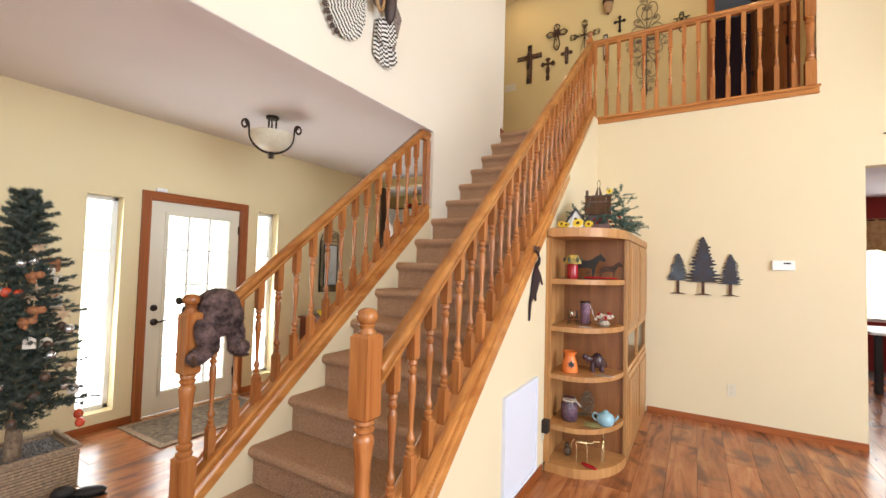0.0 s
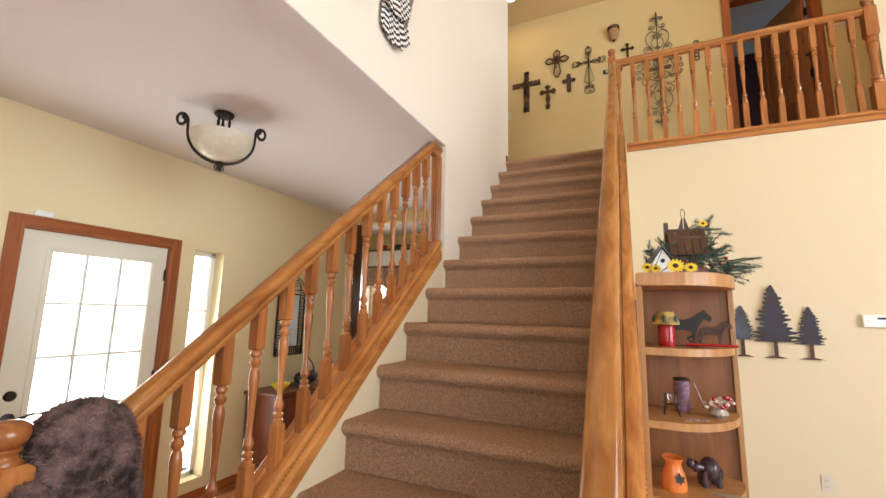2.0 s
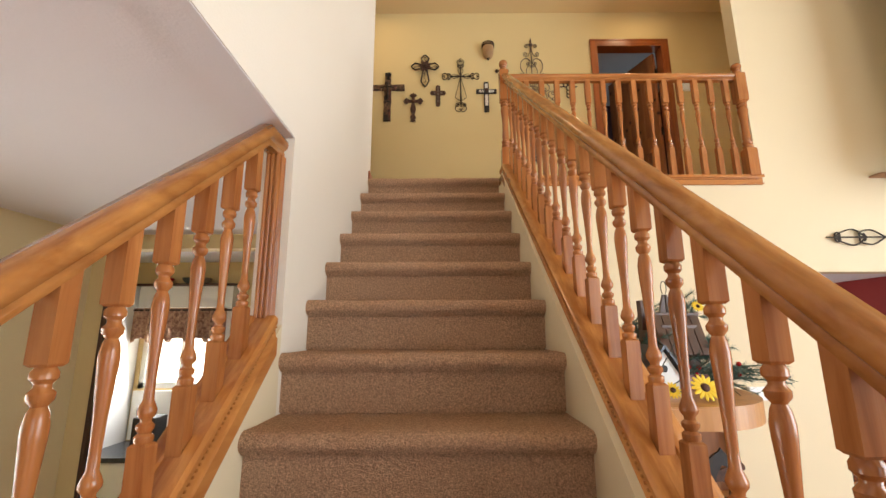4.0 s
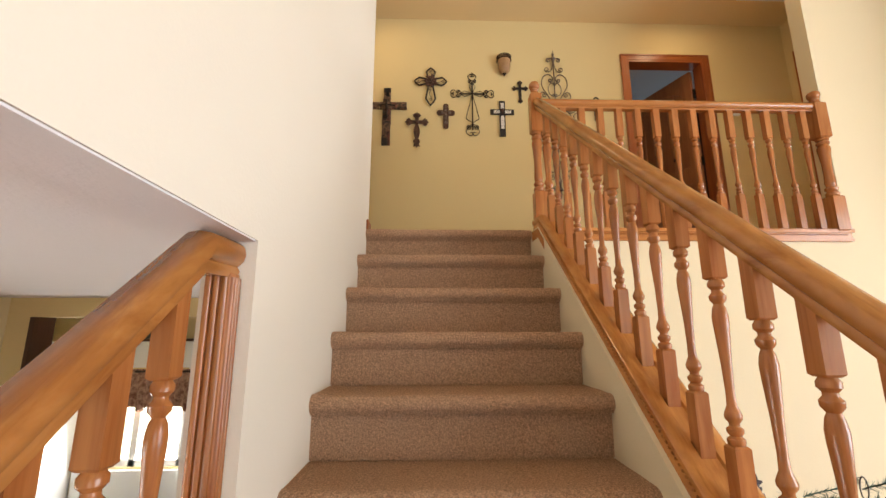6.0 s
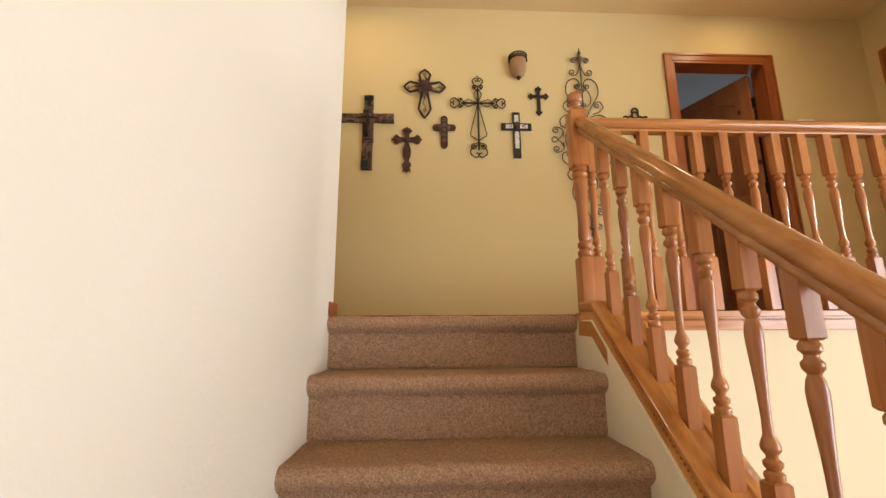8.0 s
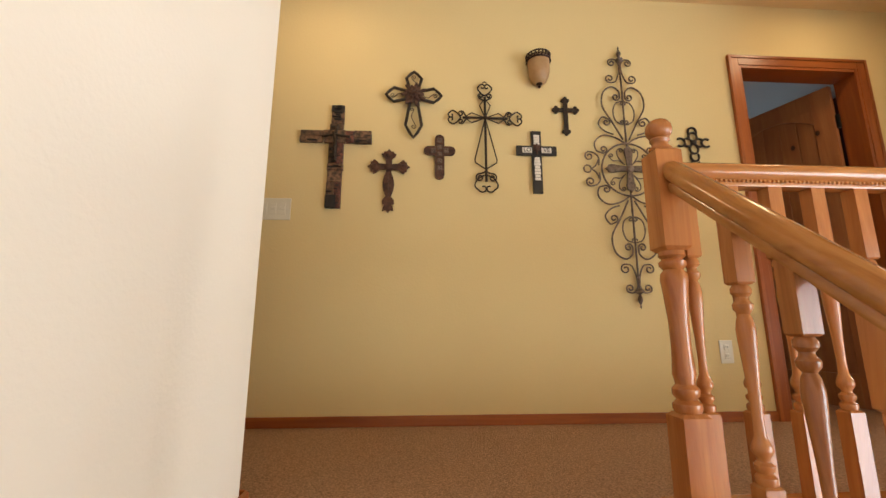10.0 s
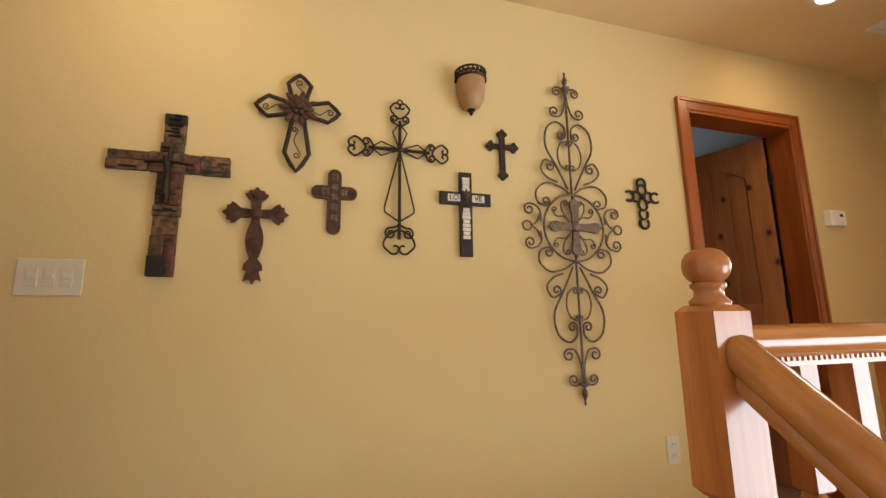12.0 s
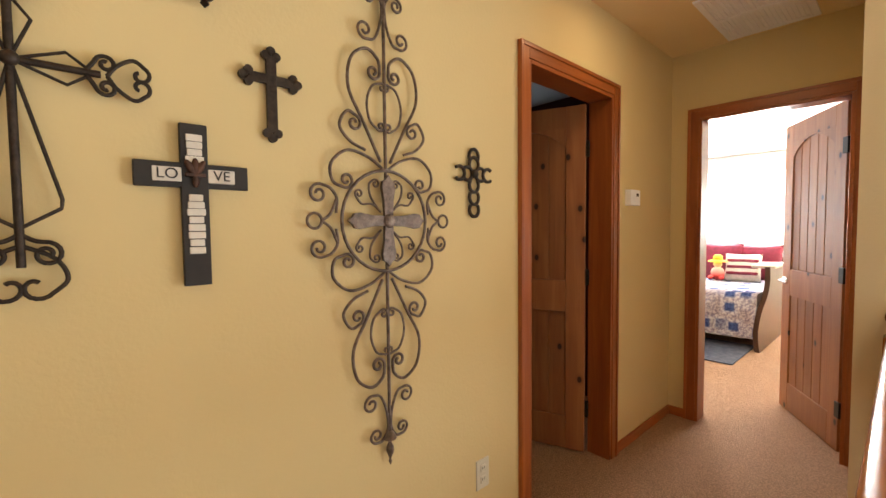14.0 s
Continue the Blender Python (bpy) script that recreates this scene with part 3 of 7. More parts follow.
# ---- rooms beyond ----
wall("wall_foyer_end", "y", 6.2, 6.32, -4.4, -0.12, -0.01, ZC1, [(-1.98, -0.25, -0.01, 2.62)])
wall("wall_kitchen_back", "y", 7.5, 7.62, -4.4, -0.12, -0.01, 2.84, [(-2.58, -1.72, 1.42, 2.16)])
wall("wall_kitchen_west", "x", -4.4, -4.28, 6.32, 7.5, -0.01, 2.84)
wall("wall_kitchen_east", "x", -0.12, 0.0, 6.32, 7.5, -0.01, 2.84)
wall("wall_dining_north", "y", 10.3, 10.42, 3.0, 8.0, -0.01, 2.84, [(4.15, 5.6, 0.75, 2.2)], M_RED, "deep red painted wall")
wall("wall_dining_east", "x", 6.6, 6.72, 6.22, 10.3, -0.01, 2.84, (), M_RED, "deep red painted wall")
wall("wall_dining_west", "x", 1.9, 2.02, 6.22, 10.3, -0.01, 2.84, (), M_RED, "deep red painted wall")
structure("ceiling_dining", box(bmesh.new(), 1.9, 6.22, 2.70, 6.7, 10.4, 2.80), M_CEIL, "pale dining ceiling")
wall("wall_bedroom_east", "x", 8.45, 8.57, 5.6, 10.4, Z2 - 0.1, 5.7, [(6.3, 7.86, 4.14, 5.32), (7.97, 9.6, 4.14, 5.32)], M_WHITE, "white bedroom wall")
wall("wall_bedroom_north", "y", 10.3, 10.42, 3.85, 8.6, Z2 - 0.1, 5.7, (), M_WHITE, "white bedroom wall")
wall("wall_bedroom_south", "y", 5.55, 5.67, XE + 0.12, 8.6, Z2 - 0.1, 5.7, (), M_WHITE, "white bedroom wall")
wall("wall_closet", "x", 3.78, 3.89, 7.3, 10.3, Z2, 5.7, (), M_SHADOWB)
wall("wall_closet_end", "y", 7.3, 7.42, 3.85, 3.97, Z2, 5.7)
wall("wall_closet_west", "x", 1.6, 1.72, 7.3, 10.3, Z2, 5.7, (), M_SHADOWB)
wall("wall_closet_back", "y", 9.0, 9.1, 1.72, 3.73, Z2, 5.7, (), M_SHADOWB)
structure("ceiling_bedroom", box(bmesh.new(), XE + 0.12, 5.67, 5.50, 8.45, 10.3, 5.569), M_WHITE, "white bedroom ceiling")
wall("wall_bath_back", "y", 9.4, 9.5, -2.6, -0.1, Z2 - 0.1, 5.7, (), M_WHITE, "white bathroom wall")
wall("wall_hall_west", "x", -2.2, -2.08, 6.2, YX, Z2 - 0.3, 5.7)
wall("wall_hall_south", "y", 6.08, 6.2, -2.2, -0.12, Z2 - 0.3, 5.7)


# ---- trim ----
def trim(name, x0, y0, z0, x1, y1, z1, mat, label="red-brown stained wood trim"):
    return structure(name, box(bmesh.new(), min(x0, x1), min(y0, y1), z0, max(x0, x1), max(y0, y1), z1, 0.003), mat, label)


def casing(name, axis, face, out, u0, u1, zb, zt, w=0.062, depth=0.12, proud=0.016, mats=(M_TRIMV, M_TRIMH), label="red-brown stained door casing"):
    """Door casing with jambs in a wall face; out is the side the casing stands proud to; u0, u1, zt bound the opening."""
    th = base(name, (0, 0, 0), label, "door frame")
    th["kind"] = "structure"

    def put(nm, ua, ub, za, zb2, a, b, mat):
        lo, hi = min(a, b), max(a, b)
        bm = bmesh.new()
        if axis == "x":
            box(bm, lo, ua, za, hi, ub, zb2, 0.002)
        else:
            box(bm, ua, lo, za, ub, hi, zb2, 0.002)
        part(nm, bm, mat, th)
    f2 = face + out * proud
    f3 = face + out * (proud + 0.006)
    put("side_casing", u0 - w, u0, zb, zt + w, face, f2, mats[0])
    put("side_casing", u1, u1 + w, zb, zt + w, face, f2, mats[0])
    put("head_casing", u0, u1, zt, zt + w, face, f2, mats[1])
    put("back_band", u0 - w, u0 - w + 0.018, zb, zt + w, f2, f3, mats[0])
    put("back_band", u1 + w - 0.018, u1 + w, zb, zt + w, f2, f3, mats[0])
    put("back_band", u0 - w + 0.018, u1 + w - 0.018, zt + w - 0.018, zt + w, f2, f3, mats[1])
    back = face - out * (depth + 0.001)
    put("jamb", u0 - 0.001, u0 + 0.018, zb, zt, f2 - out * 0.004, back, mats[0])
    put("jamb", u1 - 0.018, u1 + 0.001, zb, zt, f2 - out * 0.004, back, mats[0])
    put("head_jamb", u0 + 0.018, u1 - 0.018, zt - 0.018, zt, f2 - out * 0.004, back, mats[1])
    return th


structure("door_frame_kitchen", box(bmesh.new(), -2.0, 6.18, 0, -1.972, 6.33, 2.62, 0.003), M_DARKW, "dark wood edge trim of the kitchen opening")
casing("door_frame_front", "x", XF, 1, DY0, DY1, 0.0, 2.005, depth=0.16)
casing("door_frame_closet", "y", YX, -1, 2.308, 3.062, Z2, 5.150, w=0.062)
casing("door_frame_bedroom", "x", XE, -1, 6.288, 7.012, Z2, 5.137, w=0.065)
casing("door_frame_bath", "y", YX, -1, -1.45, -0.665, Z2, 5.15, w=0.065)
B = 0.062
for n, a in (("baseboard", (XF, -3.5, 0, XF + 0.012, 3.034, B)), ("baseboard", (XF, 4.082, 0, XF + 0.012, 6.2, B)),
             ("baseboard", (1.70, YB - 0.012, 0, 3.37, YB, B)), ("baseboard", (XR + 0.165, 2.48, 0, XR + 0.177, 4.20, B)),
             ("baseboard", (-0.132, 2.48, 0, -0.12, 6.2, B)), ("baseboard", (-0.60, YX - 0.012, Z2, 2.246, YX, Z2 + 0.05)),
             ("baseboard", (3.124, YX - 0.012, Z2, XE - 0.001, YX, Z2 + 0.06)), ("baseboard", (XE - 0.012, 7.077, Z2, XE, YX - 0.013, Z2 + 0.06)),
             ("baseboard", (XE - 0.012, 6.20, Z2, XE, 6.223, Z2 + 0.06)), ("baseboard", (0, 6.075, Z2, 0.012, 6.2, Z2 + 0.06)),
             ("baseboard", (0.0, 6.2, Z2, -0.12, 6.212, Z2 + 0.06))):
    trim(n, *a, M_TRIMH)
# right side of the opening to the breakfast room
trim("threshold", -2.14, 3.10, -0.011, -2.05, 4.01, 0.012, M_OAKX, "oak door sill")


# ---- windows ----
def sidelight(name, y0, y1, z0, z1):
    th = base(name, (0, 0, 0), "narrow white sidelight window beside the entry door", "window")
    th["kind"] = "structure"
    x = XF - 0.13
    bm = bmesh.new()
    for a in ((y0, z0, y0 + 0.035, z1), (y1 - 0.035, z0, y1, z1), (y0, z0, y1, z0 + 0.035), (y0, z1 - 0.035, y1, z1)):
        box(bm, x - 0.02, a[0], a[1], x + 0.02, a[2], a[3])
    box(bm, x - 0.012, y0 + 0.035, 1.50, x + 0.012, y1 - 0.035, 1.515)
    part("window_frame", bm, M_WHITE, th)
    p = part("pane", box(bmesh.new(), x - 0.003, y0 + 0.03, z0 + 0.03, x + 0.003, y1 - 0.03, z1 - 0.03), M_GLASS, th)
    p.visible_shadow = False


sidelight("window_sidelight", 2.64, 2.90, 0.15, 1.98)
sidelight("window_sidelight", 4.215, 4.485, 0.15, 2.015)


def big_window(name, axis, a, u0, u1, z0, z1, cols, label):
    th = base(name, (0, 0, 0), label, "window")
    th["kind"] = "structure"
    bm = bmesh.new()

    def b(ua, za, ub, zb):
        if axis == "x":
            box(bm, a - 0.03, ua, za, a + 0.03, ub, zb)
        else:
            box(bm, ua, a - 0.03, za, ub, a + 0.03, zb)
    b(u0, z0, u1, z0 + 0.05), b(u0, z1 - 0.05, u1, z1)
    for i in range(cols + 1):
        u = u0 + (u1 - u0 - 0.05) * i / cols
        b(u, z0, u + 0.05, z1)
    part("window_frame", bm, M_WHITE, th)
    return th


big_window("window_south", "y", -3.56, 0.1, 5.1, 0.3, 4.1, 4, "large white great-room window")
big_window("window_east", "x", 7.06, -0.2, 4.4, 0.6, 4.4, 4, "large white window")
big_window("window_bedroom", "x", 8.5, 6.3, 7.86, 4.14, 5.32, 1, "bright white bedroom window")
big_window("window_bedroom", "x", 8.5, 7.97, 9.6, 4.14, 5.32, 1, "bright white bedroom window")
big_window("window_dining", "y", 10.36, 4.15, 5.6, 0.75, 2.2, 2, "bright window in a red wall")


# ---- front door ----
door = base("front_door", (XF - 0.045, DY0 + 0.02, 0.012), "cream entry door with a fifteen-lite glass panel", "door")
door["kind"] = "structure"
W, Hh = DY1 - DY0 - 0.04, 1.975
gy0, gy1, gz0, gz1 = 0.15, 0.78, 0.18, 1.86
bm = bmesh.new()
for a in ((0, 0, gy0, Hh), (gy1, 0, W, Hh), (gy0, 0, gy1, gz0), (gy0, gz1, gy1, Hh)):
    box(bm, -0.022, a[0], a[1], 0.022, a[2], a[3])
part("door_leaf", bm, M_CREAM, door)
bm = bmesh.new()
for a in ((gy0 - 0.02, gz0 - 0.02, gy0 + 0.012, gz1 + 0.02), (gy1 - 0.012, gz0 - 0.02, gy1 + 0.02, gz1 + 0.02), (gy0, gz0 - 0.02, gy1, gz0 + 0.012), (gy0, gz1 - 0.012, gy1, gz1 + 0.02)):
    box(bm, 0.022, a[0], a[1], 0.034, a[2], a[3], 0.003)
part("lite_frame", bm, M_CREAM, door)
bm = bmesh.new()
for i in (1, 2):
    y = gy0 + (gy1 - gy0) * i / 3
    box(bm, -0.006, y - 0.007, gz0, 0.012, y + 0.007, gz1)
for i in range(1, 5):
    z = gz0 + (gz1 - gz0) * i / 5
    box(bm, -0.005, gy0, z - 0.007, 0.011, gy1, z + 0.007)
part("muntins", bm, M_WHITE, door)
pw, ph = (gy1 - gy0) / 3, (gz1 - gz0) / 5
pane = mesh_of("pane", box(bmesh.new(), -0.002, 0.004, 0.004, 0.002, pw - 0.004, ph - 0.004), M_GLASS)
for i in range(3):
    for j in range(5):
        p = part("pane", pane, None, door, at=(0, gy0 + i * pw, gz0 + j * ph))
        p.visible_shadow = False
part("deadbolt", lathe(bmesh.new(), [(0.030, 0.022), (0.030, 0.034), (0.022, 0.044), (0.0, 0.045)], 18, (0, 0.07, 0.98), "x"), M_BRONZE, door, smooth=0.8)
bm = lathe(bmesh.new(), [(0.032, 0.022), (0.032, 0.034), (0.012, 0.040), (0.012, 0.065)], 18, (0, 0.075, 0.85), "x")
tube(bm, [(0.062, 0.075, 0.85), (0.066, 0.11, 0.852), (0.064, 0.15, 0.858), (0.060, 0.18, 0.868)], 0.008, 8)
part("lever_handle", bm, M_BRONZE, door, smooth=0.9)
hinge = mesh_of("hinge", box(bmesh.new(), 0.018, -0.012, 0, 0.030, 0.012, 0.09, 0.002), M_BRONZE)
for z in (0.2, 0.95, 1.72):
    part("hinge", hinge, None, door, at=(0, W, z))
s = base("door_sensor", (XF + 0.001, 3.19, 2.068), "small white door alarm sensor above the front door frame", "sensor")
part("sensor_case", box(bmesh.new(), 0, -0.045, 0, 0.025, 0.045, 0.035, 0.004), M_WPLASTIC, s)
mt = base("door_mat", pose(-1.72, 3.46, 0.001, 0, 0, 0), "worn patterned brown and beige mat at the front door", "mat")
part("mat_centre", box(bmesh.new(), -0.30, -0.50, 0, 0.30, 0.50, 0.010), M_MAT, mt)
bm = bmesh.new()
for a in ((-0.35, -0.55, 0.35, -0.50), (-0.35, 0.50, 0.35, 0.55), (-0.35, -0.50, -0.30, 0.50), (0.30, -0.50, 0.35, 0.50)):
    box(bm, a[0], a[1], 0, a[2], a[3], 0.012, 0.002)
part("mat_border", bm, M_WICKER, mt)


# ---- knotty alder doors ----
def alder_door(name, m, width, height, flip, label):
    """Plank-style two-panel door with an arched upper panel, hinged at its own origin and running along +x."""
    th = base(name, m, label, "door")
    th["kind"] = "structure"
    t = 0.018
    sw = 0.105
    rails = ((0, 0.19), (0.80, 0.98), (height - 0.12, height))
    bm = bmesh.new()
    for x0, x1 in ((0, sw), (width - sw, width)):
        box(bm, x0, -t, 0, x1, t, height, 0.002)
    part("stile", bm, M_ALDER, th)
    for z0, z1 in rails:
        part("rail", box(bmesh.new(), sw, -t, z0, width - sw, t, z1, 0.002), M_ALDER, th)
    inner = width - 2 * sw
    n = 5
    pl = mesh_of("plank", box(bmesh.new(), 0.0025, -0.010, 0, inner / n - 0.0025, 0.010, 0.62, 0.0025), M_ALDER)
    pu = mesh_of("plank", box(bmesh.new(), 0.0025, -0.010, 0, inner / n - 0.0025, 0.010, height - 0.12 - 0.98, 0.0025), M_ALDER)
    for i in range(n):
        part("plank", pl, None, th, at=(sw + i * inner / n, 0, 0.185))
        part("plank", pu, None, th, at=(sw + i * inner / n, 0, 0.98))
    part("panel_backing", box(bmesh.new(), sw, -0.006, 0.19, width - sw, 0.006, height - 0.12), M_ALDER, th)
    bm = bmesh.new()
    for side in (-1, 1):
        top, rows = height - 0.12, []
        for i in range(13):
            u = i / 12
            x = sw + inner * u
            rows.append((x, top - 0.10 * (2 * u - 1) ** 2))
        for (xa, za), (xb, zb) in zip(rows, rows[1:]):
            y0, y1 = (0.010, t) if side > 0 else (-t, -0.010)
            v = [bm.verts.new(p) for p in ((xa, y0, za), (xb, y0, zb), (xb, y0, top + 0.001), (xa, y0, top + 0.001), (xa, y1, za), (xb, y1, zb), (xb, y1, top + 0.001), (xa, y1, top + 0.001))]
            for f in ((0, 1, 2, 3), (7, 6, 5, 4), (0, 4, 5, 1), (3, 2, 6, 7)):
                bm.faces.new([v[k] for k in f])
    part("arch_rail", bm, M_ALDER, th)
    bm = bmesh.new()
    box(bm, -0.018, min(0, 0.024 * flip), -0.045, 0.028, max(0.0, 0.024 * flip), 0.045, 0.003)
    hm = mesh_of("hinge", bm, M_BLACK)
    for z in (0.24, 1.0, 1.72):
        part("hinge", hm, None, th, at=(0, 0, z))
    for side in (-1, 1):
        bm = lathe(bmesh.new(), [(0.027, t), (0.027, t + 0.008), (0.010, t + 0.012), (0.010, t + 0.045)] if side > 0 else [(0.010, -t - 0.045), (0.010, -t - 0.012), (0.027, -t - 0.008), (0.027, -t)], 16, (width - 0.06, 0, 0.90), "y")
        tube(bm, [(width - 0.06, side * (t + 0.04), 0.90), (width - 0.10, side * (t + 0.045), 0.90), (width - 0.16, side * (t + 0.042), 0.895)], 0.009, 8)
        part("lever_handle", bm, M_CHROME, th, smooth=0.9)
    return th


alder_door("door_bedroom", pose(XE + 0.125, 6.312, Z2 + 0.012, 0, 0, 31), 0.685, 1.965, 1, "open knotty alder door with an arched plank panel")
alder_door("door_closet", pose(3.018, YX + 0.125, Z2 + 0.012, 0, 0, 111), 0.70, 1.96, -1, "open knotty alder door into a dark room")


# ---- foyer things ----
lamp = base("ceiling_lamp", (-1.10, 3.575, ZC1), "dark bronze semi-flush lamp with a cream glass bowl", "ceiling lamp")
part("canopy", lathe(bmesh.new(), [(0.075, 0), (0.078, -0.012), (0.068, -0.024), (0.0, -0.028)], 24), M_BRONZE, lamp, smooth=0.8)
bm = bmesh.new()
for i in range(3):
    a = radians(120 * i + 30)
    x, y = 0.048 * math.cos(a), 0.048 * math.sin(a)
    lathe(bm, [(0.008, -0.20), (0.008, -0.12), (0.014, -0.112), (0.009, -0.10), (0.013, -0.07), (0.009, -0.04), (0.012, -0.02)], 10, (x, y, 0))
part("stem", bm, M_BRONZE, lamp, smooth=0.9)
bm = bmesh.new()
bowl = [(0.245 * math.cos(radians(a)), -0.155 - 0.165 * math.sin(radians(a))) for a in range(0, 91, 9)]
lathe(bm, bowl[:-1] + [(0.002, -0.32)], 36)
part("glass_bowl", bm, M_ALAB, lamp, smooth=1.2)
lamp.scale = (0.73, 0.73, 1.0)
for s in (0, 1):
    a0 = radians(54 + 180 * s)
    pts = []
    for a in range(88, -1, -8):
        r = 0.252 * math.cos(radians(a))
        pts.append((r * math.cos(a0), r * math.sin(a0), -0.155 - 0.172 * math.sin(radians(a))))
    for k in range(17):
        t = radians(200 - 30 * k)
        rr = 0.046 * (1 - k / 26)
        r, z = 0.300 + rr * math.cos(t), -0.095 + rr * math.sin(t)
        pts.append((r * math.cos(a0), r * math.sin(a0), z))
    part("arm", tube(bmesh.new(), pts, 0.011, 8), M_BRONZE, lamp, smooth=1.2)
bm = lathe(bmesh.new(), [(0.03, -0.315), (0.034, -0.325), (0.018, -0.335), (0.022, -0.35), (0.008, -0.37), (0.001, -0.385)], 14)
for k in range(6):
    a = radians(60 * k)
    tube(bm, [(0.015 * math.cos(a), 0.015 * math.sin(a), -0.335), (0.035 * math.cos(a), 0.035 * math.sin(a), -0.35), (0.030 * math.cos(a), 0.030 * math.sin(a), -0.375)], 0.005, 5)
part("finial", bm, M_BRONZE, lamp, smooth=0.9)

# pale glossy pane with thin dark twig lines, in an iron lattice frame
M_PALE = speckle("pale blue glossy pane", (0.66, 0.72, 0.76), (0.58, 0.65, 0.70), 3, 0.15)
mir = base("framed_picture", (XF, 5.33, 1.42), "tall pale pane in a black iron lattice frame", "picture")
part("picture_glass", box(bmesh.new(), 0.018, -0.13, -0.30, 0.024, 0.13, 0.30), M_PALE, mir)
bm = bmesh.new()
for a_ in ((-0.06, -0.29, -0.02, -0.14), (-0.02, -0.14, 0.02, -0.10), (-0.02, -0.14, -0.05, -0.09), (0.03, -0.29, 0.0, -0.17), (0.0, -0.17, 0.04, -0.08), (0.0, -0.17, -0.03, -0.13)):
    tube(bm, [(0.0255, a_[0], a_[1]), (0.0255, a_[2], a_[3])], 0.0018, 4)
part("painted_twigs", bm, M_BLACKW, mir)
bm = bmesh.new()
for a in ((-0.135, -0.31, -0.12, 0.31), (0.12, -0.31, 0.135, 0.31), (-0.135, -0.31, 0.135, -0.295), (-0.135, 0.295, 0.135, 0.31), (-0.215, -0.40, -0.203, 0.36), (0.203, -0.40, 0.215, 0.36), (-0.215, -0.40, 0.215, -0.388), (-0.215, 0.35, 0.215, 0.36)):
    box(bm, 0.012, a[0], a[1], 0.03, a[2], a[3])
part("iron_frame", bm, M_IRON, mir)
bm = bmesh.new()
for i in range(22):
    z = -0.37 + i * 0.033
    for sgn in (-1, 1):
        box(bm, 0.014, min(sgn * 0.135, sgn * 0.205), z, 0.024, max(sgn * 0.135, sgn * 0.205), z + 0.010)
for i in range(12):
    y = -0.19 + i * 0.034
    box(bm, 0.014, y, -0.39, 0.024, y + 0.009, -0.31)
part("lattice", bm, M_IRON, mir)
bm = bmesh.new()
for sgn in (-1, 1):
    tube(bm, [(0.02, sgn * (0.07 - 0.07 * math.cos(radians(t))), 0.36 + 0.13 * math.sin(radians(t)) * (1 - t / 800)) for t in range(0, 181, 15)], 0.006, 6)
    tube(bm, [(0.02, sgn * (0.05 + 0.035 * (1 - t / 500) * math.cos(radians(t))), 0.41 + 0.035 * (1 - t / 500) * math.sin(radians(t))) for t in range(0, 421, 20)], 0.005, 6)
tube(bm, [(0.02, 0.20 * math.cos(radians(t)), 0.36 + 0.16 * math.sin(radians(t))) for t in range(0, 181, 12)], 0.006, 6)
part("scroll_crest", bm, M_IRON, mir, smooth=1.2)
mir.scale = (1, 0.90, 0.90)

desk = base("console_cabinet", (XF + 0.02, 5.27, 0), "dark cherry console cabinet under the iron-framed pane", "cabinet")
part("body", box(bmesh.new(), 0, -0.42, 0.06, 0.36, 0.42, 0.75, 0.004), M_CHERRY, desk)
part("top", box(bmesh.new(), -0.01, -0.45, 0.75, 0.39, 0.45, 0.78, 0.006), M_CHERRY, desk)
for y in (-0.41, 0.01):
    d = part("door", box(bmesh.new(), 0.36, y, 0.10, 0.376, y + 0.40, 0.73, 0.004), M_CHERRY, desk)
bowl_t = base("bowl", (XF + 0.30, 4.98, 0.781), "bright yellow bowl on the dark console cabinet", "bowl")
part("bowl_shell", lathe(bmesh.new(), [(0.035, 0), (0.06, 0.03), (0.085, 0.07), (0.08, 0.072), (0.05, 0.03), (0.001, 0.012)], 22), M_YELLOW, bowl_t, smooth=0.9)
bag = base("handbag", (XF + 0.22, 5.40, 0.781), "slumped black bag on the dark console cabinet", "bag")
bm = ball(bmesh.new(), (0, 0, 0.07), 0.09, 0.15, 0.07)
bmesh.ops.translate(bm, verts=[v for v in bm.verts if v.co.z < 0.0], vec=(0, 0, 0.0))
part("bag_body", bm, M_BLACKW, bag, smooth=1.2)
part("strap", tube(bmesh.new(), [(0, -0.10, 0.10), (0.01, -0.06, 0.20), (0.0, 0.02, 0.26), (0.0, 0.09, 0.19), (0, 0.12, 0.09)], 0.008, 6), M_BLACKW, bag, smooth=1.2)


# ---- kitchen beyond the foyer ----
hutch = base("kitchen_cabinet", (-2.1, 9.6, 0.0), "white wall cabinet with glass doors beside a kitchen window", "cabinet")
hutch.matrix_basis = Matrix.Translation((-3.24, 7.10, 0))
part("body", box(bmesh.new(), 0, 0, 0.0, 0.62, 0.395, 2.46, 0.004), M_WHITE, hutch)
for x in (0.03, 0.33):
    bm = bmesh.new()
    for a in ((x, 1.15, x + 0.03, 2.25), (x + 0.23, 1.15, x + 0.26, 2.25), (x, 1.15, x + 0.26, 1.19), (x, 2.21, x + 0.26, 2.25), (x, 1.52, x + 0.26, 1.54), (x, 1.86, x + 0.26, 1.88)):
        box(bm, a[0], -0.02, a[1], a[2], 0.0, a[3])
    d = part("door", bm, M_WHITE, hutch)
    part("pane", box(bmesh.new(), x + 0.03, -0.010, 1.19, x + 0.23, -0.004, 2.21), M_DARKW, hutch)
big_window("window_kitchen", "y", 7.54, -2.58, -1.72, 1.42, 2.16, 2, "bright kitchen window")
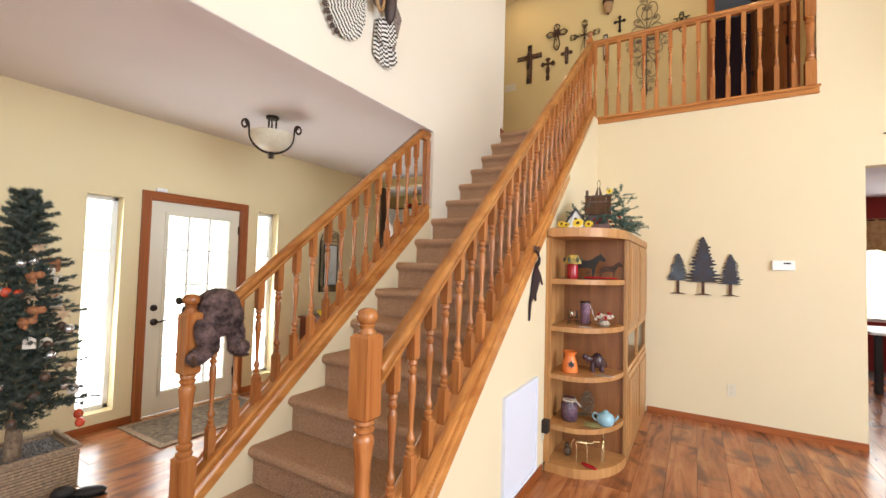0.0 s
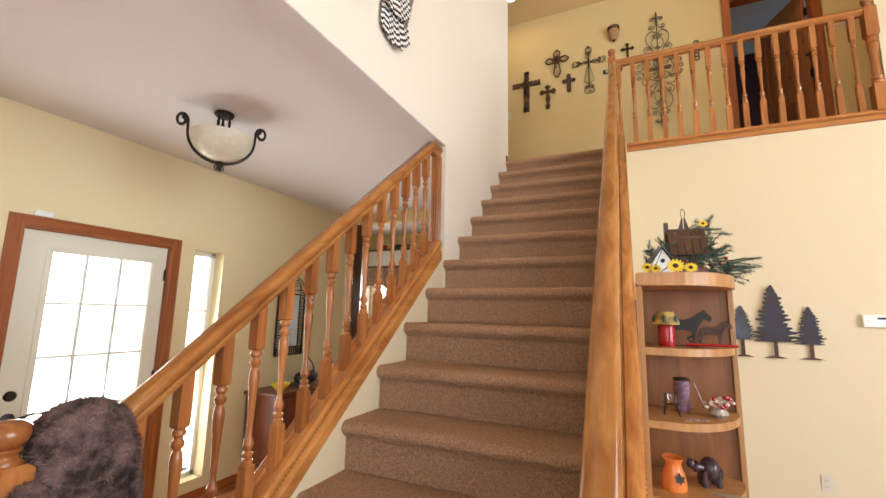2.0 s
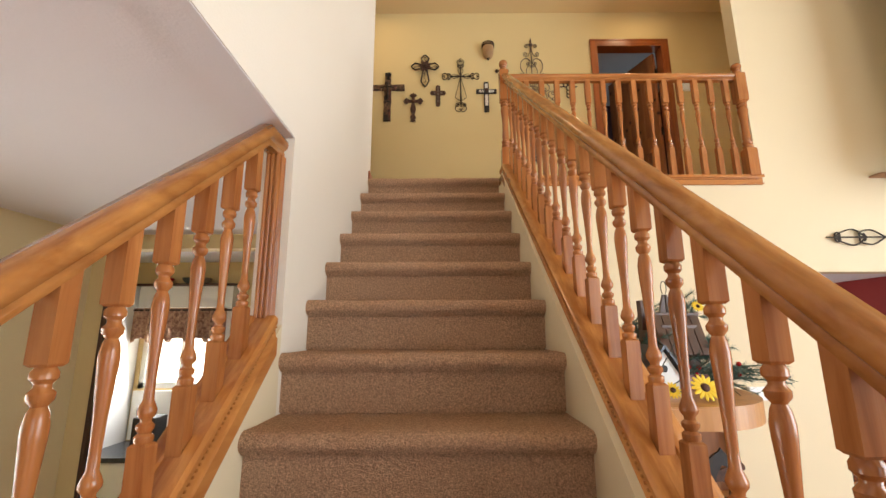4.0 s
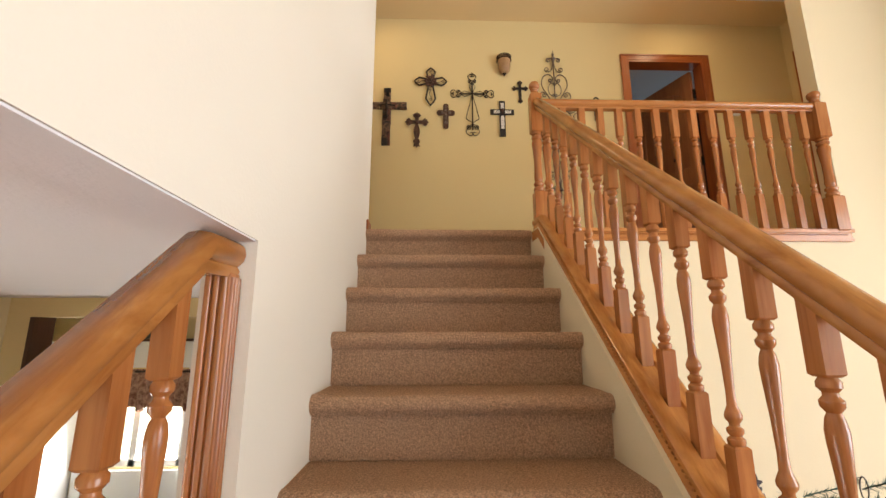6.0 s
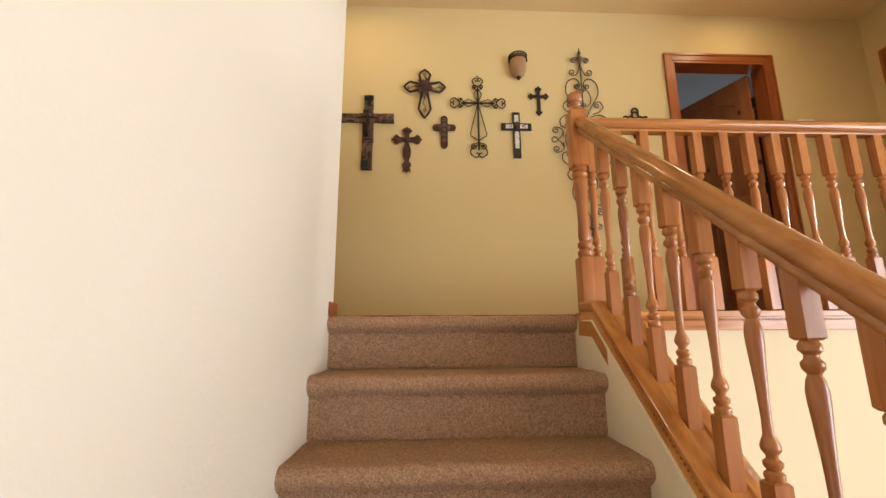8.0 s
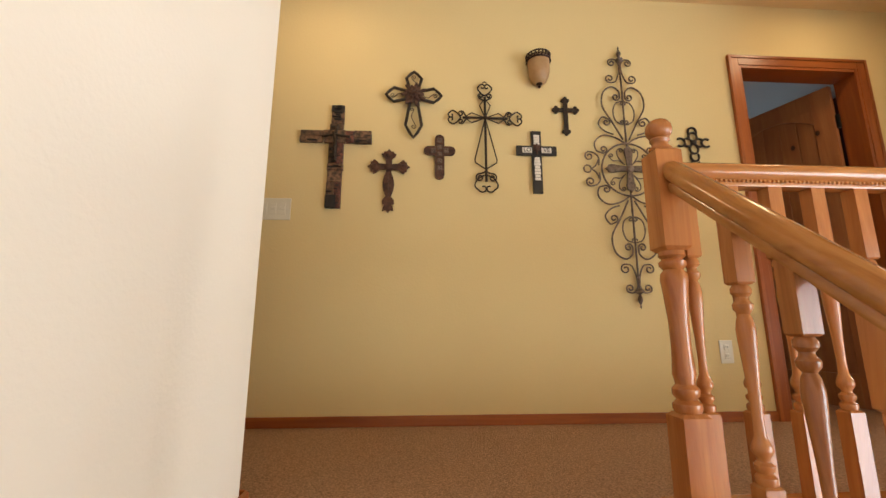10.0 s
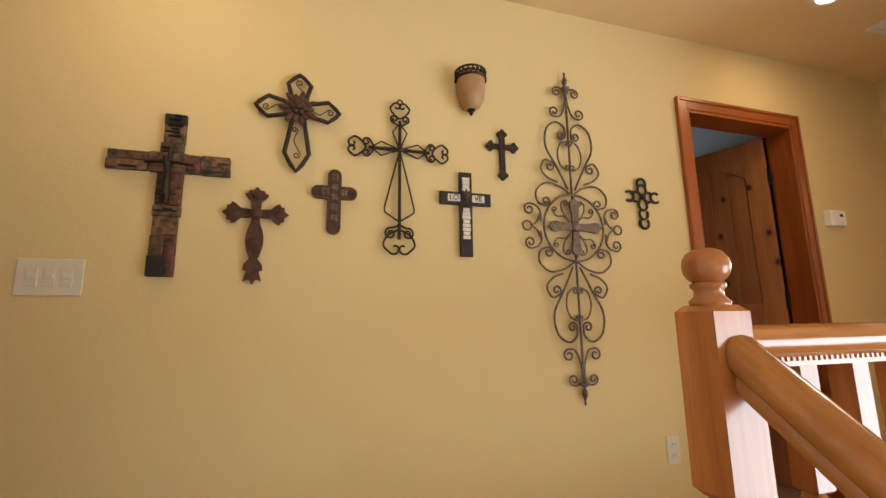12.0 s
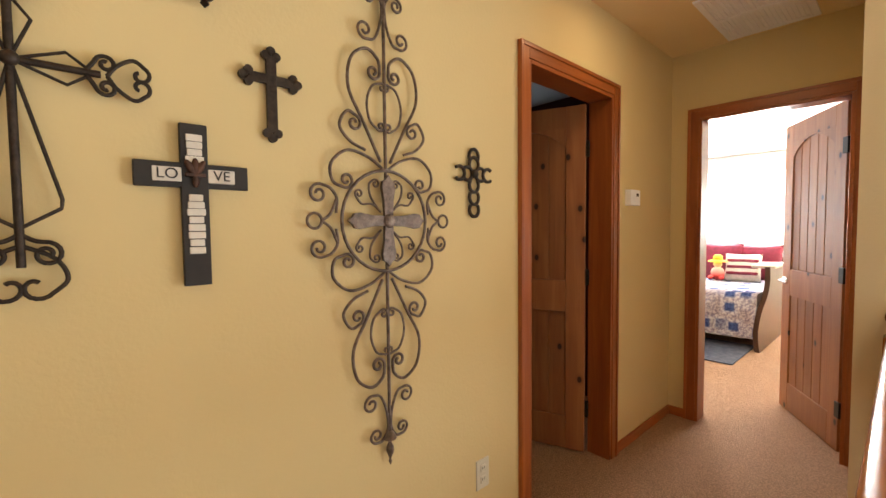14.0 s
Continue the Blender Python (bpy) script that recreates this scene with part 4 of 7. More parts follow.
structure("backdrop", box(bmesh.new(), -4.2, 8.2, 0.0, -0.6, 8.25, 2.82), M_DAY, "bright overexposed garden")
k = base("kitchen_counter", (-2.60, 6.90, 0), "dark stone worktop on white base cabinets", "counter")
part("base_cabinet", box(bmesh.new(), 0, 0, 0.0, 2.4, 0.58, 0.88, 0.003), M_WHITE, k)
part("worktop", box(bmesh.new(), -0.02, -0.03, 0.88, 2.42, 0.598, 0.92, 0.004), M_COUNTER, k)


def valance(name, x0, x1, y, z0, z1, mat, label, axis="x"):
    th = base(name, (0, 0, 0), label, "curtain")
    bm = bmesh.new()
    n = 90
    rows = []
    for i in range(n + 1):
        x = x0 + (x1 - x0) * i / n
        d = 0.018 * math.sin(i * 1.05) + 0.008 * math.sin(i * 0.37)
        zl = z0 + 0.05 * abs(math.sin(i * math.pi / 18))
        rows.append([bm.verts.new((x, y + d * s, z)) for s, z in ((0.4, z1), (0.8, (z0 + 2 * z1) / 3), (1.1, (2 * z0 + z1) / 3), (1.4, zl))])
    for a, b in zip(rows, rows[1:]):
        for k in range(3):
            bm.faces.new((a[k], b[k], b[k + 1], a[k + 1]))
    part("cloth", bm, mat, th, smooth=3.2)
    part("curtain_rod", tube(bmesh.new(), [(x0 - 0.05, y, z1 - 0.02), (x1 + 0.05, y, z1 - 0.02)], 0.010, 8), M_IRON, th)
    return th


ws = base("window_surround", (-2.60, 7.38, 0), "white panelled surround and shelf over the kitchen window", "cabinet")
part("head_panel", box(bmesh.new(), 0.0, 0.0, 2.24, 0.98, 0.118, 2.46, 0.004), M_WHITE, ws)
part("shelf", box(bmesh.new(), -0.03, -0.05, 2.46, 1.02, 0.118, 2.485, 0.004), M_DARKW, ws)
part("side_panel", box(bmesh.new(), 0.92, 0.0, 0.93, 0.98, 0.118, 2.24, 0.004), M_WHITE, ws)
part("sill_panel", box(bmesh.new(), 0.0, 0.09, 0.93, 0.92, 0.118, 1.40, 0.004), M_WHITE, ws)
ap = base("coffee_maker", (-2.15, 7.10, 0.921), "black coffee maker on the dark kitchen worktop", "appliance")
part("body", box(bmesh.new(), -0.10, -0.08, 0, 0.10, 0.12, 0.30, 0.012), M_BLACKW, ap)
part("jug", lathe(bmesh.new(), [(0.05, 0.02), (0.06, 0.06), (0.045, 0.13)], 16, (0, -0.13, 0)), M_BLACKW, ap, smooth=0.9)
for i, (x, mt_) in enumerate(((-2.35, M_REDGL), (-2.1, M_GREEN), (-1.95, M_WICKER))):
    d_ = base("bowl", (x, 7.40, 2.4855), "small coloured bowl on the shelf over the kitchen window", "bowl")
    part("bowl_shell", lathe(bmesh.new(), [(0.03, 0), (0.06, 0.03), (0.075, 0.06), (0.07, 0.062), (0.03, 0.01)], 18), mt_, d_, smooth=0.9)
valance("valance", -2.62, -1.66, 7.36, 1.88, 2.23, M_BVAL, "brown and cream lattice-patterned window valance")
valance("valance", 4.0, 5.75, 10.275, 1.82, 2.36, M_VALANCE, "gold scalloped valance over a dining window")


# ---- dining set beyond the opening ----
def dining_chair(m):
    ch = base("dining_chair", m, "black painted country chair with a brown wood seat", "chair", "chairs at the dining table")
    for x, y, h in ((-0.19, -0.19, 0.45), (0.19, -0.19, 0.45), (-0.19, 0.19, 1.02), (0.19, 0.19, 1.02)):
        bm = lathe(bmesh.new(), [(0.016, 0), (0.022, 0.08), (0.016, 0.14), (0.022, 0.3), (0.018, h - 0.06), (0.020, h - 0.03), (0.010, h)], 10, (x, y, 0))
        part("leg", bm, M_BLACKW, ch, smooth=0.9)
    part("seat", box(bmesh.new(), -0.23, -0.23, 0.44, 0.23, 0.22, 0.475, 0.008), M_OAKX, ch)
    for z, h in ((0.60, 0.05), (0.72, 0.05), (0.86, 0.10)):
        bm = bmesh.new()
        rows = []
        for i in range(9):
            u = i / 8
            x = -0.185 + 0.37 * u
            y = 0.195 + 0.02 * math.sin(u * math.pi)
            rows.append([bm.verts.new(p) for p in ((x, y, z), (x, y + 0.014, z), (x, y + 0.014, z + h * (0.6 + 0.4 * math.sin(u * math.pi))), (x, y, z + h * (0.6 + 0.4 * math.sin(u * math.pi))))])
        for a, b in zip(rows, rows[1:]):
            for k in range(4):
                bm.faces.new((a[k], a[(k + 1) % 4], b[(k + 1) % 4], b[k]))
        part("back_slat", bm, M_BLACKW, ch, smooth=0.9)
    for z in (0.16, 0.28):
        part("stretcher", tube(bmesh.new(), [(-0.19, -0.19, z), (0.19, -0.19, z)], 0.009, 6), M_BLACKW, ch)
        part("stretcher", tube(bmesh.new(), [(-0.19, -0.19, z), (-0.19, 0.19, z)], 0.009, 6), M_BLACKW, ch)
        part("stretcher", tube(bmesh.new(), [(0.19, -0.19, z), (0.19, 0.19, z)], 0.009, 6), M_BLACKW, ch)
    return ch


c1 = dining_chair(pose(4.48, 7.75, 0, 0, 0, 200))
copy_thing(c1, pose(4.95, 8.35, 0, 0, 0, 170))
copy_thing(c1, pose(5.3, 9.55, 0, 0, 0, 10))
table = base("dining_table", (4.75, 8.95, 0), "black dining table with a pale top, laid with clutter", "table")
part("tabletop", box(bmesh.new(), -0.75, -0.48, 0.73, 0.75, 0.48, 0.765, 0.006), M_WHITE, table)
for x in (-0.66, 0.66):
    for y in (-0.40, 0.40):
        part("leg", box(bmesh.new(), x - 0.035, y - 0.035, 0, x + 0.035, y + 0.035, 0.73, 0.004), M_BLACKW, table)
bsk = base("basket", (4.55, 8.85, 0.766), "shallow woven basket with white cloth on the dining table", "basket")
part("basket_body", lathe(bmesh.new(), [(0.10, 0), (0.15, 0.05), (0.16, 0.09), (0.15, 0.09), (0.09, 0.01)], 20), M_WICKER, bsk, smooth=0.9)
part("cloth", ball(bmesh.new(), (0, 0, 0.075), 0.13, 0.12, 0.06), M_CLOTHW, bsk, smooth=1.2)


# ---- plates, scrolls ----
def plate(bm, pts, y0, y1):
    """A flat shape (x, z) with thickness from y0 to y1."""
    a = [bm.verts.new((x, y0, z)) for x, z in pts]
    b = [bm.verts.new((x, y1, z)) for x, z in pts]
    bm.faces.new(a)
    bm.faces.new(list(reversed(b)))
    n = len(pts)
    for i in range(n):
        bm.faces.new((a[i], b[i], b[(i + 1) % n], a[(i + 1) % n]))
    return bm


def smooth_line(pts, steps=6):
    """Catmull-Rom line through 2D points."""
    p = [Vector(q) for q in pts]
    p = [2 * p[0] - p[1], *p, 2 * p[-1] - p[-2]]
    out = []
    for a, b, c, d in zip(p, p[1:], p[2:], p[3:]):
        for i in range(steps):
            t = i / steps
            out.append(0.5 * (2 * b + (c - a) * t + (2 * a - 5 * b + 4 * c - d) * t * t + (3 * b - a - 3 * c + d) * t ** 3))
    out.append(p[-2])
    return out


def curl(pts, end=None, start=None):
    """A smooth line with spiral ends; end, start: (turn sign, radius, turns)."""
    line = smooth_line(pts)

    def spiral(line, spec):
        sgn, r0, turns = spec
        d = (line[-1] - line[-2]).normalized()
        h = math.atan2(d.y, d.x)
        p = line[-1].copy()
        n = int(turns * 16)
        for i in range(n):
            r = r0 * (1 - 0.75 * i / n)
            step = r * 2 * math.pi / 16
            h += sgn * 2 * math.pi / 16
            p = p + Vector((math.cos(h), math.sin(h))) * step
            line.append(p.copy())
        return line
    if end:
        line = spiral(line, end)
    if start:
        line = list(reversed(spiral(list(reversed(line)), start)))
    return line


def rod(bm, line, y, r, mirror=False, n=6):
    tube(bm, [((-p[0] if mirror else p[0]), y, p[1]) for p in line], r, n)
    return bm


WALLY = YX


def hang(name, x, z, label, category="wall cross", group="crosses on the landing wall"):
    return base(name, (x, WALLY, z), label, category, group)


# big carved cross
c = hang("wall_cross_carved", -0.018, 4.612, "large cross of distressed carved wood blocks with a small iron cross")
random.seed(4)
c.scale = (0.97, 1, 0.94)
blocks = [(-0.036, 0.16, 0.036, 0.202, M_BLACKW), (-0.034, 0.085, 0.036, 0.16, M_PATCH3), (-0.04, 0.048, 0.034, 0.085, M_PATCH),
          (-0.198, 0.010, -0.07, 0.045, M_PATCH), (-0.202, -0.028, -0.075, 0.010, M_PATCH3), (-0.07, -0.03, 0.05, 0.048, M_PATCH3),
          (0.05, -0.028, 0.095, 0.042, M_PATCH2), (0.095, 0.000, 0.190, 0.045, M_PATCH3), (0.095, -0.030, 0.192, 0.000, M_PATCH),
          (-0.042, -0.155, -0.005, -0.03, M_PATCH), (-0.005, -0.155, 0.040, -0.03, M_PATCH2), (-0.046, -0.195, 0.042, -0.155, M_PATCH3),
          (-0.042, -0.265, 0.036, -0.195, M_PATCH3), (-0.045, -0.34, 0.000, -0.265, M_PATCH), (0.000, -0.338, 0.036, -0.265, M_PATCH2),
          (-0.045, -0.415, 0.010, -0.34, M_BLACKW), (0.010, -0.415, 0.036, -0.338, M_PATCH2)]
for x0, z0, x1, z1, mat in blocks:
    d = random.uniform(0.018, 0.030)
    part("block", box(bmesh.new(), x0, -d, z0, x1 - 0.001, -0.001, z1 - 0.001, 0.003), mat, c)
bm = bmesh.new()
for k in range(26):
    x0, z0, x1, z1, _ = random.choice(blocks)
    w = (x1 - x0) * random.uniform(0.3, 0.8)
    px, pz = random.uniform(x0, x1 - w), random.uniform(z0 + 0.004, z1 - 0.008)
    box(bm, px, -0.033, pz, px + w, -0.017, pz + 0.003)
part("carved_lettering", bm, M_BLACKW, c)["kind"] = "stuff"
bm = bmesh.new()
tube(bm, [(0.002, -0.04, 0.06), (0.0, -0.045, 0.0), (-0.002, -0.04, -0.15)], 0.008, 8, (0.8, 1.3))
tube(bm, [(-0.075, -0.04, -0.002), (0.0, -0.047, 0.004), (0.075, -0.04, -0.002)], 0.007, 8)
tube(bm, [(-0.012, -0.045, 0.02), (0.0, -0.05, -0.04), (-0.006, -0.046, -0.12)], 0.010, 8)
part("inner_cross", bm, M_IRON, c, smooth=1.0)


def petal(w0, w1, length):
    """Outline of one flared arm along +z from the hub."""
    return [(-w0, 0.0), (-w1, length * 0.72), (-w1 * 0.45, length * 0.90), (0, length), (w1 * 0.45, length * 0.90), (w1, length * 0.72), (w0, 0.0)]


# winged wire cross with a rosette
c = hang("wall_cross_rosette", 0.390, 4.875, "dark rimmed wire cross with rusty rosette in the middle")
for ang, ln, w1 in ((0, 0.142, 0.042), (90, 0.152, 0.042), (-90, 0.152, 0.042), (180, 0.250, 0.044)):
    m2 = Matrix.Rotation(radians(ang), 3, "Y")
    o = petal(0.014, w1, ln)
    bm = bmesh.new()
    tube(bm, [m2 @ Vector((x, -0.022, z)) for x, z in o], 0.0085, 8)
    part("arm_rim", bm, M_IRON, c, smooth=1.0)
    bm = bmesh.new()
    sc = curl([(0.0, ln * 0.35), (0.012, ln * 0.5), (0.0, ln * 0.62), (-0.012, ln * 0.72)], (-1, 0.013, 1.3), (1, 0.011, 1.2))
    tube(bm, [m2 @ Vector((p.x, -0.018, p.y)) for p in sc], 0.0022, 5)
    part("wire_scroll", bm, M_RUST, c, smooth=1.2)
bm = bmesh.new()
for k in range(14):
    a = 2 * math.pi * k / 14
    r = 0.034 + 0.016 * (k % 2)
    m2 = Matrix.Translation((r * math.cos(a), -0.032, r * math.sin(a))) @ Matrix.Rotation(-a, 4, "Y") @ Matrix.Diagonal((0.024, 0.006, 0.011, 1))
    bmesh.ops.create_uvsphere(bm, u_segments=8, v_segments=6, radius=1, matrix=m2)
for k in range(6):
    a = 2 * math.pi * k / 6
    ball(bm, (0.018 * math.cos(a), -0.042, 0.018 * math.sin(a)), 0.012, 0.006, 0.012, 8, 6)
ball(bm, (0, -0.046, 0), 0.013, 0.01, 0.013, 10, 7)
part("rosette", bm, M_RUST, c, smooth=1.2)

# brown cross with crowned ends
c = hang("wall_cross_fleur", 0.262, 4.455, "rusty brown metal cross with leafy pointed ends")
for ang, ln in ((0, 0.10), (90, 0.112), (-90, 0.112)):
    m2 = Matrix.Rotation(radians(ang), 4, "Y")
    o = [(-0.014, 0.0), (-0.018, ln * 0.45), (-0.034, ln * 0.60), (-0.040, ln * 0.72), (-0.028, ln * 0.76), (-0.026, ln * 0.86), (-0.012, ln * 0.86), (0, ln), (0.012, ln * 0.86), (0.026, ln * 0.86), (0.028, ln * 0.76), (0.040, ln * 0.72), (0.034, ln * 0.60), (0.018, ln * 0.45), (0.014, 0.0)]
    bm = plate(bmesh.new(), o, -0.020, -0.012)
    ball(bm, (0, -0.02, ln * 0.7), 0.018, 0.006, 0.018, 8, 6)
    bm.transform(m2)
    part("arm", bm, M_RUST, c)
o = [(0.016, 0.0)] + [(0.014 + 0.016 * math.sin(math.pi * i / 8), -0.03 - 0.135 * i / 8) for i in range(9)] + [(0.030, -0.185), (0.032, -0.205), (0.020, -0.21), (0.030, -0.245), (0.012, -0.238), (0, -0.256)]
o = o + [(-x, z) for x, z in reversed(o[:-1])]
part("shaft", plate(bmesh.new(), o, -0.020, -0.012), M_RUST, c)
bm = ball(bmesh.new(), (0, -0.02, 0), 0.022, 0.01, 0.022, 12, 8)
tube(bm, [(0, -0.021, -0.03), (0, -0.023, -0.10), (0, -0.021, -0.17)], 0.003, 5)
part("boss", bm, M_RUST, c, smooth=1.0)


def round_cross(w, up, side, down, n=8):
    """Outline of a cross with round ends."""
    pts = []
    for (dx, dz), ln in (((0, 1), up), ((1, 0), side), ((0, -1), down), ((-1, 0), side)):
        nx, nz = dz, -dx
        cx, cz = dx * (ln - w), dz * (ln - w)
        for i in range(n + 1):
            a = math.pi * i / n
            pts.append((cx - nx * w * math.cos(a) + dx * w * math.sin(a), cz - nz * w * math.cos(a) + dz * w * math.sin(a)))
        pts.append((nx * w + w * dx, nz * w + w * dz))
    return pts


c = hang("wall_cross_round", 0.533, 4.555, "small dark embossed metal cross with rounded ends")
part("plate", plate(bmesh.new(), round_cross(0.026, 0.093, 0.086, 0.163), -0.016, -0.006), M_RUST, c)
bm = bmesh.new()
for x, z in ((0, 0.06), (0, 0.02), (0, -0.02), (0, -0.06), (0, -0.10), (0.035, 0), (-0.035, 0)):
    for k in range(4):
        a = radians(45 + 90 * k)
        ball(bm, (x + 0.009 * math.cos(a), -0.017, z + 0.009 * math.sin(a)), 0.008, 0.004, 0.008, 8, 5)
part("embossing", bm, M_PEWTER, c, smooth=1.0)

# wrought iron cross with heart scrolls
c = hang("wall_cross_scroll", 0.784, 4.752, "black wrought iron cross with heart-shaped scroll ends")
for ang in (0, 90, -90, 180):
    m2 = Matrix.Rotation(radians(ang), 3, "Y")
    ext = 0.245 if ang == 180 else 0.0

    def arm_rod(nm, line, r=0.0042):
        bm = tube(bmesh.new(), [m2 @ Vector((p[0], -0.02, p[1])) for p in line], r, 7)
        part(nm, bm, M_IRON, c, smooth=1.2)
    arm_rod("bar", [(0, 0), (0, 0.125 + ext)], 0.007)
    for s in (1, -1):
        if ext:
            arm_rod("wire", [(0, 0), (s * 0.060, 0.245), (s * 0.058, 0.262), (0, 0.300)], 0.0035)
            arm_rod("scroll", curl([(0, 0.31), (s * 0.020, 0.322), (s * 0.040, 0.325)], (s * 1, 0.022, 1.4)))
            arm_rod("scroll", curl([(0, 0.33), (s * 0.045, 0.355), (s * 0.062, 0.395), (s * 0.035, 0.425)], (s * 1, 0.024, 0.8)))
        else:
            arm_rod("wire", [(0, 0), (s * 0.030, 0.075), (0, 0.115)], 0.0032)
            arm_rod("scroll", curl([(0, 0.10), (s * 0.018, 0.112), (s * 0.032, 0.120)], (s * 1, 0.016, 1.3)))
            arm_rod("scroll", curl([(0, 0.135), (s * 0.022, 0.150), (s * 0.040, 0.178), (s * 0.026, 0.200)], (s * 1, 0.017, 0.9)))
part("boss", ball(bmesh.new(), (0, -0.025, 0), 0.014, 0.010, 0.014), M_IRON, c, smooth=1.2)
part("hanging_ring", tube(bmesh.new(), [(0.010 * math.cos(radians(t)), -0.02, 0.210 + 0.010 * math.sin(radians(t))) for t in range(0, 361, 30)], 0.003, 6), M_IRON, c, smooth=1.2)

# black and white lettered cross
c = hang("wall_cross_lettered", 1.065, 4.569, "black wooden cross with crackled white lettering and bronze emblem")
part("upright", box(bmesh.new(), -0.027, -0.022, -0.246, 0.027, -0.006, 0.113, 0.002), M_BLACKW, c)
part("crossbar", box(bmesh.new(), -0.112, -0.021, -0.028, 0.112, -0.007, 0.026, 0.002), M_BLACKW, c)
bm = bmesh.new()
random.seed(9)
for z in (0.082, 0.066, 0.050, 0.034, -0.050, -0.066, -0.082, -0.099, -0.116, -0.133, -0.150, -0.167):
    w = 0.017 + random.uniform(-0.003, 0.002)
    part("letter_panel", box(bmesh.new(), -w, -0.026, z - 0.0075, w, -0.021, z + 0.0075, 0.002), M_CLOTHW, c)
for x0, x1 in ((-0.080, -0.026), (0.026, 0.082)):
    part("letter_panel", box(bmesh.new(), x0, -0.024, -0.016, x1, -0.020, 0.015, 0.002), M_CLOTHW, c)


def words(text, size, m, mat, parent, name="lettering", depth=0.001):
    cu = bpy.data.curves.new(name, "FONT")
    cu.body, cu.size, cu.extrude, cu.align_x, cu.align_y = text, size, depth, "CENTER", "CENTER"
    cu.materials.append(mat)
    ob = new(name, cu)
    ob.parent = parent
    ob.matrix_basis = m
    return ob


words("LO", 0.032, pose(-0.053, -0.025, 0.0, 90, 0, 0), M_BLACKW, c)
words("VE", 0.032, pose(0.054, -0.025, 0.0, 90, 0, 0), M_BLACKW, c)
bm = bmesh.new()
for a in (60, 90, 120):
    m2 = Matrix.Translation((0, -0.028, 0.0)) @ Matrix.Rotation(radians(90 - a), 4, "Y") @ Matrix.Translation((0, 0, 0.018)) @ Matrix.Diagonal((0.008, 0.005, 0.02, 1))
    bmesh.ops.create_uvsphere(bm, u_segments=8, v_segments=6, radius=1, matrix=m2)
box(bm, -0.02, -0.031, -0.004, 0.02, -0.022, 0.004, 0.001)
ball(bm, (0, -0.028, -0.014), 0.007, 0.005, 0.014, 8, 6)
part("emblem", bm, M_RUST, c, smooth=1.0)

# little dark cross with trefoil ends
c = hang("wall_cross_trefoil", 1.243, 4.820, "little dark metal cross with trefoil ends")
bm = bmesh.new()
box(bm, -0.013, -0.016, -0.13, 0.013, -0.006, 0.058, 0.002)
box(bm, -0.055, -0.0155, -0.012, 0.055, -0.0065, 0.012, 0.002)
for x, z, dx, dz in ((0, 0.058, 0, 1), (0.055, 0, 1, 0), (-0.055, 0, -1, 0), (0, -0.132, 0, -1)):
    for u, v in ((0.0, 0.012), (0.013, 0.0), (-0.013, 0.0)):
        lathe(bm, [(0.011, -0.0165), (0.011, -0.006)], 12, (x + dx * v + dz * u, 0, z + dz * v + dx * u), "y")
part("plate", bm, M_IRON, c)

# cross of linked horseshoe rings
c = hang("wall_cross_rings", 1.972, 4.644, "black iron cross made of linked rings")
for x, z, ang in ((0, 0.065, 0), (0, 0.035, 0), (-0.035, 0, 90), (-0.075, 0, 90), (0.035, 0, -90), (0.075, 0, -90), (0, -0.04, 180), (0, -0.085, 180), (0, -0.13, 180)):
    m2 = Matrix.Translation((x, -0.012, z)) @ Matrix.Rotation(radians(ang), 4, "Y")
    bm = tube(bmesh.new(), [m2 @ Vector((0.024 * math.cos(radians(t)), 0, 0.026 * math.sin(radians(t)))) for t in range(-40, 221, 20)], 0.0065, 6)
    part("ring", bm, M_IRON, c, smooth=1.2)
part("boss", ball(bmesh.new(), (0, -0.018, 0), 0.016, 0.010, 0.016), M_IRON, c, smooth=1.0)

# tall scrolled iron hanging
c = hang("iron_wall_hanging", 1.576, 5.232, "tall pewter-coloured scrolled iron hanging with a cross in its ring", "wall hanging", "")
c.scale = (1, 1, 1.0)
HC = -0.762
part("stem", tube(bmesh.new(), [(0, -0.02, -0.05), (0, -0.02, -1.47)], 0.0055, 7), M_PEWTER, c, smooth=1.0)
for top in (1, -1):
    bm = bmesh.new()
    prof = [(0.001, 0.0), (0.006, -0.012), (0.003, -0.02), (0.013, -0.045), (0.011, -0.06), (0.004, -0.075), (0.022, -0.085), (0.016, -0.10), (0.005, -0.11)]
    prof = prof if top == 1 else [(r, 2 * HC - h) for r, h in prof]
    lathe(bm, prof, 10, (0, -0.02, 0))
    part("finial", bm, M_PEWTER, c, smooth=0.9)
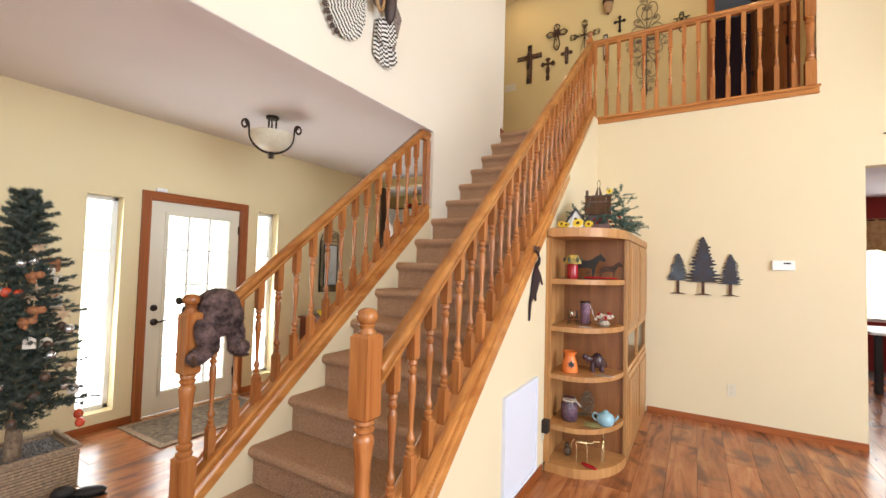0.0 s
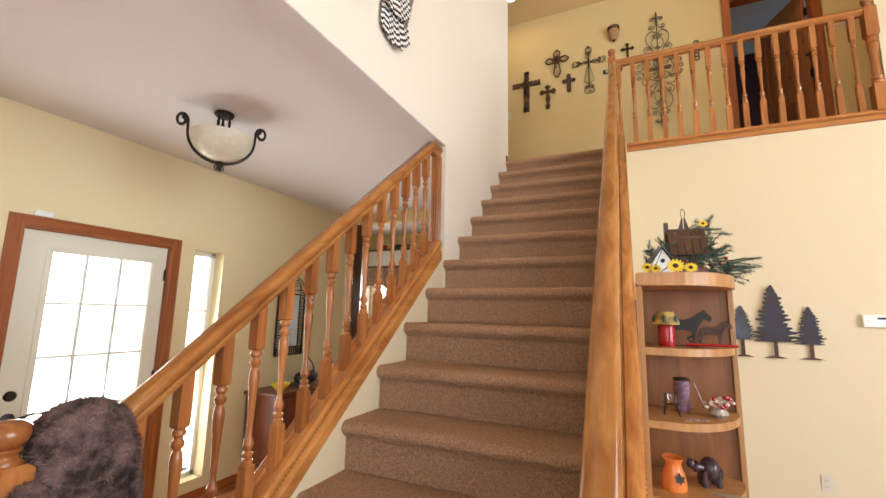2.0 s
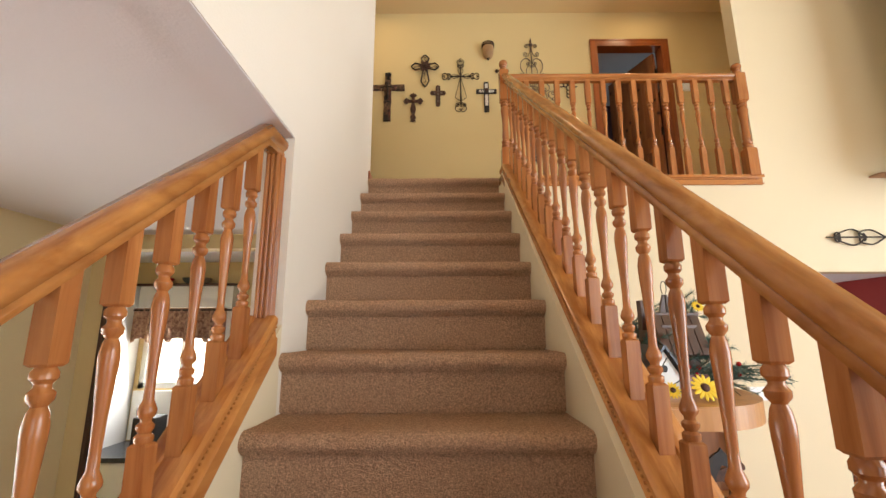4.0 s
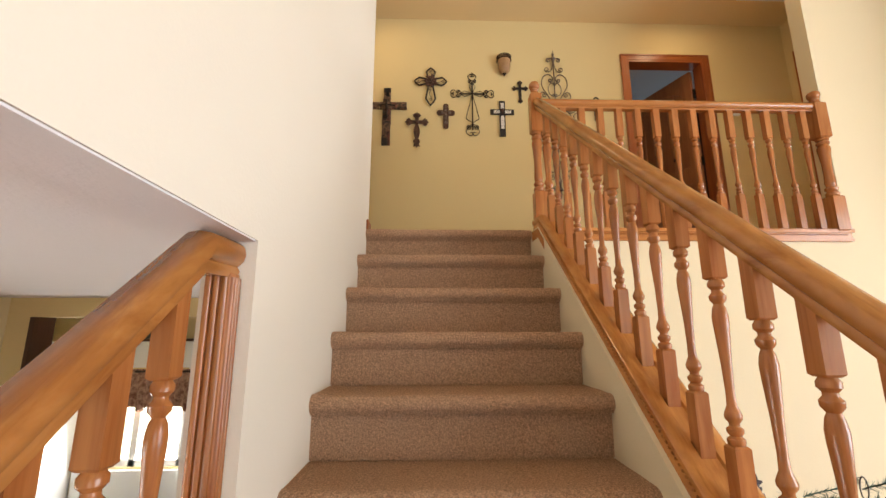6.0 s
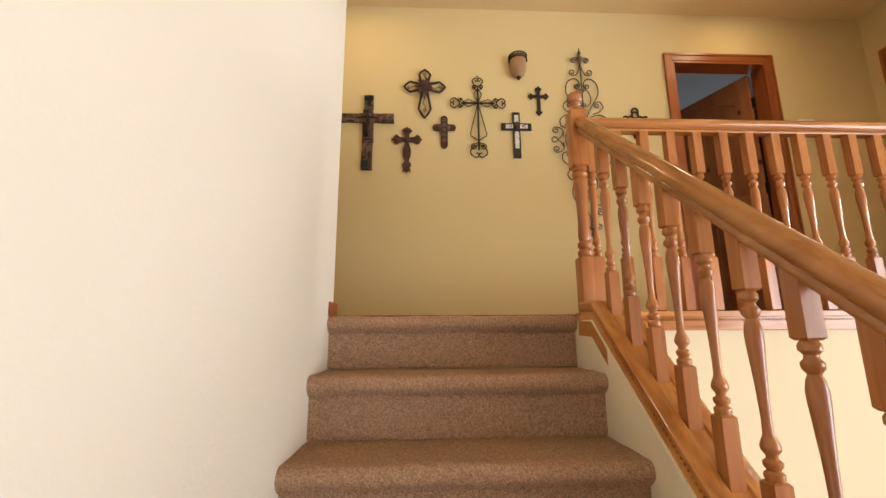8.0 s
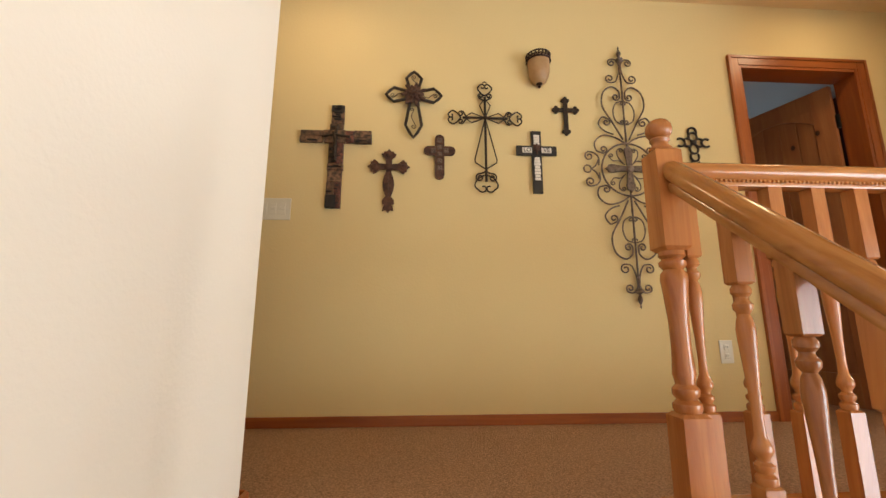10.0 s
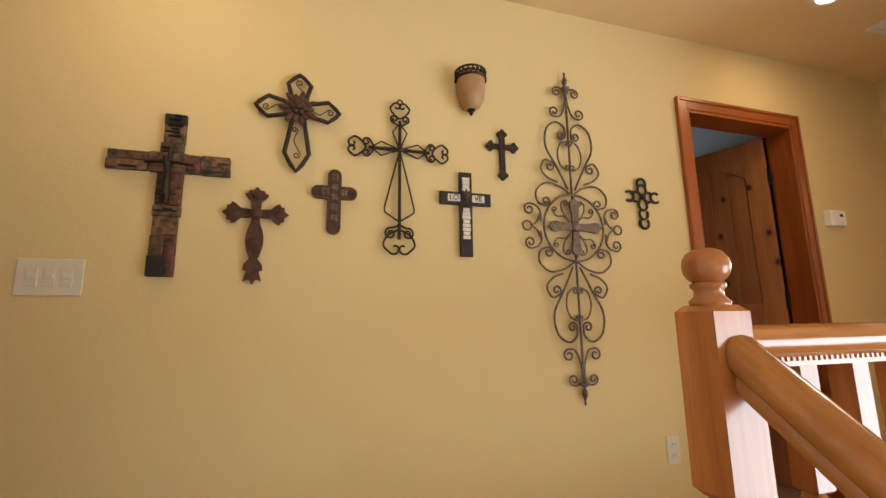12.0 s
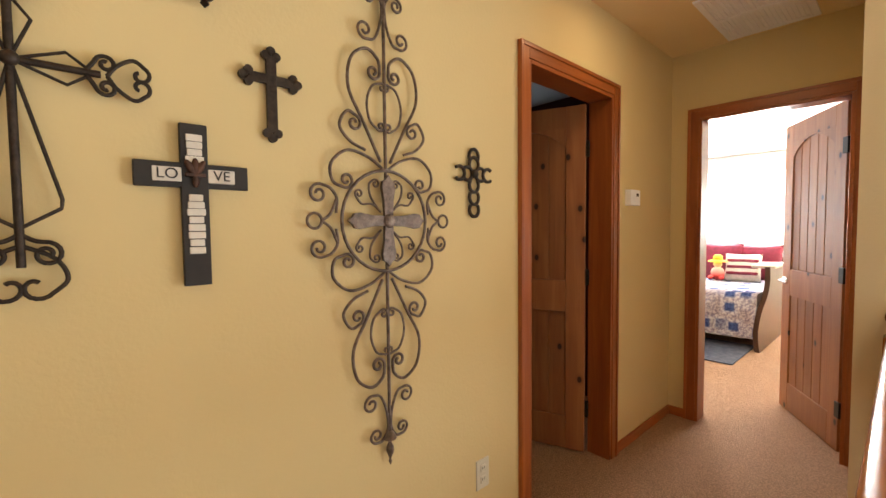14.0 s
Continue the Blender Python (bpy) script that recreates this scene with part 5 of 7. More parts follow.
shapes = [
    ("scroll", [(0.004, -0.13), (0.012, -0.105), (0.030, -0.085), (0.052, -0.085)], (-1, 0.022, 1.35), None, 0.0042),
    ("scroll", [(0.004, -0.10), (0.010, -0.17), (0.032, -0.225), (0.062, -0.235)], (1, 0.026, 1.3), None, 0.0042),
    ("lyre", [(0.018, -0.585), (0.075, -0.475), (0.122, -0.385), (0.112, -0.300), (0.062, -0.262), (0.022, -0.285), (0.016, -0.325)], (1, 0.022, 1.3), None, 0.0048),
    ("oval", [(0.012, -0.352), (0.044, -0.366), (0.062, -0.415), (0.052, -0.468), (0.022, -0.492)], (-1, 0.014, 1.2), (1, 0.012, 1.0), 0.0038),
    ("scroll", [(0.070, -0.555), (0.120, -0.535), (0.152, -0.495), (0.128, -0.452), (0.095, -0.462)], (1, 0.022, 1.2), None, 0.0045),
    ("scroll", [(0.004, -0.610), (0.060, -0.575), (0.130, -0.562), (0.180, -0.602), (0.176, -0.652), (0.140, -0.668)], (-1, 0.022, 1.3), None, 0.0045),
    ("scroll", [(0.168, -0.740), (0.165, -0.700), (0.184, -0.672), (0.215, -0.662)], (-1, 0.026, 1.35), None, 0.0042),
    ("brace", [(0.212, -0.762), (0.185, -0.742), (0.165, -0.700)], None, None, 0.0042),
    ("scroll", [(0.020, -0.735), (0.050, -0.712), (0.085, -0.712), (0.105, -0.690)], (1, 0.013, 1.2), None, 0.0034),
    ("scroll", [(0.030, -0.725), (0.055, -0.690), (0.060, -0.655), (0.045, -0.640)], (1, 0.013, 1.2), None, 0.0034),
]
for nm, pts, e, s, r in shapes:
    line = curl(pts, e, s)
    for mx in (False, True):
        for flip in (1, -1):
            ln = [(p[0], p[1] if flip == 1 else 2 * HC - p[1]) for p in line]
            part(nm, rod(bmesh.new(), ln, -0.018 - 0.002 * mx, r, mx), M_PEWTER, c, smooth=1.2)
part("ring", tube(bmesh.new(), [(0.152 * math.cos(radians(t)), -0.022, HC + 0.152 * math.sin(radians(t))) for t in range(0, 361, 10)], 0.005, 7), M_PEWTER, c, smooth=1.2)
for sx in (1, -1):
    part("ring", tube(bmesh.new(), [(sx * 0.232 + 0.021 * math.cos(radians(t)), -0.02, HC + 0.021 * math.sin(radians(t))) for t in range(0, 361, 24)], 0.0042, 6), M_PEWTER, c, smooth=1.2)
bm = bmesh.new()
for ang in (0, 90, 180, 270):
    o = [(-0.014, 0.0), (-0.017, 0.06), (-0.024, 0.10), (-0.021, 0.118), (-0.010, 0.124), (0, 0.138), (0.010, 0.124), (0.021, 0.118), (0.024, 0.10), (0.017, 0.06), (0.014, 0.0)]
    b2 = plate(bmesh.new(), o, -0.036 - 0.0005 * (ang % 180 > 0), -0.024)
    b2.transform(Matrix.Translation((0, 0, HC)) @ Matrix.Rotation(radians(ang), 4, "Y"))
    me = bpy.data.meshes.new("arm")
    b2.to_mesh(me)
    b2.free()
    bm.from_mesh(me)
ball(bm, (0, -0.036, HC), 0.022, 0.010, 0.022)
part("cross_plate", bm, M_PEWTER, c)

# sconce
M_DARKBAND, _, _ = material("dark pierced metal", (0.045, 0.022, 0.015), 0.5, 0.6)
c = hang("wall_sconce", 1.094, 5.050, "amber glass wall sconce with a dark pierced metal band", "wall lamp", "")
bm = bmesh.new()
prof = [(0.066, 0.088), (0.066, 0.06), (0.066, 0.02), (0.063, -0.02), (0.056, -0.055), (0.042, -0.083), (0.022, -0.098), (0.004, -0.102)]
lathe(bm, prof, 28, (0, -0.035, 0))
bmesh.ops.bisect_plane(bm, geom=bm.verts[:] + bm.edges[:] + bm.faces[:], plane_co=(0, -0.004, 0), plane_no=(0, 1, 0), clear_outer=True)
part("glass_shade", bm, M_AMBER, c, smooth=1.0)
bm = bmesh.new()
for z in (0.098, 0.058):
    tube(bm, [(0.071 * math.cos(radians(t)), -0.035 + 0.071 * math.sin(radians(t)), z) for t in range(-205, 26, 10)], 0.005, 6)
for k in range(12):
    a = radians(-195 + 17.5 * k)
    x, y = 0.070 * math.cos(a), -0.035 + 0.070 * math.sin(a)
    x2, y2 = 0.070 * math.cos(a + 0.22), -0.035 + 0.070 * math.sin(a + 0.22)
    tube(bm, [(x, y, 0.066), ((x + x2) / 2 * 1.02, (y + y2) / 2, 0.095), (x2, y2, 0.078), ((x + x2) / 2, (y + y2) / 2, 0.074)], 0.004, 5)
part("metal_band", bm, M_DARKBAND, c, smooth=1.0)
c.scale = (0.94, 0.94, 0.88)
part("finial", lathe(bmesh.new(), [(0.022, -0.092), (0.018, -0.104), (0.007, -0.110), (0.010, -0.118), (0.001, -0.128)], 14, (0, -0.035, 0)), M_BRONZE, c, smooth=1.0)


# ---- wall plates and controls ----
def outlet(name, m, label, rows=1, switches=0):
    th = base(name, m, label, "switch" if switches else "outlet")
    w, h = (0.088, 0.058) if switches else (0.035, 0.058)
    part("cover_plate", box(bmesh.new(), -w, -0.006, -h, w, 0.0, h, 0.002), M_PLASTIC, th)
    if switches:
        for i in range(switches):
            x = (i - (switches - 1) / 2) * 0.046
            part("switch_frame", box(bmesh.new(), x - 0.016, -0.0085, -0.030, x + 0.016, -0.005, 0.030, 0.001), M_PLASTIC, th)
            bm = box(bmesh.new(), x - 0.012, -0.013, -0.004, x + 0.012, -0.0085, 0.010, 0.001)
            part("toggle", bm, M_PLASTIC, th)
    else:
        for z in (0.022, -0.022):
            part("socket", box(bmesh.new(), -0.014, -0.009, z - 0.014, 0.014, -0.005, z + 0.014, 0.003), M_PLASTIC, th)
            bm = bmesh.new()
            for x in (-0.006, 0.006):
                box(bm, x - 0.001, -0.0096, z - 0.002, x + 0.001, -0.0088, z + 0.007)
            part("slot", bm, M_BLACK, th)
    return th


outlet("outlet", (2.424, YB, 0.342), "ivory wall outlet low on the yellow wall")
outlet("outlet", (2.018, YX, 3.492), "ivory wall outlet beside the closet door")
outlet("light_switch", (-0.325, YX, 4.216), "ivory triple light switch plate", switches=3)
t = base("thermostat", (2.814, YB, 1.535), "white rectangular wall thermostat with a small display", "thermostat")
part("case", box(bmesh.new(), -0.082, -0.030, -0.045, 0.082, 0, 0.045, 0.004), M_WPLASTIC, t)
part("display", box(bmesh.new(), 0.0, -0.032, 0.012, 0.052, -0.029, 0.026), M_BLACKW, t)
t = base("thermostat", (3.290, YX, 4.612), "small white box thermostat with a grey display", "thermostat")
part("case", box(bmesh.new(), -0.062, -0.035, -0.045, 0.062, 0, 0.045, 0.004), M_WPLASTIC, t)
part("display", box(bmesh.new(), 0.012, -0.037, 0.008, 0.036, -0.034, 0.024), M_BLACKW, t)
v = base("ceiling_vent", (3.55, 6.64, ZC2), "white return-air grille in the upper ceiling", "ceiling vent")
bm = bmesh.new()
for a in ((-0.32, -0.21, 0.32, -0.18), (-0.32, 0.18, 0.32, 0.21), (-0.32, -0.18, -0.29, 0.18), (0.29, -0.18, 0.32, 0.18), (-0.012, -0.18, 0.012, 0.18)):
    box(bm, a[0], a[1], -0.012, a[2], a[3], -0.001, 0.002)
part("frame", bm, M_WPLASTIC, v)
part("backing", box(bmesh.new(), -0.29, -0.18, -0.004, 0.29, 0.18, -0.001), M_WPLASTIC, v)
sl = mesh_of("slat", box(bmesh.new(), -0.138, -0.004, -0.010, 0.138, 0.004, -0.005), M_WPLASTIC)
for i in range(18):
    for x in (-0.151, 0.151):
        part("slat", sl, None, v, at=(x, -0.17 + i * 0.02, 0))
for x, y in ((2.76, 6.72), (-0.10, 6.66)):
    d = base("recessed_light", (x, y, ZC2), "round recessed ceiling light with a white trim ring, lit", "ceiling light")
    part("trim_ring", lathe(bmesh.new(), [(0.085, 0.0), (0.085, -0.006), (0.060, -0.010), (0.060, 0.0)], 24), M_WPLASTIC, d)
    m_, nt_, b_ = material("lit bulb", (1, 0.9, 0.75), 0.5)
    b_.inputs["Emission Color"].default_value, b_.inputs["Emission Strength"].default_value = (1, 0.80, 0.52, 1), 12
    part("bulb", lathe(bmesh.new(), [(0.058, -0.004), (0.050, -0.008), (0.001, -0.012)], 20), m_, d)

# access panel low on the stair wall
M_PANEL = paint("blue-white panel paint", (0.70, 0.73, 0.84), 0.5, 0.1)
p = base("access_panel", (XR + 0.165, 3.76, 0.03), "white louvred access panel low on the stair wall", "access panel")
part("panel", box(bmesh.new(), 0, -0.27, 0.08, 0.014, 0.27, 0.66, 0.003), M_PANEL, p)
bm = bmesh.new()
for a in ((-0.29, 0.06, -0.265, 0.68), (0.265, 0.06, 0.29, 0.68), (-0.265, 0.06, 0.265, 0.085), (-0.265, 0.655, 0.265, 0.68)):
    box(bm, 0, a[0], a[1], 0.022, a[2], a[3], 0.002)
part("frame", bm, M_PANEL, p)
gd = base("plug_in_box", (XR + 0.166, 4.225, 0.325), "small black plug-in box on the stair wall beside the cabinet", "plug")
part("plug_body", box(bmesh.new(), 0.0, -0.03, -0.045, 0.045, 0.03, 0.045, 0.004), M_BLACKW, gd)
part("cover_plate", box(bmesh.new(), 0.0, -0.035, -0.10, 0.006, 0.035, -0.046, 0.002), M_PLASTIC, gd)

# leaping deer silhouette
d = base("deer_plaque", (XR + 0.166, 3.99, 1.355), "dark metal plaque of a leaping deer on the stair wall", "wall plaque")
o = [(0.02, 0.10), (0.045, 0.12), (0.05, 0.16), (0.035, 0.175), (0.03, 0.15), (0.0, 0.12), (-0.03, 0.05), (-0.045, -0.02), (-0.05, -0.08), (-0.065, -0.12), (-0.06, -0.17), (-0.065, -0.235), (-0.055, -0.235), (-0.048, -0.17), (-0.04, -0.12), (-0.01, -0.09), (0.0, -0.12), (0.01, -0.115), (0.008, -0.08), (0.03, -0.03), (0.05, 0.02), (0.075, -0.02), (0.082, -0.015), (0.058, 0.045), (0.04, 0.07)]
bm = plate(bmesh.new(), o, 0.0, 0.006)
for k in range(5):
    tube(bm, [(0.035, 0.003, 0.165), (0.03 - 0.014 * k, 0.003, 0.20 + 0.004 * k), (0.04 - 0.016 * k, 0.003, 0.235)], 0.003, 5)
bm.transform(Matrix.Translation((0.012, 0, 0)) @ Matrix.Rotation(radians(90), 4, "Z") @ Matrix.Diagonal((1.9, 1, 1.05, 1)))
part("silhouette", bm, M_SLATE, d)


# three fir silhouettes on the wall
def fir_outline(w, h, n, seed):
    """Ragged outline of a fir, from the trunk foot up and round."""
    rnd = random.Random(seed)
    right, left = [], []
    for side in (right, left):
        for i in range(n):
            u = i / n
            r = w * (1 - u) ** 0.62 * rnd.uniform(0.74, 1.12) * (0.9 if i == 0 else 1)
            z = h * u
            side.append((r, z - h * 0.016 * rnd.uniform(0.6, 1.3)))
            side.append((r * 0.97, z + h * 0.010))
            side.append((r * rnd.uniform(0.55, 0.78), z + h * 0.018))
            side.append((r * rnd.uniform(0.58, 0.8), z + h * 0.036))
    return right + [(0.004, h), (-0.004, h)] + [(-x, z) for x, z in reversed(left)]


trees = base("tree_plaque", (2.192, YB, 1.24), "metal wall plaque of three fir trees in blued and browned steel", "wall plaque")
for x, w, h, z, mat, sd, dy in ((-0.215, 0.105, 0.27, 0.13, M_STEELL, 3, 0.012), (0.0, 0.150, 0.44, 0.125, M_SLATE, 5, 0.022), (0.225, 0.110, 0.285, 0.11, M_SLATE, 8, 0.014)):
    bm = plate(bmesh.new(), [(x + a, z + b_) for a, b_ in fir_outline(w, h, 13, sd)], -dy - 0.004, -dy)
    part("tree_shape", bm, mat, trees)
    bm = box(bmesh.new(), x - 0.013, -dy - 0.003, 0.0, x + 0.013, -dy - 0.001, z + 0.02)
    part("tree_trunk", bm, M_RUST, trees)
    bm = plate(bmesh.new(), [(x - 0.075, -0.008), (x + 0.075, -0.008), (x + 0.02, 0.006), (x - 0.02, 0.006)], -dy - 0.004, 0.0)
    part("tree_foot", bm, M_RUST, trees)

sc = base("iron_scroll_plaque", (3.95, YB, 2.66), "long dark scrolled iron plaque above the opening", "wall plaque")
bm = bmesh.new()
for mx in (1, -1):
    for sz in (1, -1):
        for pts, e in (([(0.02, 0.0), (0.12, 0.055), (0.20, 0.045)], (-1, 0.03, 1.2)), ([(0.16, 0.0), (0.26, 0.06), (0.36, 0.035), (0.40, 0.0)], (-1, 0.025, 1.0))):
            line = curl(pts, e)
            tube(bm, [(mx * p_[0], -0.02, sz * p_[1]) for p_ in line], 0.006, 6)
tube(bm, [(-0.47, -0.02, 0), (0.47, -0.02, 0)], 0.006, 6)
part("scrollwork", bm, M_IRON, sc, smooth=1.2)


# ---- corner display cabinet ----
def cabinet():
    X0, Y0, Y1 = 1.20, 4.24, 4.70
    XF2 = 1.68
    th = base("corner_cabinet", (0, 0, 0), "honey oak cabinet with a rounded open shelf end and plank doors", "cabinet")

    def outline(inset=0.0, n=14):
        pts = [(X0, Y1), (X0, Y0 + inset)]
        cx = X0 + 0.14
        for i in range(n + 1):
            a = math.pi / 2 * i / n
            pts.append((cx + (XF2 - inset - cx) * math.sin(a), Y1 - (Y1 - Y0 - inset) * math.cos(a)))
        return pts

    def slab(z0, z1, inset=0.0):
        bm = bmesh.new()
        o = outline(inset)
        a, b = [bm.verts.new((x, y, z0)) for x, y in o], [bm.verts.new((x, y, z1)) for x, y in o]
        bm.faces.new(list(reversed(a)))
        bm.faces.new(b)
        for i in range(len(o)):
            bm.faces.new((a[i], a[(i + 1) % len(o)], b[(i + 1) % len(o)], b[i]))
        bmesh.ops.bevel(bm, geom=[e for e in bm.edges if abs(e.verts[0].co.z - e.verts[1].co.z) < 1e-6], offset=0.006, segments=2, affect="EDGES")
        return bm
    part("plinth", slab(0.001, 0.065, -0.005), M_CAB, th)
    for z in (0.335, 0.694, 1.037, 1.38):
        part("shelf", slab(z - 0.036, z, 0.012), M_CAB, th)
    part("top", slab(1.685, 1.75, -0.012), M_CAB, th)
    part("side_panel", box(bmesh.new(), X0 - 0.012, Y0 + 0.004, 0.065, X0 + 0.004, Y1 + 0.02, 1.685), M_CAB, th)
    part("front_post", box(bmesh.new(), X0 + 0.0045, Y0 + 0.006, 0.066, X0 + 0.028, Y0 + 0.034, 1.684, 0.002), M_CAB, th)
    part("back_panel", box(bmesh.new(), X0 + 0.004, Y1 - 0.006, 0.065, XF2 - 0.02, Y1 + 0.008, 1.685), M_PLYSHADE, th)
    part("face_post", box(bmesh.new(), XF2 - 0.022, Y1 - 0.03, 0.065, XF2 + 0.004, Y1 + 0.035, 1.685, 0.003), M_CAB, th)
    body = part("body", box(bmesh.new(), X0, Y1 + 0.035, 0.004, XF2 - 0.025, YB - 0.004, 0.66), M_CAB, th)
    part("body", box(bmesh.new(), X0, Y1 + 0.035, 0.97, XF2 - 0.025, YB - 0.004, 1.686), M_CAB, th)
    part("niche_back", box(bmesh.new(), X0, Y1 + 0.035, 0.661, X0 + 0.03, YB - 0.004, 0.969), M_PLYSHADE, th)
    part("top", box(bmesh.new(), X0, Y1, 1.687, XF2 + 0.012, YB - 0.003, 1.749, 0.004), M_CAB, th)
    part("plinth", box(bmesh.new(), XF2 - 0.025, Y1 + 0.035, 0.001, XF2 + 0.003, YB - 0.004, 0.075), M_CAB, th)
    ys = [Y1 + 0.035 + (YB - Y1 - 0.04) * i / 2 for i in range(3)]
    for y in ys:
        part("stile", box(bmesh.new(), XF2 - 0.024, max(y - 0.022, ys[0]), 0.075, XF2, min(y + 0.022, YB - 0.004), 1.686, 0.002), M_CAB, th)
    for a, b in zip(ys, ys[1:]):
        for z0, z1 in ((0.655, 0.695), (0.945, 0.985)):
            part("rail", box(bmesh.new(), XF2 - 0.024, a + 0.022, z0, XF2 - 0.001, b - 0.022, z1, 0.002), M_CAB, th)
        for z0, z1 in ((0.08, 0.652), (0.99, 1.68)):
            d = part("door", box(bmesh.new(), XF2 - 0.015, a + 0.026, z0, XF2 + 0.008, b - 0.026, z1, 0.003), M_CAB, th)
            n = 4
            w = (b - a - 0.12) / n
            for i in range(n):
                part("slat", box(bmesh.new(), XF2 + 0.008, a + 0.06 + i * w + 0.006, z0 + 0.05, XF2 + 0.016, a + 0.06 + (i + 1) * w - 0.006, z1 - 0.05, 0.003), M_CAB, d)
    return th


cabinet()
SZ = (0.0655, 0.3355, 0.6945, 1.0375, 1.3805)


def item(name, x, y, z, label, category, rz=0):
    return base(name, pose(x, y, z, 0, 0, rz), label, category)


# top shelf
M_SHADE = speckle("painted shade", (0.62, 0.42, 0.08), (0.12, 0.10, 0.05), 22, 0.5)
i1 = item("candle_shade_jar", 1.335, 4.42, SZ[4], "red glass candle jar with a painted metal shade", "candle")
part("jar", lathe(bmesh.new(), [(0.038, 0), (0.040, 0.01), (0.040, 0.10), (0.036, 0.11)], 20), M_REDGL, i1, smooth=0.8)
part("shade", lathe(bmesh.new(), [(0.068, 0.112), (0.066, 0.112), (0.040, 0.175), (0.038, 0.178)], 24), M_SHADE, i1, smooth=0.8)
bm = bmesh.new()
for k in range(6):
    a = radians(60 * k - 100)
    o = Vector((0.058 * math.cos(a), 0.058 * math.sin(a), 0.14))
    ball(bm, o, 0.012, 0.012, 0.02, 6, 5)
part("shade_picture", bm, M_GREEN, i1)


def quadruped(name, m, mat, s, body, neck, label, category, leg=0.5, thick=1.0):
    """Small standing animal figure of size s."""
    th = base(name, m, label, category)
    bm = bmesh.new()
    ball(bm, (0, 0, s * (leg + 0.12)), s * body, s * 0.12 * thick, s * 0.13 * thick, 12, 8)
    for x in (-body * 0.75, body * 0.75):
        for y in (-0.05, 0.05):
            tube(bm, [(s * x, s * y * thick, s * (leg + 0.1)), (s * (x + 0.03), s * y * thick, s * leg * 0.5), (s * x, s * y * thick, 0)], s * 0.032 * thick, 6)
    tube(bm, [(s * body * 0.7, 0, s * (leg + 0.14)), (s * (body + 0.12), 0, s * (leg + neck * 0.6)), (s * (body + 0.20), 0, s * (leg + neck))], s * 0.055 * thick, 8)
    ball(bm, (s * (body + 0.27), 0, s * (leg + neck + 0.0)), s * 0.12, s * 0.045 * thick, s * 0.055 * thick, 10, 7)
    for y in (-0.03, 0.03):
        tube(bm, [(s * (body + 0.2), s * y, s * (leg + neck)), (s * (body + 0.19), s * y * 1.3, s * (leg + neck + 0.12))], s * 0.014, 5)
    tube(bm, [(-s * body, 0, s * (leg + 0.2)), (-s * (body + 0.1), 0, s * (leg + 0.05)), (-s * (body + 0.1), 0, s * (leg - 0.15))], s * 0.025, 6)
    part("figure", bm, mat, th, smooth=1.2)
    return th


HORSE = [(-0.088, 0.0), (-0.078, 0.0), (-0.070, 0.045), (-0.052, 0.062), (-0.015, 0.066), (0.018, 0.060), (0.022, 0.030), (0.016, 0.0), (0.027, 0.0), (0.034, 0.035), (0.040, 0.070), (0.052, 0.092), (0.066, 0.112), (0.088, 0.104), (0.098, 0.110), (0.096, 0.124), (0.080, 0.142), (0.068, 0.156), (0.062, 0.146), (0.044, 0.138), (0.020, 0.118), (-0.010, 0.110), (-0.045, 0.114), (-0.068, 0.108), (-0.084, 0.088), (-0.094, 0.045), (-0.088, 0.040), (-0.080, 0.070), (-0.080, 0.040), (-0.094, 0.022)]


def horse_cutout(x, y, rz, k, mat, label):
    """Flat standing horse silhouette with a narrow foot bar."""
    th = item("horse_cutout", x, y, SZ[4], label, "figurine", rz)
    part("silhouette", plate(bmesh.new(), [(a_ * k, b_ * k + 0.004) for a_, b_ in HORSE], -0.004, 0.004), mat, th)
    part("foot_bar", box(bmesh.new(), -0.095 * k, -0.015, 0.0, 0.04 * k, 0.015, 0.004, 0.001), mat, th)
    return th


horse_cutout(1.435, 4.50, 4, 1.22, M_BLACKW, "black metal horse cut-out standing on the top shelf")
horse_cutout(1.575, 4.60, 4, 0.86, M_RUST, "small rusty metal horse cut-out on the top shelf")
bt = item("metal_hook", 1.52, 4.44, SZ[4], "dark red cast metal hook lying on the top shelf", "hook")
part("hook_bar", tube(bmesh.new(), [(-0.10, 0, 0.012), (0.0, 0.0, 0.014), (0.13, 0.01, 0.012)], 0.008, 6), M_REDGL, bt, smooth=1.0)
part("hook_curl", tube(bmesh.new(), [(-0.02, 0, 0.012), (-0.07, 0.0, 0.02), (-0.09, 0.0, 0.045), (-0.06, 0, 0.055)], 0.005, 6), M_IRON, bt, smooth=1.0)
# second shelf
i2 = item("votive_stand", 1.34, 4.44, SZ[3], "small wrought iron stand holding a glass votive cup", "candle holder")
bm = bmesh.new()
for k in range(4):
    a = radians(90 * k + 45)
    tube(bm, [(0.05 * math.cos(a), 0.05 * math.sin(a), 0), (0.035 * math.cos(a), 0.035 * math.sin(a), 0.05), (0.04 * math.cos(a), 0.04 * math.sin(a), 0.11)], 0.003, 5)
tube(bm, [(0.038 * math.cos(radians(t)), 0.038 * math.sin(radians(t)), 0.055) for t in range(0, 361, 30)], 0.003, 5)
part("stand", bm, M_IRON, i2, smooth=1.0)
part("cup", lathe(bmesh.new(), [(0.022, 0.055), (0.030, 0.065), (0.034, 0.10), (0.030, 0.10), (0.02, 0.062)], 16), M_GLASS, i2, smooth=1.0)
i3 = item("lantern", 1.40, 4.56, SZ[3], "small dark glass hurricane lantern", "lantern")
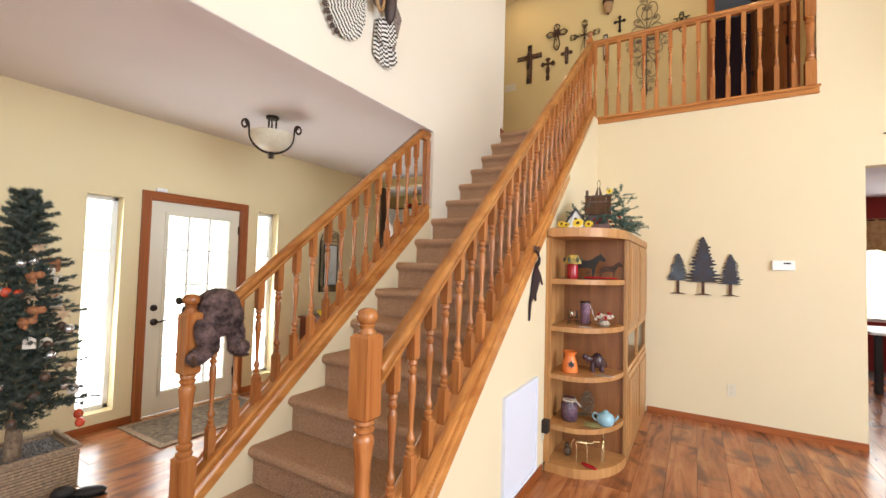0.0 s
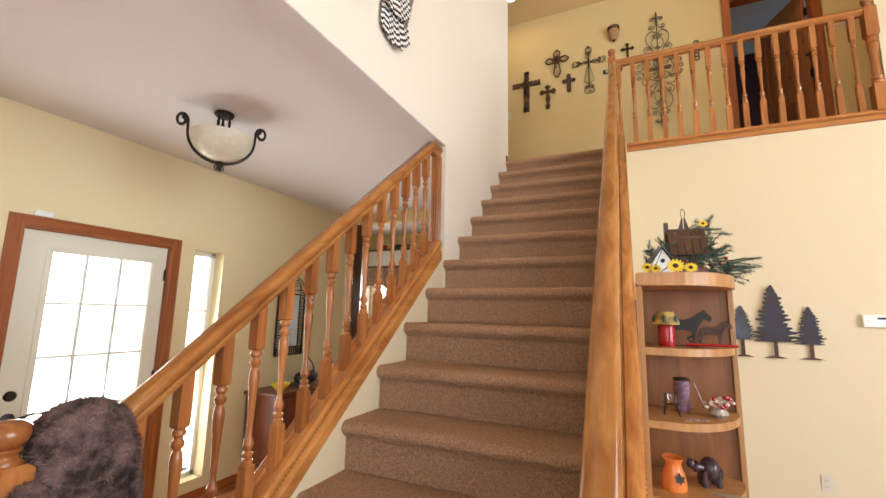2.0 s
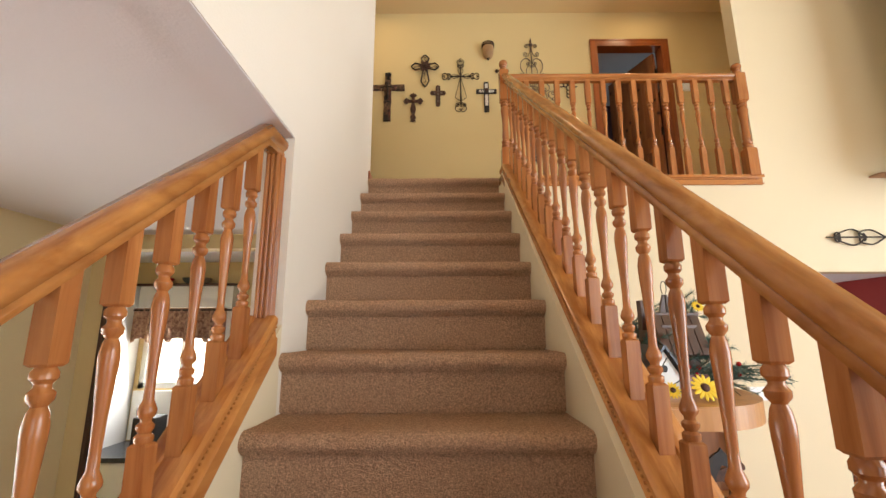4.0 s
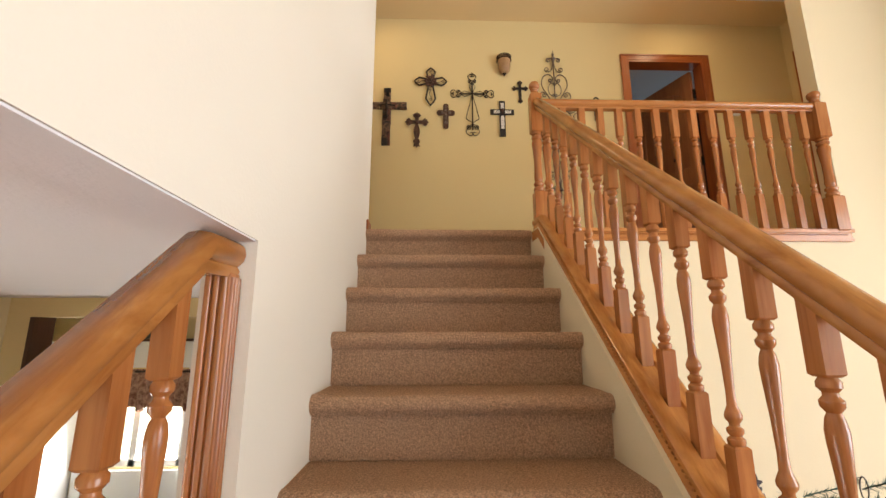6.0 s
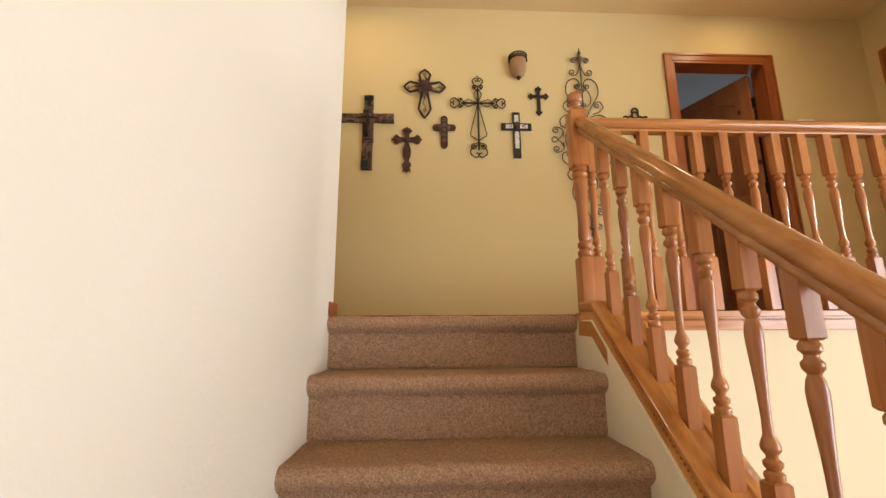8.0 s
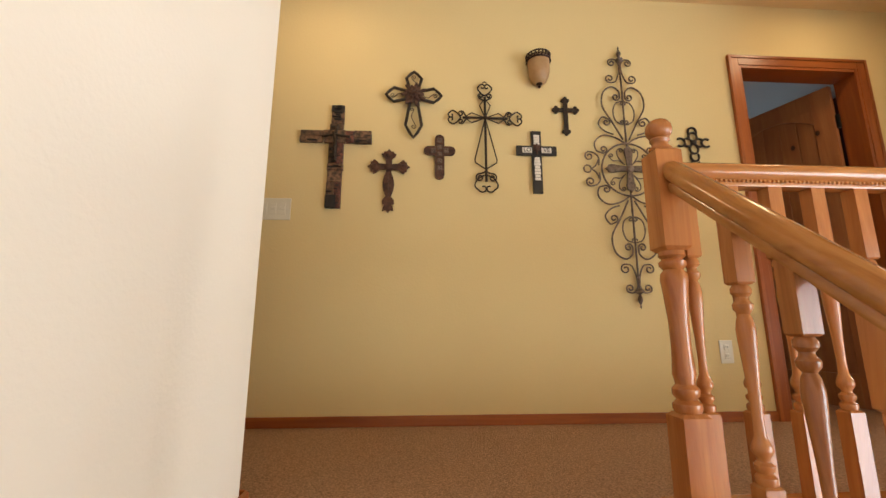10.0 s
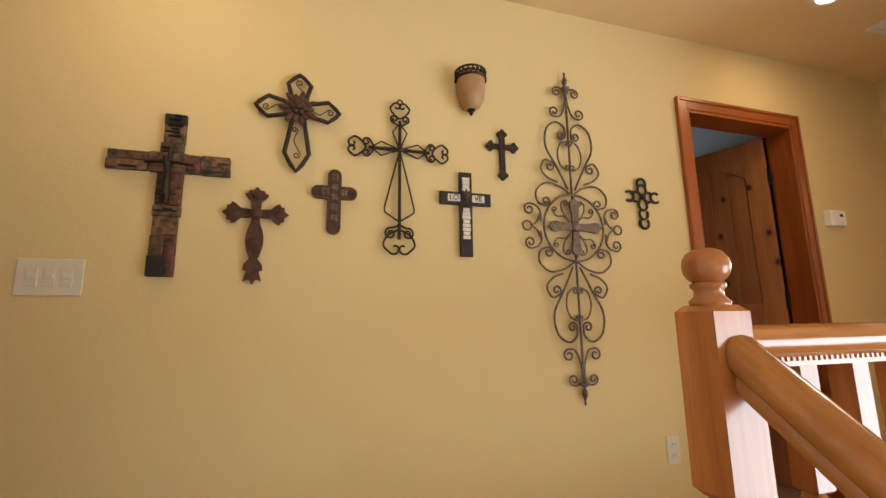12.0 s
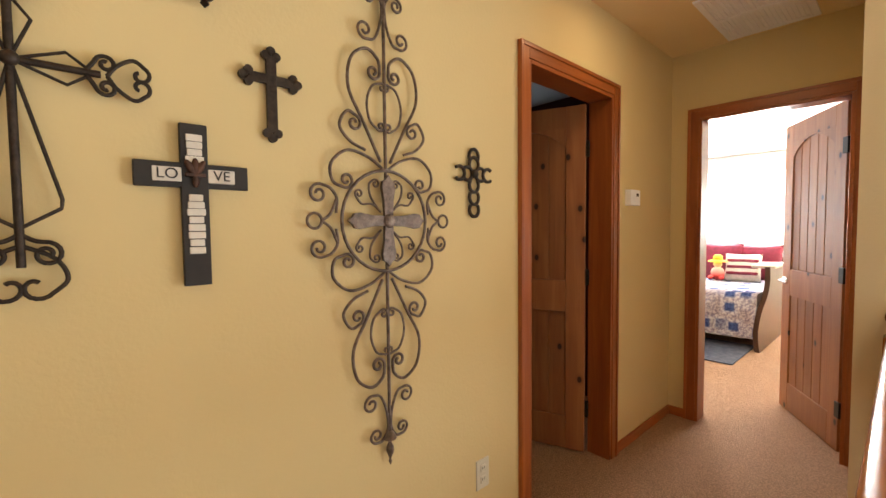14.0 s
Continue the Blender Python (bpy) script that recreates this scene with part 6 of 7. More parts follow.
part("glass_body", lathe(bmesh.new(), [(0.030, 0), (0.038, 0.02), (0.032, 0.05), (0.036, 0.10), (0.038, 0.14), (0.030, 0.16)], 18), M_PURPLE, i3, smooth=0.9)
part("lantern_rim", lathe(bmesh.new(), [(0.040, 0.158), (0.040, 0.168), (0.03, 0.172)], 18), M_IRON, i3)
i4 = item("flower_posy", 1.55, 4.48, SZ[3], "dried red and cream flower posy on a metal dish", "dried flowers")
bm = bmesh.new()
random.seed(21)
for k in range(26):
    a, r = random.uniform(0, 6.28), random.uniform(0.01, 0.07)
    ball(bm, (r * math.cos(a), r * math.sin(a), random.uniform(0.04, 0.09)), 0.012, 0.012, 0.009, 6, 4)
part("petals", bm, M_CLOTHW, i4)
bm = bmesh.new()
for k in range(14):
    a, r = random.uniform(0, 6.28), random.uniform(0.01, 0.08)
    ball(bm, (r * math.cos(a), r * math.sin(a), random.uniform(0.05, 0.10)), 0.012, 0.012, 0.010, 6, 4)
part("red_petals", bm, M_REDGL, i4)
bm = bmesh.new()
tube(bm, [(-0.06, 0, 0.05), (-0.10, -0.01, 0.16)], 0.002, 4)
lathe(bm, [(0.03, 0), (0.045, 0.02), (0.03, 0.045), (0.001, 0.04)], 12)
part("dish", bm, M_SILVER, i4, smooth=0.9)
i5 = item("metal_leaf", 1.44, 4.36, SZ[3], "flat pierced silver leaf lying on the shelf", "ornament")
bm = plate(bmesh.new(), [(-0.05, 0), (-0.03, 0.02), (-0.015, 0.012), (0, 0.03), (0.012, 0.012), (0.04, 0.02), (0.055, 0.0), (0.03, -0.015), (0.0, -0.02), (-0.03, -0.015)], 0, 0.004)
bm.transform(Matrix.Rotation(radians(90), 4, "X"))
bm.transform(Matrix.Translation((0, 0, 0.0)))
part("leaf", bm, M_SILVER, i5)
# third shelf
i6 = item("oil_burner", 1.33, 4.40, SZ[2], "orange glazed clay oil burner with a leaf-shaped opening", "oil burner")
part("pot", lathe(bmesh.new(), [(0.055, 0), (0.058, 0.02), (0.050, 0.07), (0.036, 0.11), (0.036, 0.125), (0.052, 0.150), (0.046, 0.150), (0.03, 0.13), (0.001, 0.125)], 24), M_ORANGE, i6, smooth=1.0)
bm = bmesh.new()
o = [(0, -0.025), (0.006, -0.01), (0.022, -0.012), (0.016, 0.002), (0.026, 0.014), (0.010, 0.014), (0, 0.032), (-0.010, 0.014), (-0.026, 0.014), (-0.016, 0.002), (-0.022, -0.012), (-0.006, -0.01)]
plate(bm, o, -0.006, 0.0)
part("leaf_opening", bm, M_BLACKW, i6, at=pose(0.022, -0.051, 0.06, -12, 0, 22))
b1 = quadruped("bear_figure", pose(1.50, 4.53, SZ[2], 0, 0, -160), speckle("dark glazed ceramic", (0.09, 0.05, 0.07), (0.03, 0.02, 0.02), 30, 0.15), 0.17, 0.26, 0.25, "dark glazed bear figure standing on the shelf", "figurine", leg=0.35, thick=2.6)
i7 = item("metal_leaf", 1.56, 4.42, SZ[2], "flat grey-green metal leaf lying on the shelf", "ornament")
bm = plate(bmesh.new(), [(-0.07, 0), (-0.03, 0.02), (0, 0.035), (0.04, 0.03), (0.08, 0.0), (0.04, -0.02), (-0.02, -0.018)], 0, 0.004)
bm.transform(Matrix.Rotation(radians(90), 4, "X"))
part("leaf", bm, M_SILVER, i7)
# fourth shelf
i8 = item("potpourri_jar", 1.325, 4.42, SZ[1], "glass jar of purple potpourri tied with a cream ribbon", "jar")
part("contents", lathe(bmesh.new(), [(0.045, 0.006), (0.055, 0.02), (0.055, 0.10), (0.045, 0.125), (0.001, 0.13)], 20), M_PURPLE, i8, smooth=1.0)
g = part("glass_jar", lathe(bmesh.new(), [(0.052, 0), (0.060, 0.02), (0.060, 0.12), (0.042, 0.145), (0.046, 0.17), (0.040, 0.172)], 22), M_GLASS, i8, smooth=1.0)
part("ribbon", tube(bmesh.new(), [(0.046 * math.cos(radians(t)), 0.046 * math.sin(radians(t)), 0.148) for t in range(0, 361, 24)] + [(0.09, -0.03, 0.12)], 0.006, 6), M_CLOTHW, i8, smooth=1.0)
i9 = item("pine_cones", 1.42, 4.58, SZ[1], "dark pine cone with fir sprigs on the shelf", "pine cone")
bm = bmesh.new()
for k in range(70):
    u = k / 70
    a = k * 2.4
    r = 0.045 * math.sin(math.pi * (0.12 + 0.85 * u)) ** 0.7
    m2 = Matrix.Translation((r * math.cos(a), r * math.sin(a), 0.03 + 0.15 * u)) @ Matrix.Rotation(a, 4, "Z") @ Matrix.Rotation(radians(-35), 4, "Y") @ Matrix.Diagonal((0.016, 0.011, 0.004, 1))
    bmesh.ops.create_icosphere(bm, subdivisions=1, radius=1, matrix=m2)
part("cone", bm, M_BARK, i9)


def needles(bm, path, length, count, spread=0.9, width=0.0016, rnd=random):
    """Thin needle blades set round a twig path."""
    n = len(path) - 1
    for k in range(count):
        u = rnd.uniform(0, n - 1e-6)
        i = int(u)
        p = path[i].lerp(path[i + 1], u - i)
        d = (path[i + 1] - path[i]).normalized()
        v = Vector((rnd.gauss(0, 1), rnd.gauss(0, 1), rnd.gauss(0, 1)))
        v = (v - d * v.dot(d)).normalized() * spread + d * 0.6
        v = v.normalized() * length * rnd.uniform(0.7, 1.2)
        s = v.cross(d).normalized() * width
        q = [bm.verts.new(p + s), bm.verts.new(p - s), bm.verts.new(p + v)]
        bm.faces.new(q)


def sprig(bm, p, d, length, needle, count, rnd):
    pts = [Vector(p) + Vector(d).normalized() * length * i / 4 + Vector((0, 0, -0.02 * length / 0.3 * (i / 4) ** 2)) for i in range(5)]
    tube(bm, pts, 0.002, 4)
    needles(bm, pts, needle, count, rnd=rnd)
    return pts


rnd = random.Random(5)
bm = bmesh.new()
for k in range(9):
    a = rnd.uniform(-3.1, 0.4)
    sprig(bm, (0.05, -0.03, 0.02), (math.cos(a), math.sin(a) * 0.6, rnd.uniform(0.0, 0.35)), 0.11, 0.018, 60, rnd)
part("fir_sprig", bm, M_GREEN, i9)
i10 = item("maple_leaf", 1.50, 4.36, SZ[1], "large olive maple leaf lying on the shelf", "leaf")
o = []
for k in range(20):
    a = 2 * math.pi * k / 20
    r = (0.085, 0.045, 0.06, 0.04)[k % 4]
    o.append((r * math.cos(a), r * math.sin(a)))
bm = plate(bmesh.new(), o, 0.004, 0.006)
bm.transform(Matrix.Rotation(radians(90), 4, "X"))
part("leaf", bm, speckle("olive leaf", (0.36, 0.32, 0.13), (0.20, 0.18, 0.07), 20, 0.6), i10, at=(0, 0, 0.012))
i11 = item("blue_teapot", 1.575, 4.46, SZ[1], "small pale blue glazed teapot", "teapot")
part("pot", lathe(bmesh.new(), [(0.040, 0), (0.056, 0.02), (0.060, 0.05), (0.048, 0.08), (0.02, 0.092), (0.022, 0.098), (0.010, 0.106), (0.001, 0.108)], 24), M_TEAL, i11, smooth=1.0)
part("handle", tube(bmesh.new(), [(-0.045, -0.01, 0.07), (-0.075, -0.02, 0.085), (-0.088, -0.02, 0.06), (-0.075, -0.02, 0.035), (-0.055, -0.01, 0.03)], 0.006, 7), M_TEAL, i11, smooth=1.0)
part("spout", tube(bmesh.new(), [(0.05, 0, 0.04), (0.075, 0, 0.06), (0.085, 0, 0.085)], 0.008, 7), M_TEAL, i11, smooth=1.0)
# bottom shelf
quadruped("deer_figure", pose(1.42, 4.40, SZ[0], 0, 0, 10), M_GOLDM, 0.20, 0.24, 0.22, "polished metal grazing deer figure", "figurine", leg=0.55, thick=0.75)
quadruped("deer_figure", pose(1.55, 4.50, SZ[0], 0, 0, 100), M_GOLDM, 0.20, 0.16, 0.50, "polished metal standing deer figure", "figurine", leg=0.55, thick=0.7)
b3 = item("stone_bird", 1.31, 4.44, SZ[0], "small grey stone bird figure", "figurine")
part("figure", ball(ball(bmesh.new(), (0, 0, 0.035), 0.03, 0.03, 0.035), (0, -0.01, 0.08), 0.018), M_PEWTER, b3, smooth=1.2)
b4 = item("red_leaf_dish", 1.49, 4.33, SZ[0], "dark red leaf-shaped dish", "dish")
part("dish", ball(bmesh.new(), (0, 0, 0.010), 0.065, 0.022, 0.010), M_REDGL, b4, at=pose(0, 0, 0, 0, 0, -25))

# on top of the cabinet
TZ = 1.7505
bh = item("birdhouse", 1.33, 4.52, TZ, "small white and pale blue birdhouse", "birdhouse", 12)
bm = plate(bmesh.new(), [(-0.055, 0), (0.055, 0), (0.055, 0.07), (0, 0.15), (-0.055, 0.07)], -0.05, 0.05)
part("house_body", bm, M_WHITE, bh)
for s in (-1, 1):
    bm = box(bmesh.new(), -0.004, -0.065, 0, 0.004, 0.065, 0.125)
    part("roof_panel", bm, M_STEELL, bh, at=pose(0.0, 0, 0.163, 0, 180 - s * 36, 0))
part("entry_hole", lathe(bmesh.new(), [(0.012, -0.053), (0.012, -0.050)], 14, (0, 0, 0.085), "y"), M_BLACKW, bh)
bh2 = item("wooden_birdhouse", 1.47, 4.66, TZ, "brown wooden birdhouse with a slatted sloping roof and wire loop", "birdhouse", 8)
part("house_body", box(bmesh.new(), -0.085, -0.07, 0.05, 0.085, 0.10, 0.22, 0.003), M_DARKW, bh2)
for k in range(5):
    part("roof_slat", box(bmesh.new(), -0.112 + k * 0.045, -0.006, 0, -0.070 + k * 0.045, 0.006, 0.150, 0.002), M_DARKW, bh2, at=pose(0, -0.105, 0.115, -24, 0, 0))
part("roof_ridge", box(bmesh.new(), -0.118, -0.050, 0.248, 0.118, -0.030, 0.262, 0.002), M_DARKW, bh2)
for sx in (-1, 1):
    bm = plate(bmesh.new(), [(-0.058, 0.20), (-0.004, 0.20), (-0.004, 0.33), (-0.010, 0.33)], 0.0, 0.012)
    bm.transform(Matrix.Diagonal((sx, 1, 1, 1)))
    part("gable_board", bm, M_DARKW, bh2)
part("gable_hole", lathe(bmesh.new(), [(0.014, -0.004), (0.014, -0.001)], 14, (0, 0, 0.245), "y"), M_BLACKW, bh2)
part("chimney", box(bmesh.new(), -0.115, 0.02, 0.20, -0.090, 0.05, 0.31, 0.002), M_DARKW, bh2)
part("wire_loop", tube(bmesh.new(), [(0.014 * math.cos(radians(t)), 0.006, 0.355 + 0.025 * math.sin(radians(t))) for t in range(-60, 241, 25)], 0.002, 5), M_IRON, bh2)
bh2.scale = (0.86, 0.9, 1.08)
part("base_board", box(bmesh.new(), -0.10, -0.09, 0.0, 0.10, 0.11, 0.05, 0.003), M_CHERRY, bh2)
rnd = random.Random(11)
gl = item("fir_garland", 1.50, 4.62, TZ, "blue-green artificial fir garland with red berries spilling over the cabinet", "garland")
bm = bmesh.new()
for k in range(150):
    u = rnd.random()
    p = Vector((-0.22 + 0.36 * u + rnd.uniform(-0.03, 0.03), rnd.uniform(-0.04, 0.30), rnd.uniform(0.02, 0.16)))
    a = rnd.uniform(-2.6, 0.7)
    d = Vector((math.cos(a), math.sin(a), rnd.uniform(-0.05, 0.8)))
    if p.y > 0.12:
        p.z += 0.30 * rnd.random() * (p.x + 0.3) / 0.4
    sprig(bm, p, d, rnd.uniform(0.07, 0.13), 0.026, 70, rnd)
for k in range(22):
    p = Vector((0.12 + rnd.uniform(-0.05, 0.05), rnd.uniform(-0.10, 0.25), rnd.uniform(0.02, 0.09)))
    sprig(bm, p, (1, rnd.uniform(-0.9, 0.4), rnd.uniform(-0.35, 0.25)), rnd.uniform(0.12, 0.19), 0.026, 90, rnd)
part("needles", bm, M_GREENB, gl)
bm = bmesh.new()
for k in range(16):
    ball(bm, (rnd.uniform(-0.05, 0.22), rnd.uniform(-0.12, 0.1), rnd.uniform(0.05, 0.10)), 0.009, None, None, 8, 6)
part("berry_cluster", bm, M_REDGL, gl, smooth=1.2)["kind"] = "stuff"
sf = item("sunflowers", 1.36, 4.36, TZ, "bunch of small yellow artificial sunflowers", "artificial flowers")
for x, y, z, r in ((-0.10, 0.02, 0.035, 0.028), (-0.06, 0.0, 0.025, 0.025), (0.03, -0.02, 0.035, 0.040), (0.10, 0.01, 0.028, 0.030), (0.20, 0.25, 0.30, 0.022)):
    bm = bmesh.new()
    for k in range(14):
        a = 2 * math.pi * k / 14
        m2 = Matrix.Translation((r * 0.7 * math.cos(a), -0.01, r * 0.7 * math.sin(a))) @ Matrix.Rotation(-a, 4, "Y") @ Matrix.Diagonal((r * 0.45, 0.003, r * 0.17, 1))
        bmesh.ops.create_icosphere(bm, subdivisions=1, radius=1, matrix=m2)
    f = part("flower", bm, M_YELLOW, sf, at=pose(x, y, z, -30, 0, 0))
    part("flower_centre", ball(bmesh.new(), (0, -0.012, 0), r * 0.35, 0.006, r * 0.35, 10, 6), M_RUST, f)
bm = bmesh.new()
for k in range(10):
    tube(bm, [(rnd.uniform(-0.1, 0.25), rnd.uniform(0.0, 0.3), 0.0), (rnd.uniform(-0.1, 0.25), rnd.uniform(0.0, 0.3), rnd.uniform(0.05, 0.28))], 0.002, 4)
part("stems", bm, M_GREEN, sf)


# ---- bear on the newel ----
def plush(name, blobs, tufts, seed, length=0.012):
    """Lumpy plush body from ellipsoids (centre, radii, turn), covered in short tufts."""
    rnd = random.Random(seed)
    body, fur = bmesh.new(), bmesh.new()
    for c_, r_, rot in blobs:
        m2 = Matrix.Translation(c_) @ Euler([radians(v) for v in rot]).to_matrix().to_4x4() @ Matrix.Diagonal((*r_, 1))
        bmesh.ops.create_icosphere(body, subdivisions=3, radius=1, matrix=m2)
        for k in range(int(tufts * (r_[0] * r_[1] + r_[1] * r_[2] + r_[0] * r_[2]) * 100)):
            v = Vector((rnd.gauss(0, 1), rnd.gauss(0, 1), rnd.gauss(0, 1))).normalized()
            p = m2 @ v
            nrm = (p - Vector(c_)).normalized()
            s = nrm.cross(Vector((rnd.gauss(0, 1), rnd.gauss(0, 1), rnd.gauss(0, 1)))).normalized()
            tip = p + nrm * length * rnd.uniform(0.5, 1.1) + s * length * 0.9
            t2 = nrm.cross(s) * 0.0011
            fur.faces.new([fur.verts.new(p + t2), fur.verts.new(p - t2), fur.verts.new(tip)])
    for v in body.verts:
        v.co += 0.004 * noise.noise_vector(v.co * 30)
    return body, fur


bear = base("plush_bear", (-0.05, 2.47, 1.165), "dark brown plush bear draped over the stair newel and rail", "soft toy")
bear.scale = (0.96, 0.98, 0.98)
BEAR = {
    "body": [((0.01, 0.045, 0.045), (0.115, 0.105, 0.095), (0, 0, 0)), ((0.055, 0.05, -0.01), (0.085, 0.105, 0.10), (0, 0, 0)), ((-0.07, 0.03, 0.03), (0.06, 0.06, 0.05), (0, 0, 0))],
    "hind_leg": [((0.085, -0.050, -0.10), (0.048, 0.052, 0.095), (22, -8, 0)), ((0.100, -0.090, -0.185), (0.062, 0.066, 0.040), (28, 0, -20))],
    "front_leg": [((0.070, 0.118, -0.115), (0.044, 0.046, 0.085), (-8, -6, 0)), ((0.090, 0.125, -0.178), (0.058, 0.052, 0.040), (8, 0, 10))],
    "far_leg": [((-0.095, 0.10, -0.04), (0.04, 0.04, 0.09), (-10, 0, 0)), ((-0.115, 0.11, -0.12), (0.045, 0.04, 0.035), (0, 0, 0))],
}
for i, (nm, bl) in enumerate(BEAR.items()):
    bo, fu = plush("bear", bl, 1500, 7 + i, 0.009)
    limb = part(nm, bo, M_FUR, bear, smooth=3.2)
    part("fur", fu, M_FURT, limb)
for c_, r_ in (((0.125, -0.135, -0.205), (0.030, 0.012, 0.030)), ((0.112, 0.128, -0.215), (0.044, 0.040, 0.010))):
    part("paw_pad", ball(bmesh.new(), c_, *r_), M_RUST, bear, smooth=1.2)
for y, x in ((-0.125, -0.085), (-0.125, -0.02)):
    bm = lathe(bmesh.new(), [(0.004, 0), (0.018, 0.006), (0.021, 0.018), (0.015, 0.030), (0.001, 0.034)], 16, (x, y, 0.075 if x < -0.05 else 0.035), "y")
    tube(bm, [(x, y + 0.03, 0.075 if x < -0.05 else 0.035), (x + 0.02, y + 0.09, 0.07)], 0.014, 8)
    part("paw", bm, M_BLACKW, bear, smooth=0.9)


# ---- mounted bird ----
def stripes():
    m, nt, b = material("barred feathers", (0.6, 0.55, 0.48), 0.7)
    w = nt.nodes.new("ShaderNodeTexWave")
    w.wave_type, w.bands_direction = "BANDS", "Z"
    w.inputs["Scale"].default_value, w.inputs["Distortion"].default_value, w.inputs["Detail"].default_value = 9.5, 1.2, 1
    nt.links.new(coords(nt, (1, 1, 1), shift_random=True), w.inputs["Vector"])
    nt.links.new(ramp(nt, w.outputs["Fac"], ((0.46, (0.018, 0.014, 0.012)), (0.54, (0.80, 0.78, 0.75)))), b.inputs["Base Color"])
    return m


M_FEATH = stripes()
M_TIP = speckle("dark brown feathers", (0.075, 0.045, 0.040), (0.035, 0.022, 0.022), 40, 0.55)
M_SCAP = speckle("grey-brown feathers", (0.30, 0.24, 0.22), (0.12, 0.09, 0.08), 60, 0.7)
M_TAN = speckle("tan scaled leg skin", (0.42, 0.26, 0.12), (0.28, 0.16, 0.07), 70, 0.4)
bird = base("mounted_bird", pose(0.0, 3.60, 3.40, 0, 0, 90), "mounted gamebird with spread barred wings on the wall", "taxidermy")


def feather(length, w, mat, ang, ox, oz, dy, name="feather"):
    o = [(-w * 0.25, 0), (-w * 0.9, -length * 0.45), (-w, -length * 0.78), (-w * 0.72, -length * 0.93), (-w * 0.3, -length * 0.99), (w * 0.3, -length * 0.99), (w * 0.72, -length * 0.93), (w, -length * 0.78), (w * 0.9, -length * 0.45), (w * 0.25, 0)]
    bm = plate(bmesh.new(), o, -0.002, 0.001)
    f = part(name, bm, mat, bird, at=pose(ox, -dy, oz, 0, ang, 0))
    return f


# spread wing with dark-tipped flight feathers
for k in range(17):
    u = k / 16
    ang = 6 + 88 * u
    ln = 0.17 + 0.30 * min(1.0, u / 0.40) ** 0.6 - 0.03 * max(0.0, u - 0.6)
    w = 0.024 if u < 0.35 else 0.021
    f = feather(ln, w, M_FEATH, ang, -0.112, -0.045 + 0.03 * u, 0.022 + 0.0016 * k)
    if u > 0.36:
        o = [(-w * 0.95, 0.0), (-w * 0.75, -0.022), (0, -0.036), (w * 0.75, -0.022), (w * 0.95, 0.0), (0, 0.010)]
        part("feather_tip", plate(bmesh.new(), [(x, z - ln + 0.030) for x, z in o], -0.0035, 0.0025), M_TIP, f)
    shaft = tube(bmesh.new(), [(0, -0.003, -0.01), (0, -0.003, -ln * 0.93)], 0.0014, 4)
    part("shaft", shaft, M_CLOTHW, f)
# drooping wing and tail
for k in range(14):
    u = k / 13
    feather(0.30 + 0.07 * math.sin(u * 2.9) + 0.012 * (k % 2), 0.014, M_FEATH, 3 - 25 * u, 0.022 + 0.120 * u, -0.055 + 0.030 * u, 0.022 + 0.0020 * k)
for k in range(11):
    u = k / 10
    feather(0.17 + 0.05 * math.sin(u * 2.9) + 0.012 * (k % 2), 0.013, M_FEATH, 2 - 24 * u, 0.025 + 0.125 * u, -0.06 + 0.06 * u, 0.056 + 0.0016 * k, "covert")
for k in range(12):
    u = k / 11
    feather(0.13, 0.015, M_SCAP, -24 - 14 * u, 0.165 + 0.035 * u, -0.13 + 0.26 * u, 0.050 + 0.0014 * k, "scapular_feather")
body = bmesh.new()
lathe(body, [(0.004, -0.11), (0.026, -0.085), (0.040, -0.04), (0.048, 0.02), (0.052, 0.10), (0.050, 0.20), (0.040, 0.28), (0.020, 0.33), (0.002, 0.34)], 20, (0.105, -0.09, 0.02))
part("body", body, M_TIP, bird, smooth=1.2)
bm = tube(bmesh.new(), [(-0.088, -0.10, 0.12), (-0.080, -0.105, 0.02), (-0.062, -0.108, -0.035), (-0.036, -0.108, -0.060), (-0.008, -0.108, -0.040), (0.004, -0.105, 0.02), (0.006, -0.10, 0.12)], 0.014, 10)
part("legs", bm, M_TAN, bird, smooth=1.2)
part("breast", ball(bmesh.new(), (-0.035, -0.085, 0.10), 0.045, 0.05, 0.13), M_TIP, bird, smooth=1.2)
part("head", ball(tube(bmesh.new(), [(0.06, -0.10, 0.32), (0.06, -0.13, 0.40), (0.04, -0.15, 0.46)], 0.03, 10), (0.03, -0.16, 0.48), 0.035, 0.045, 0.035), M_SLATE, bird, smooth=1.2)


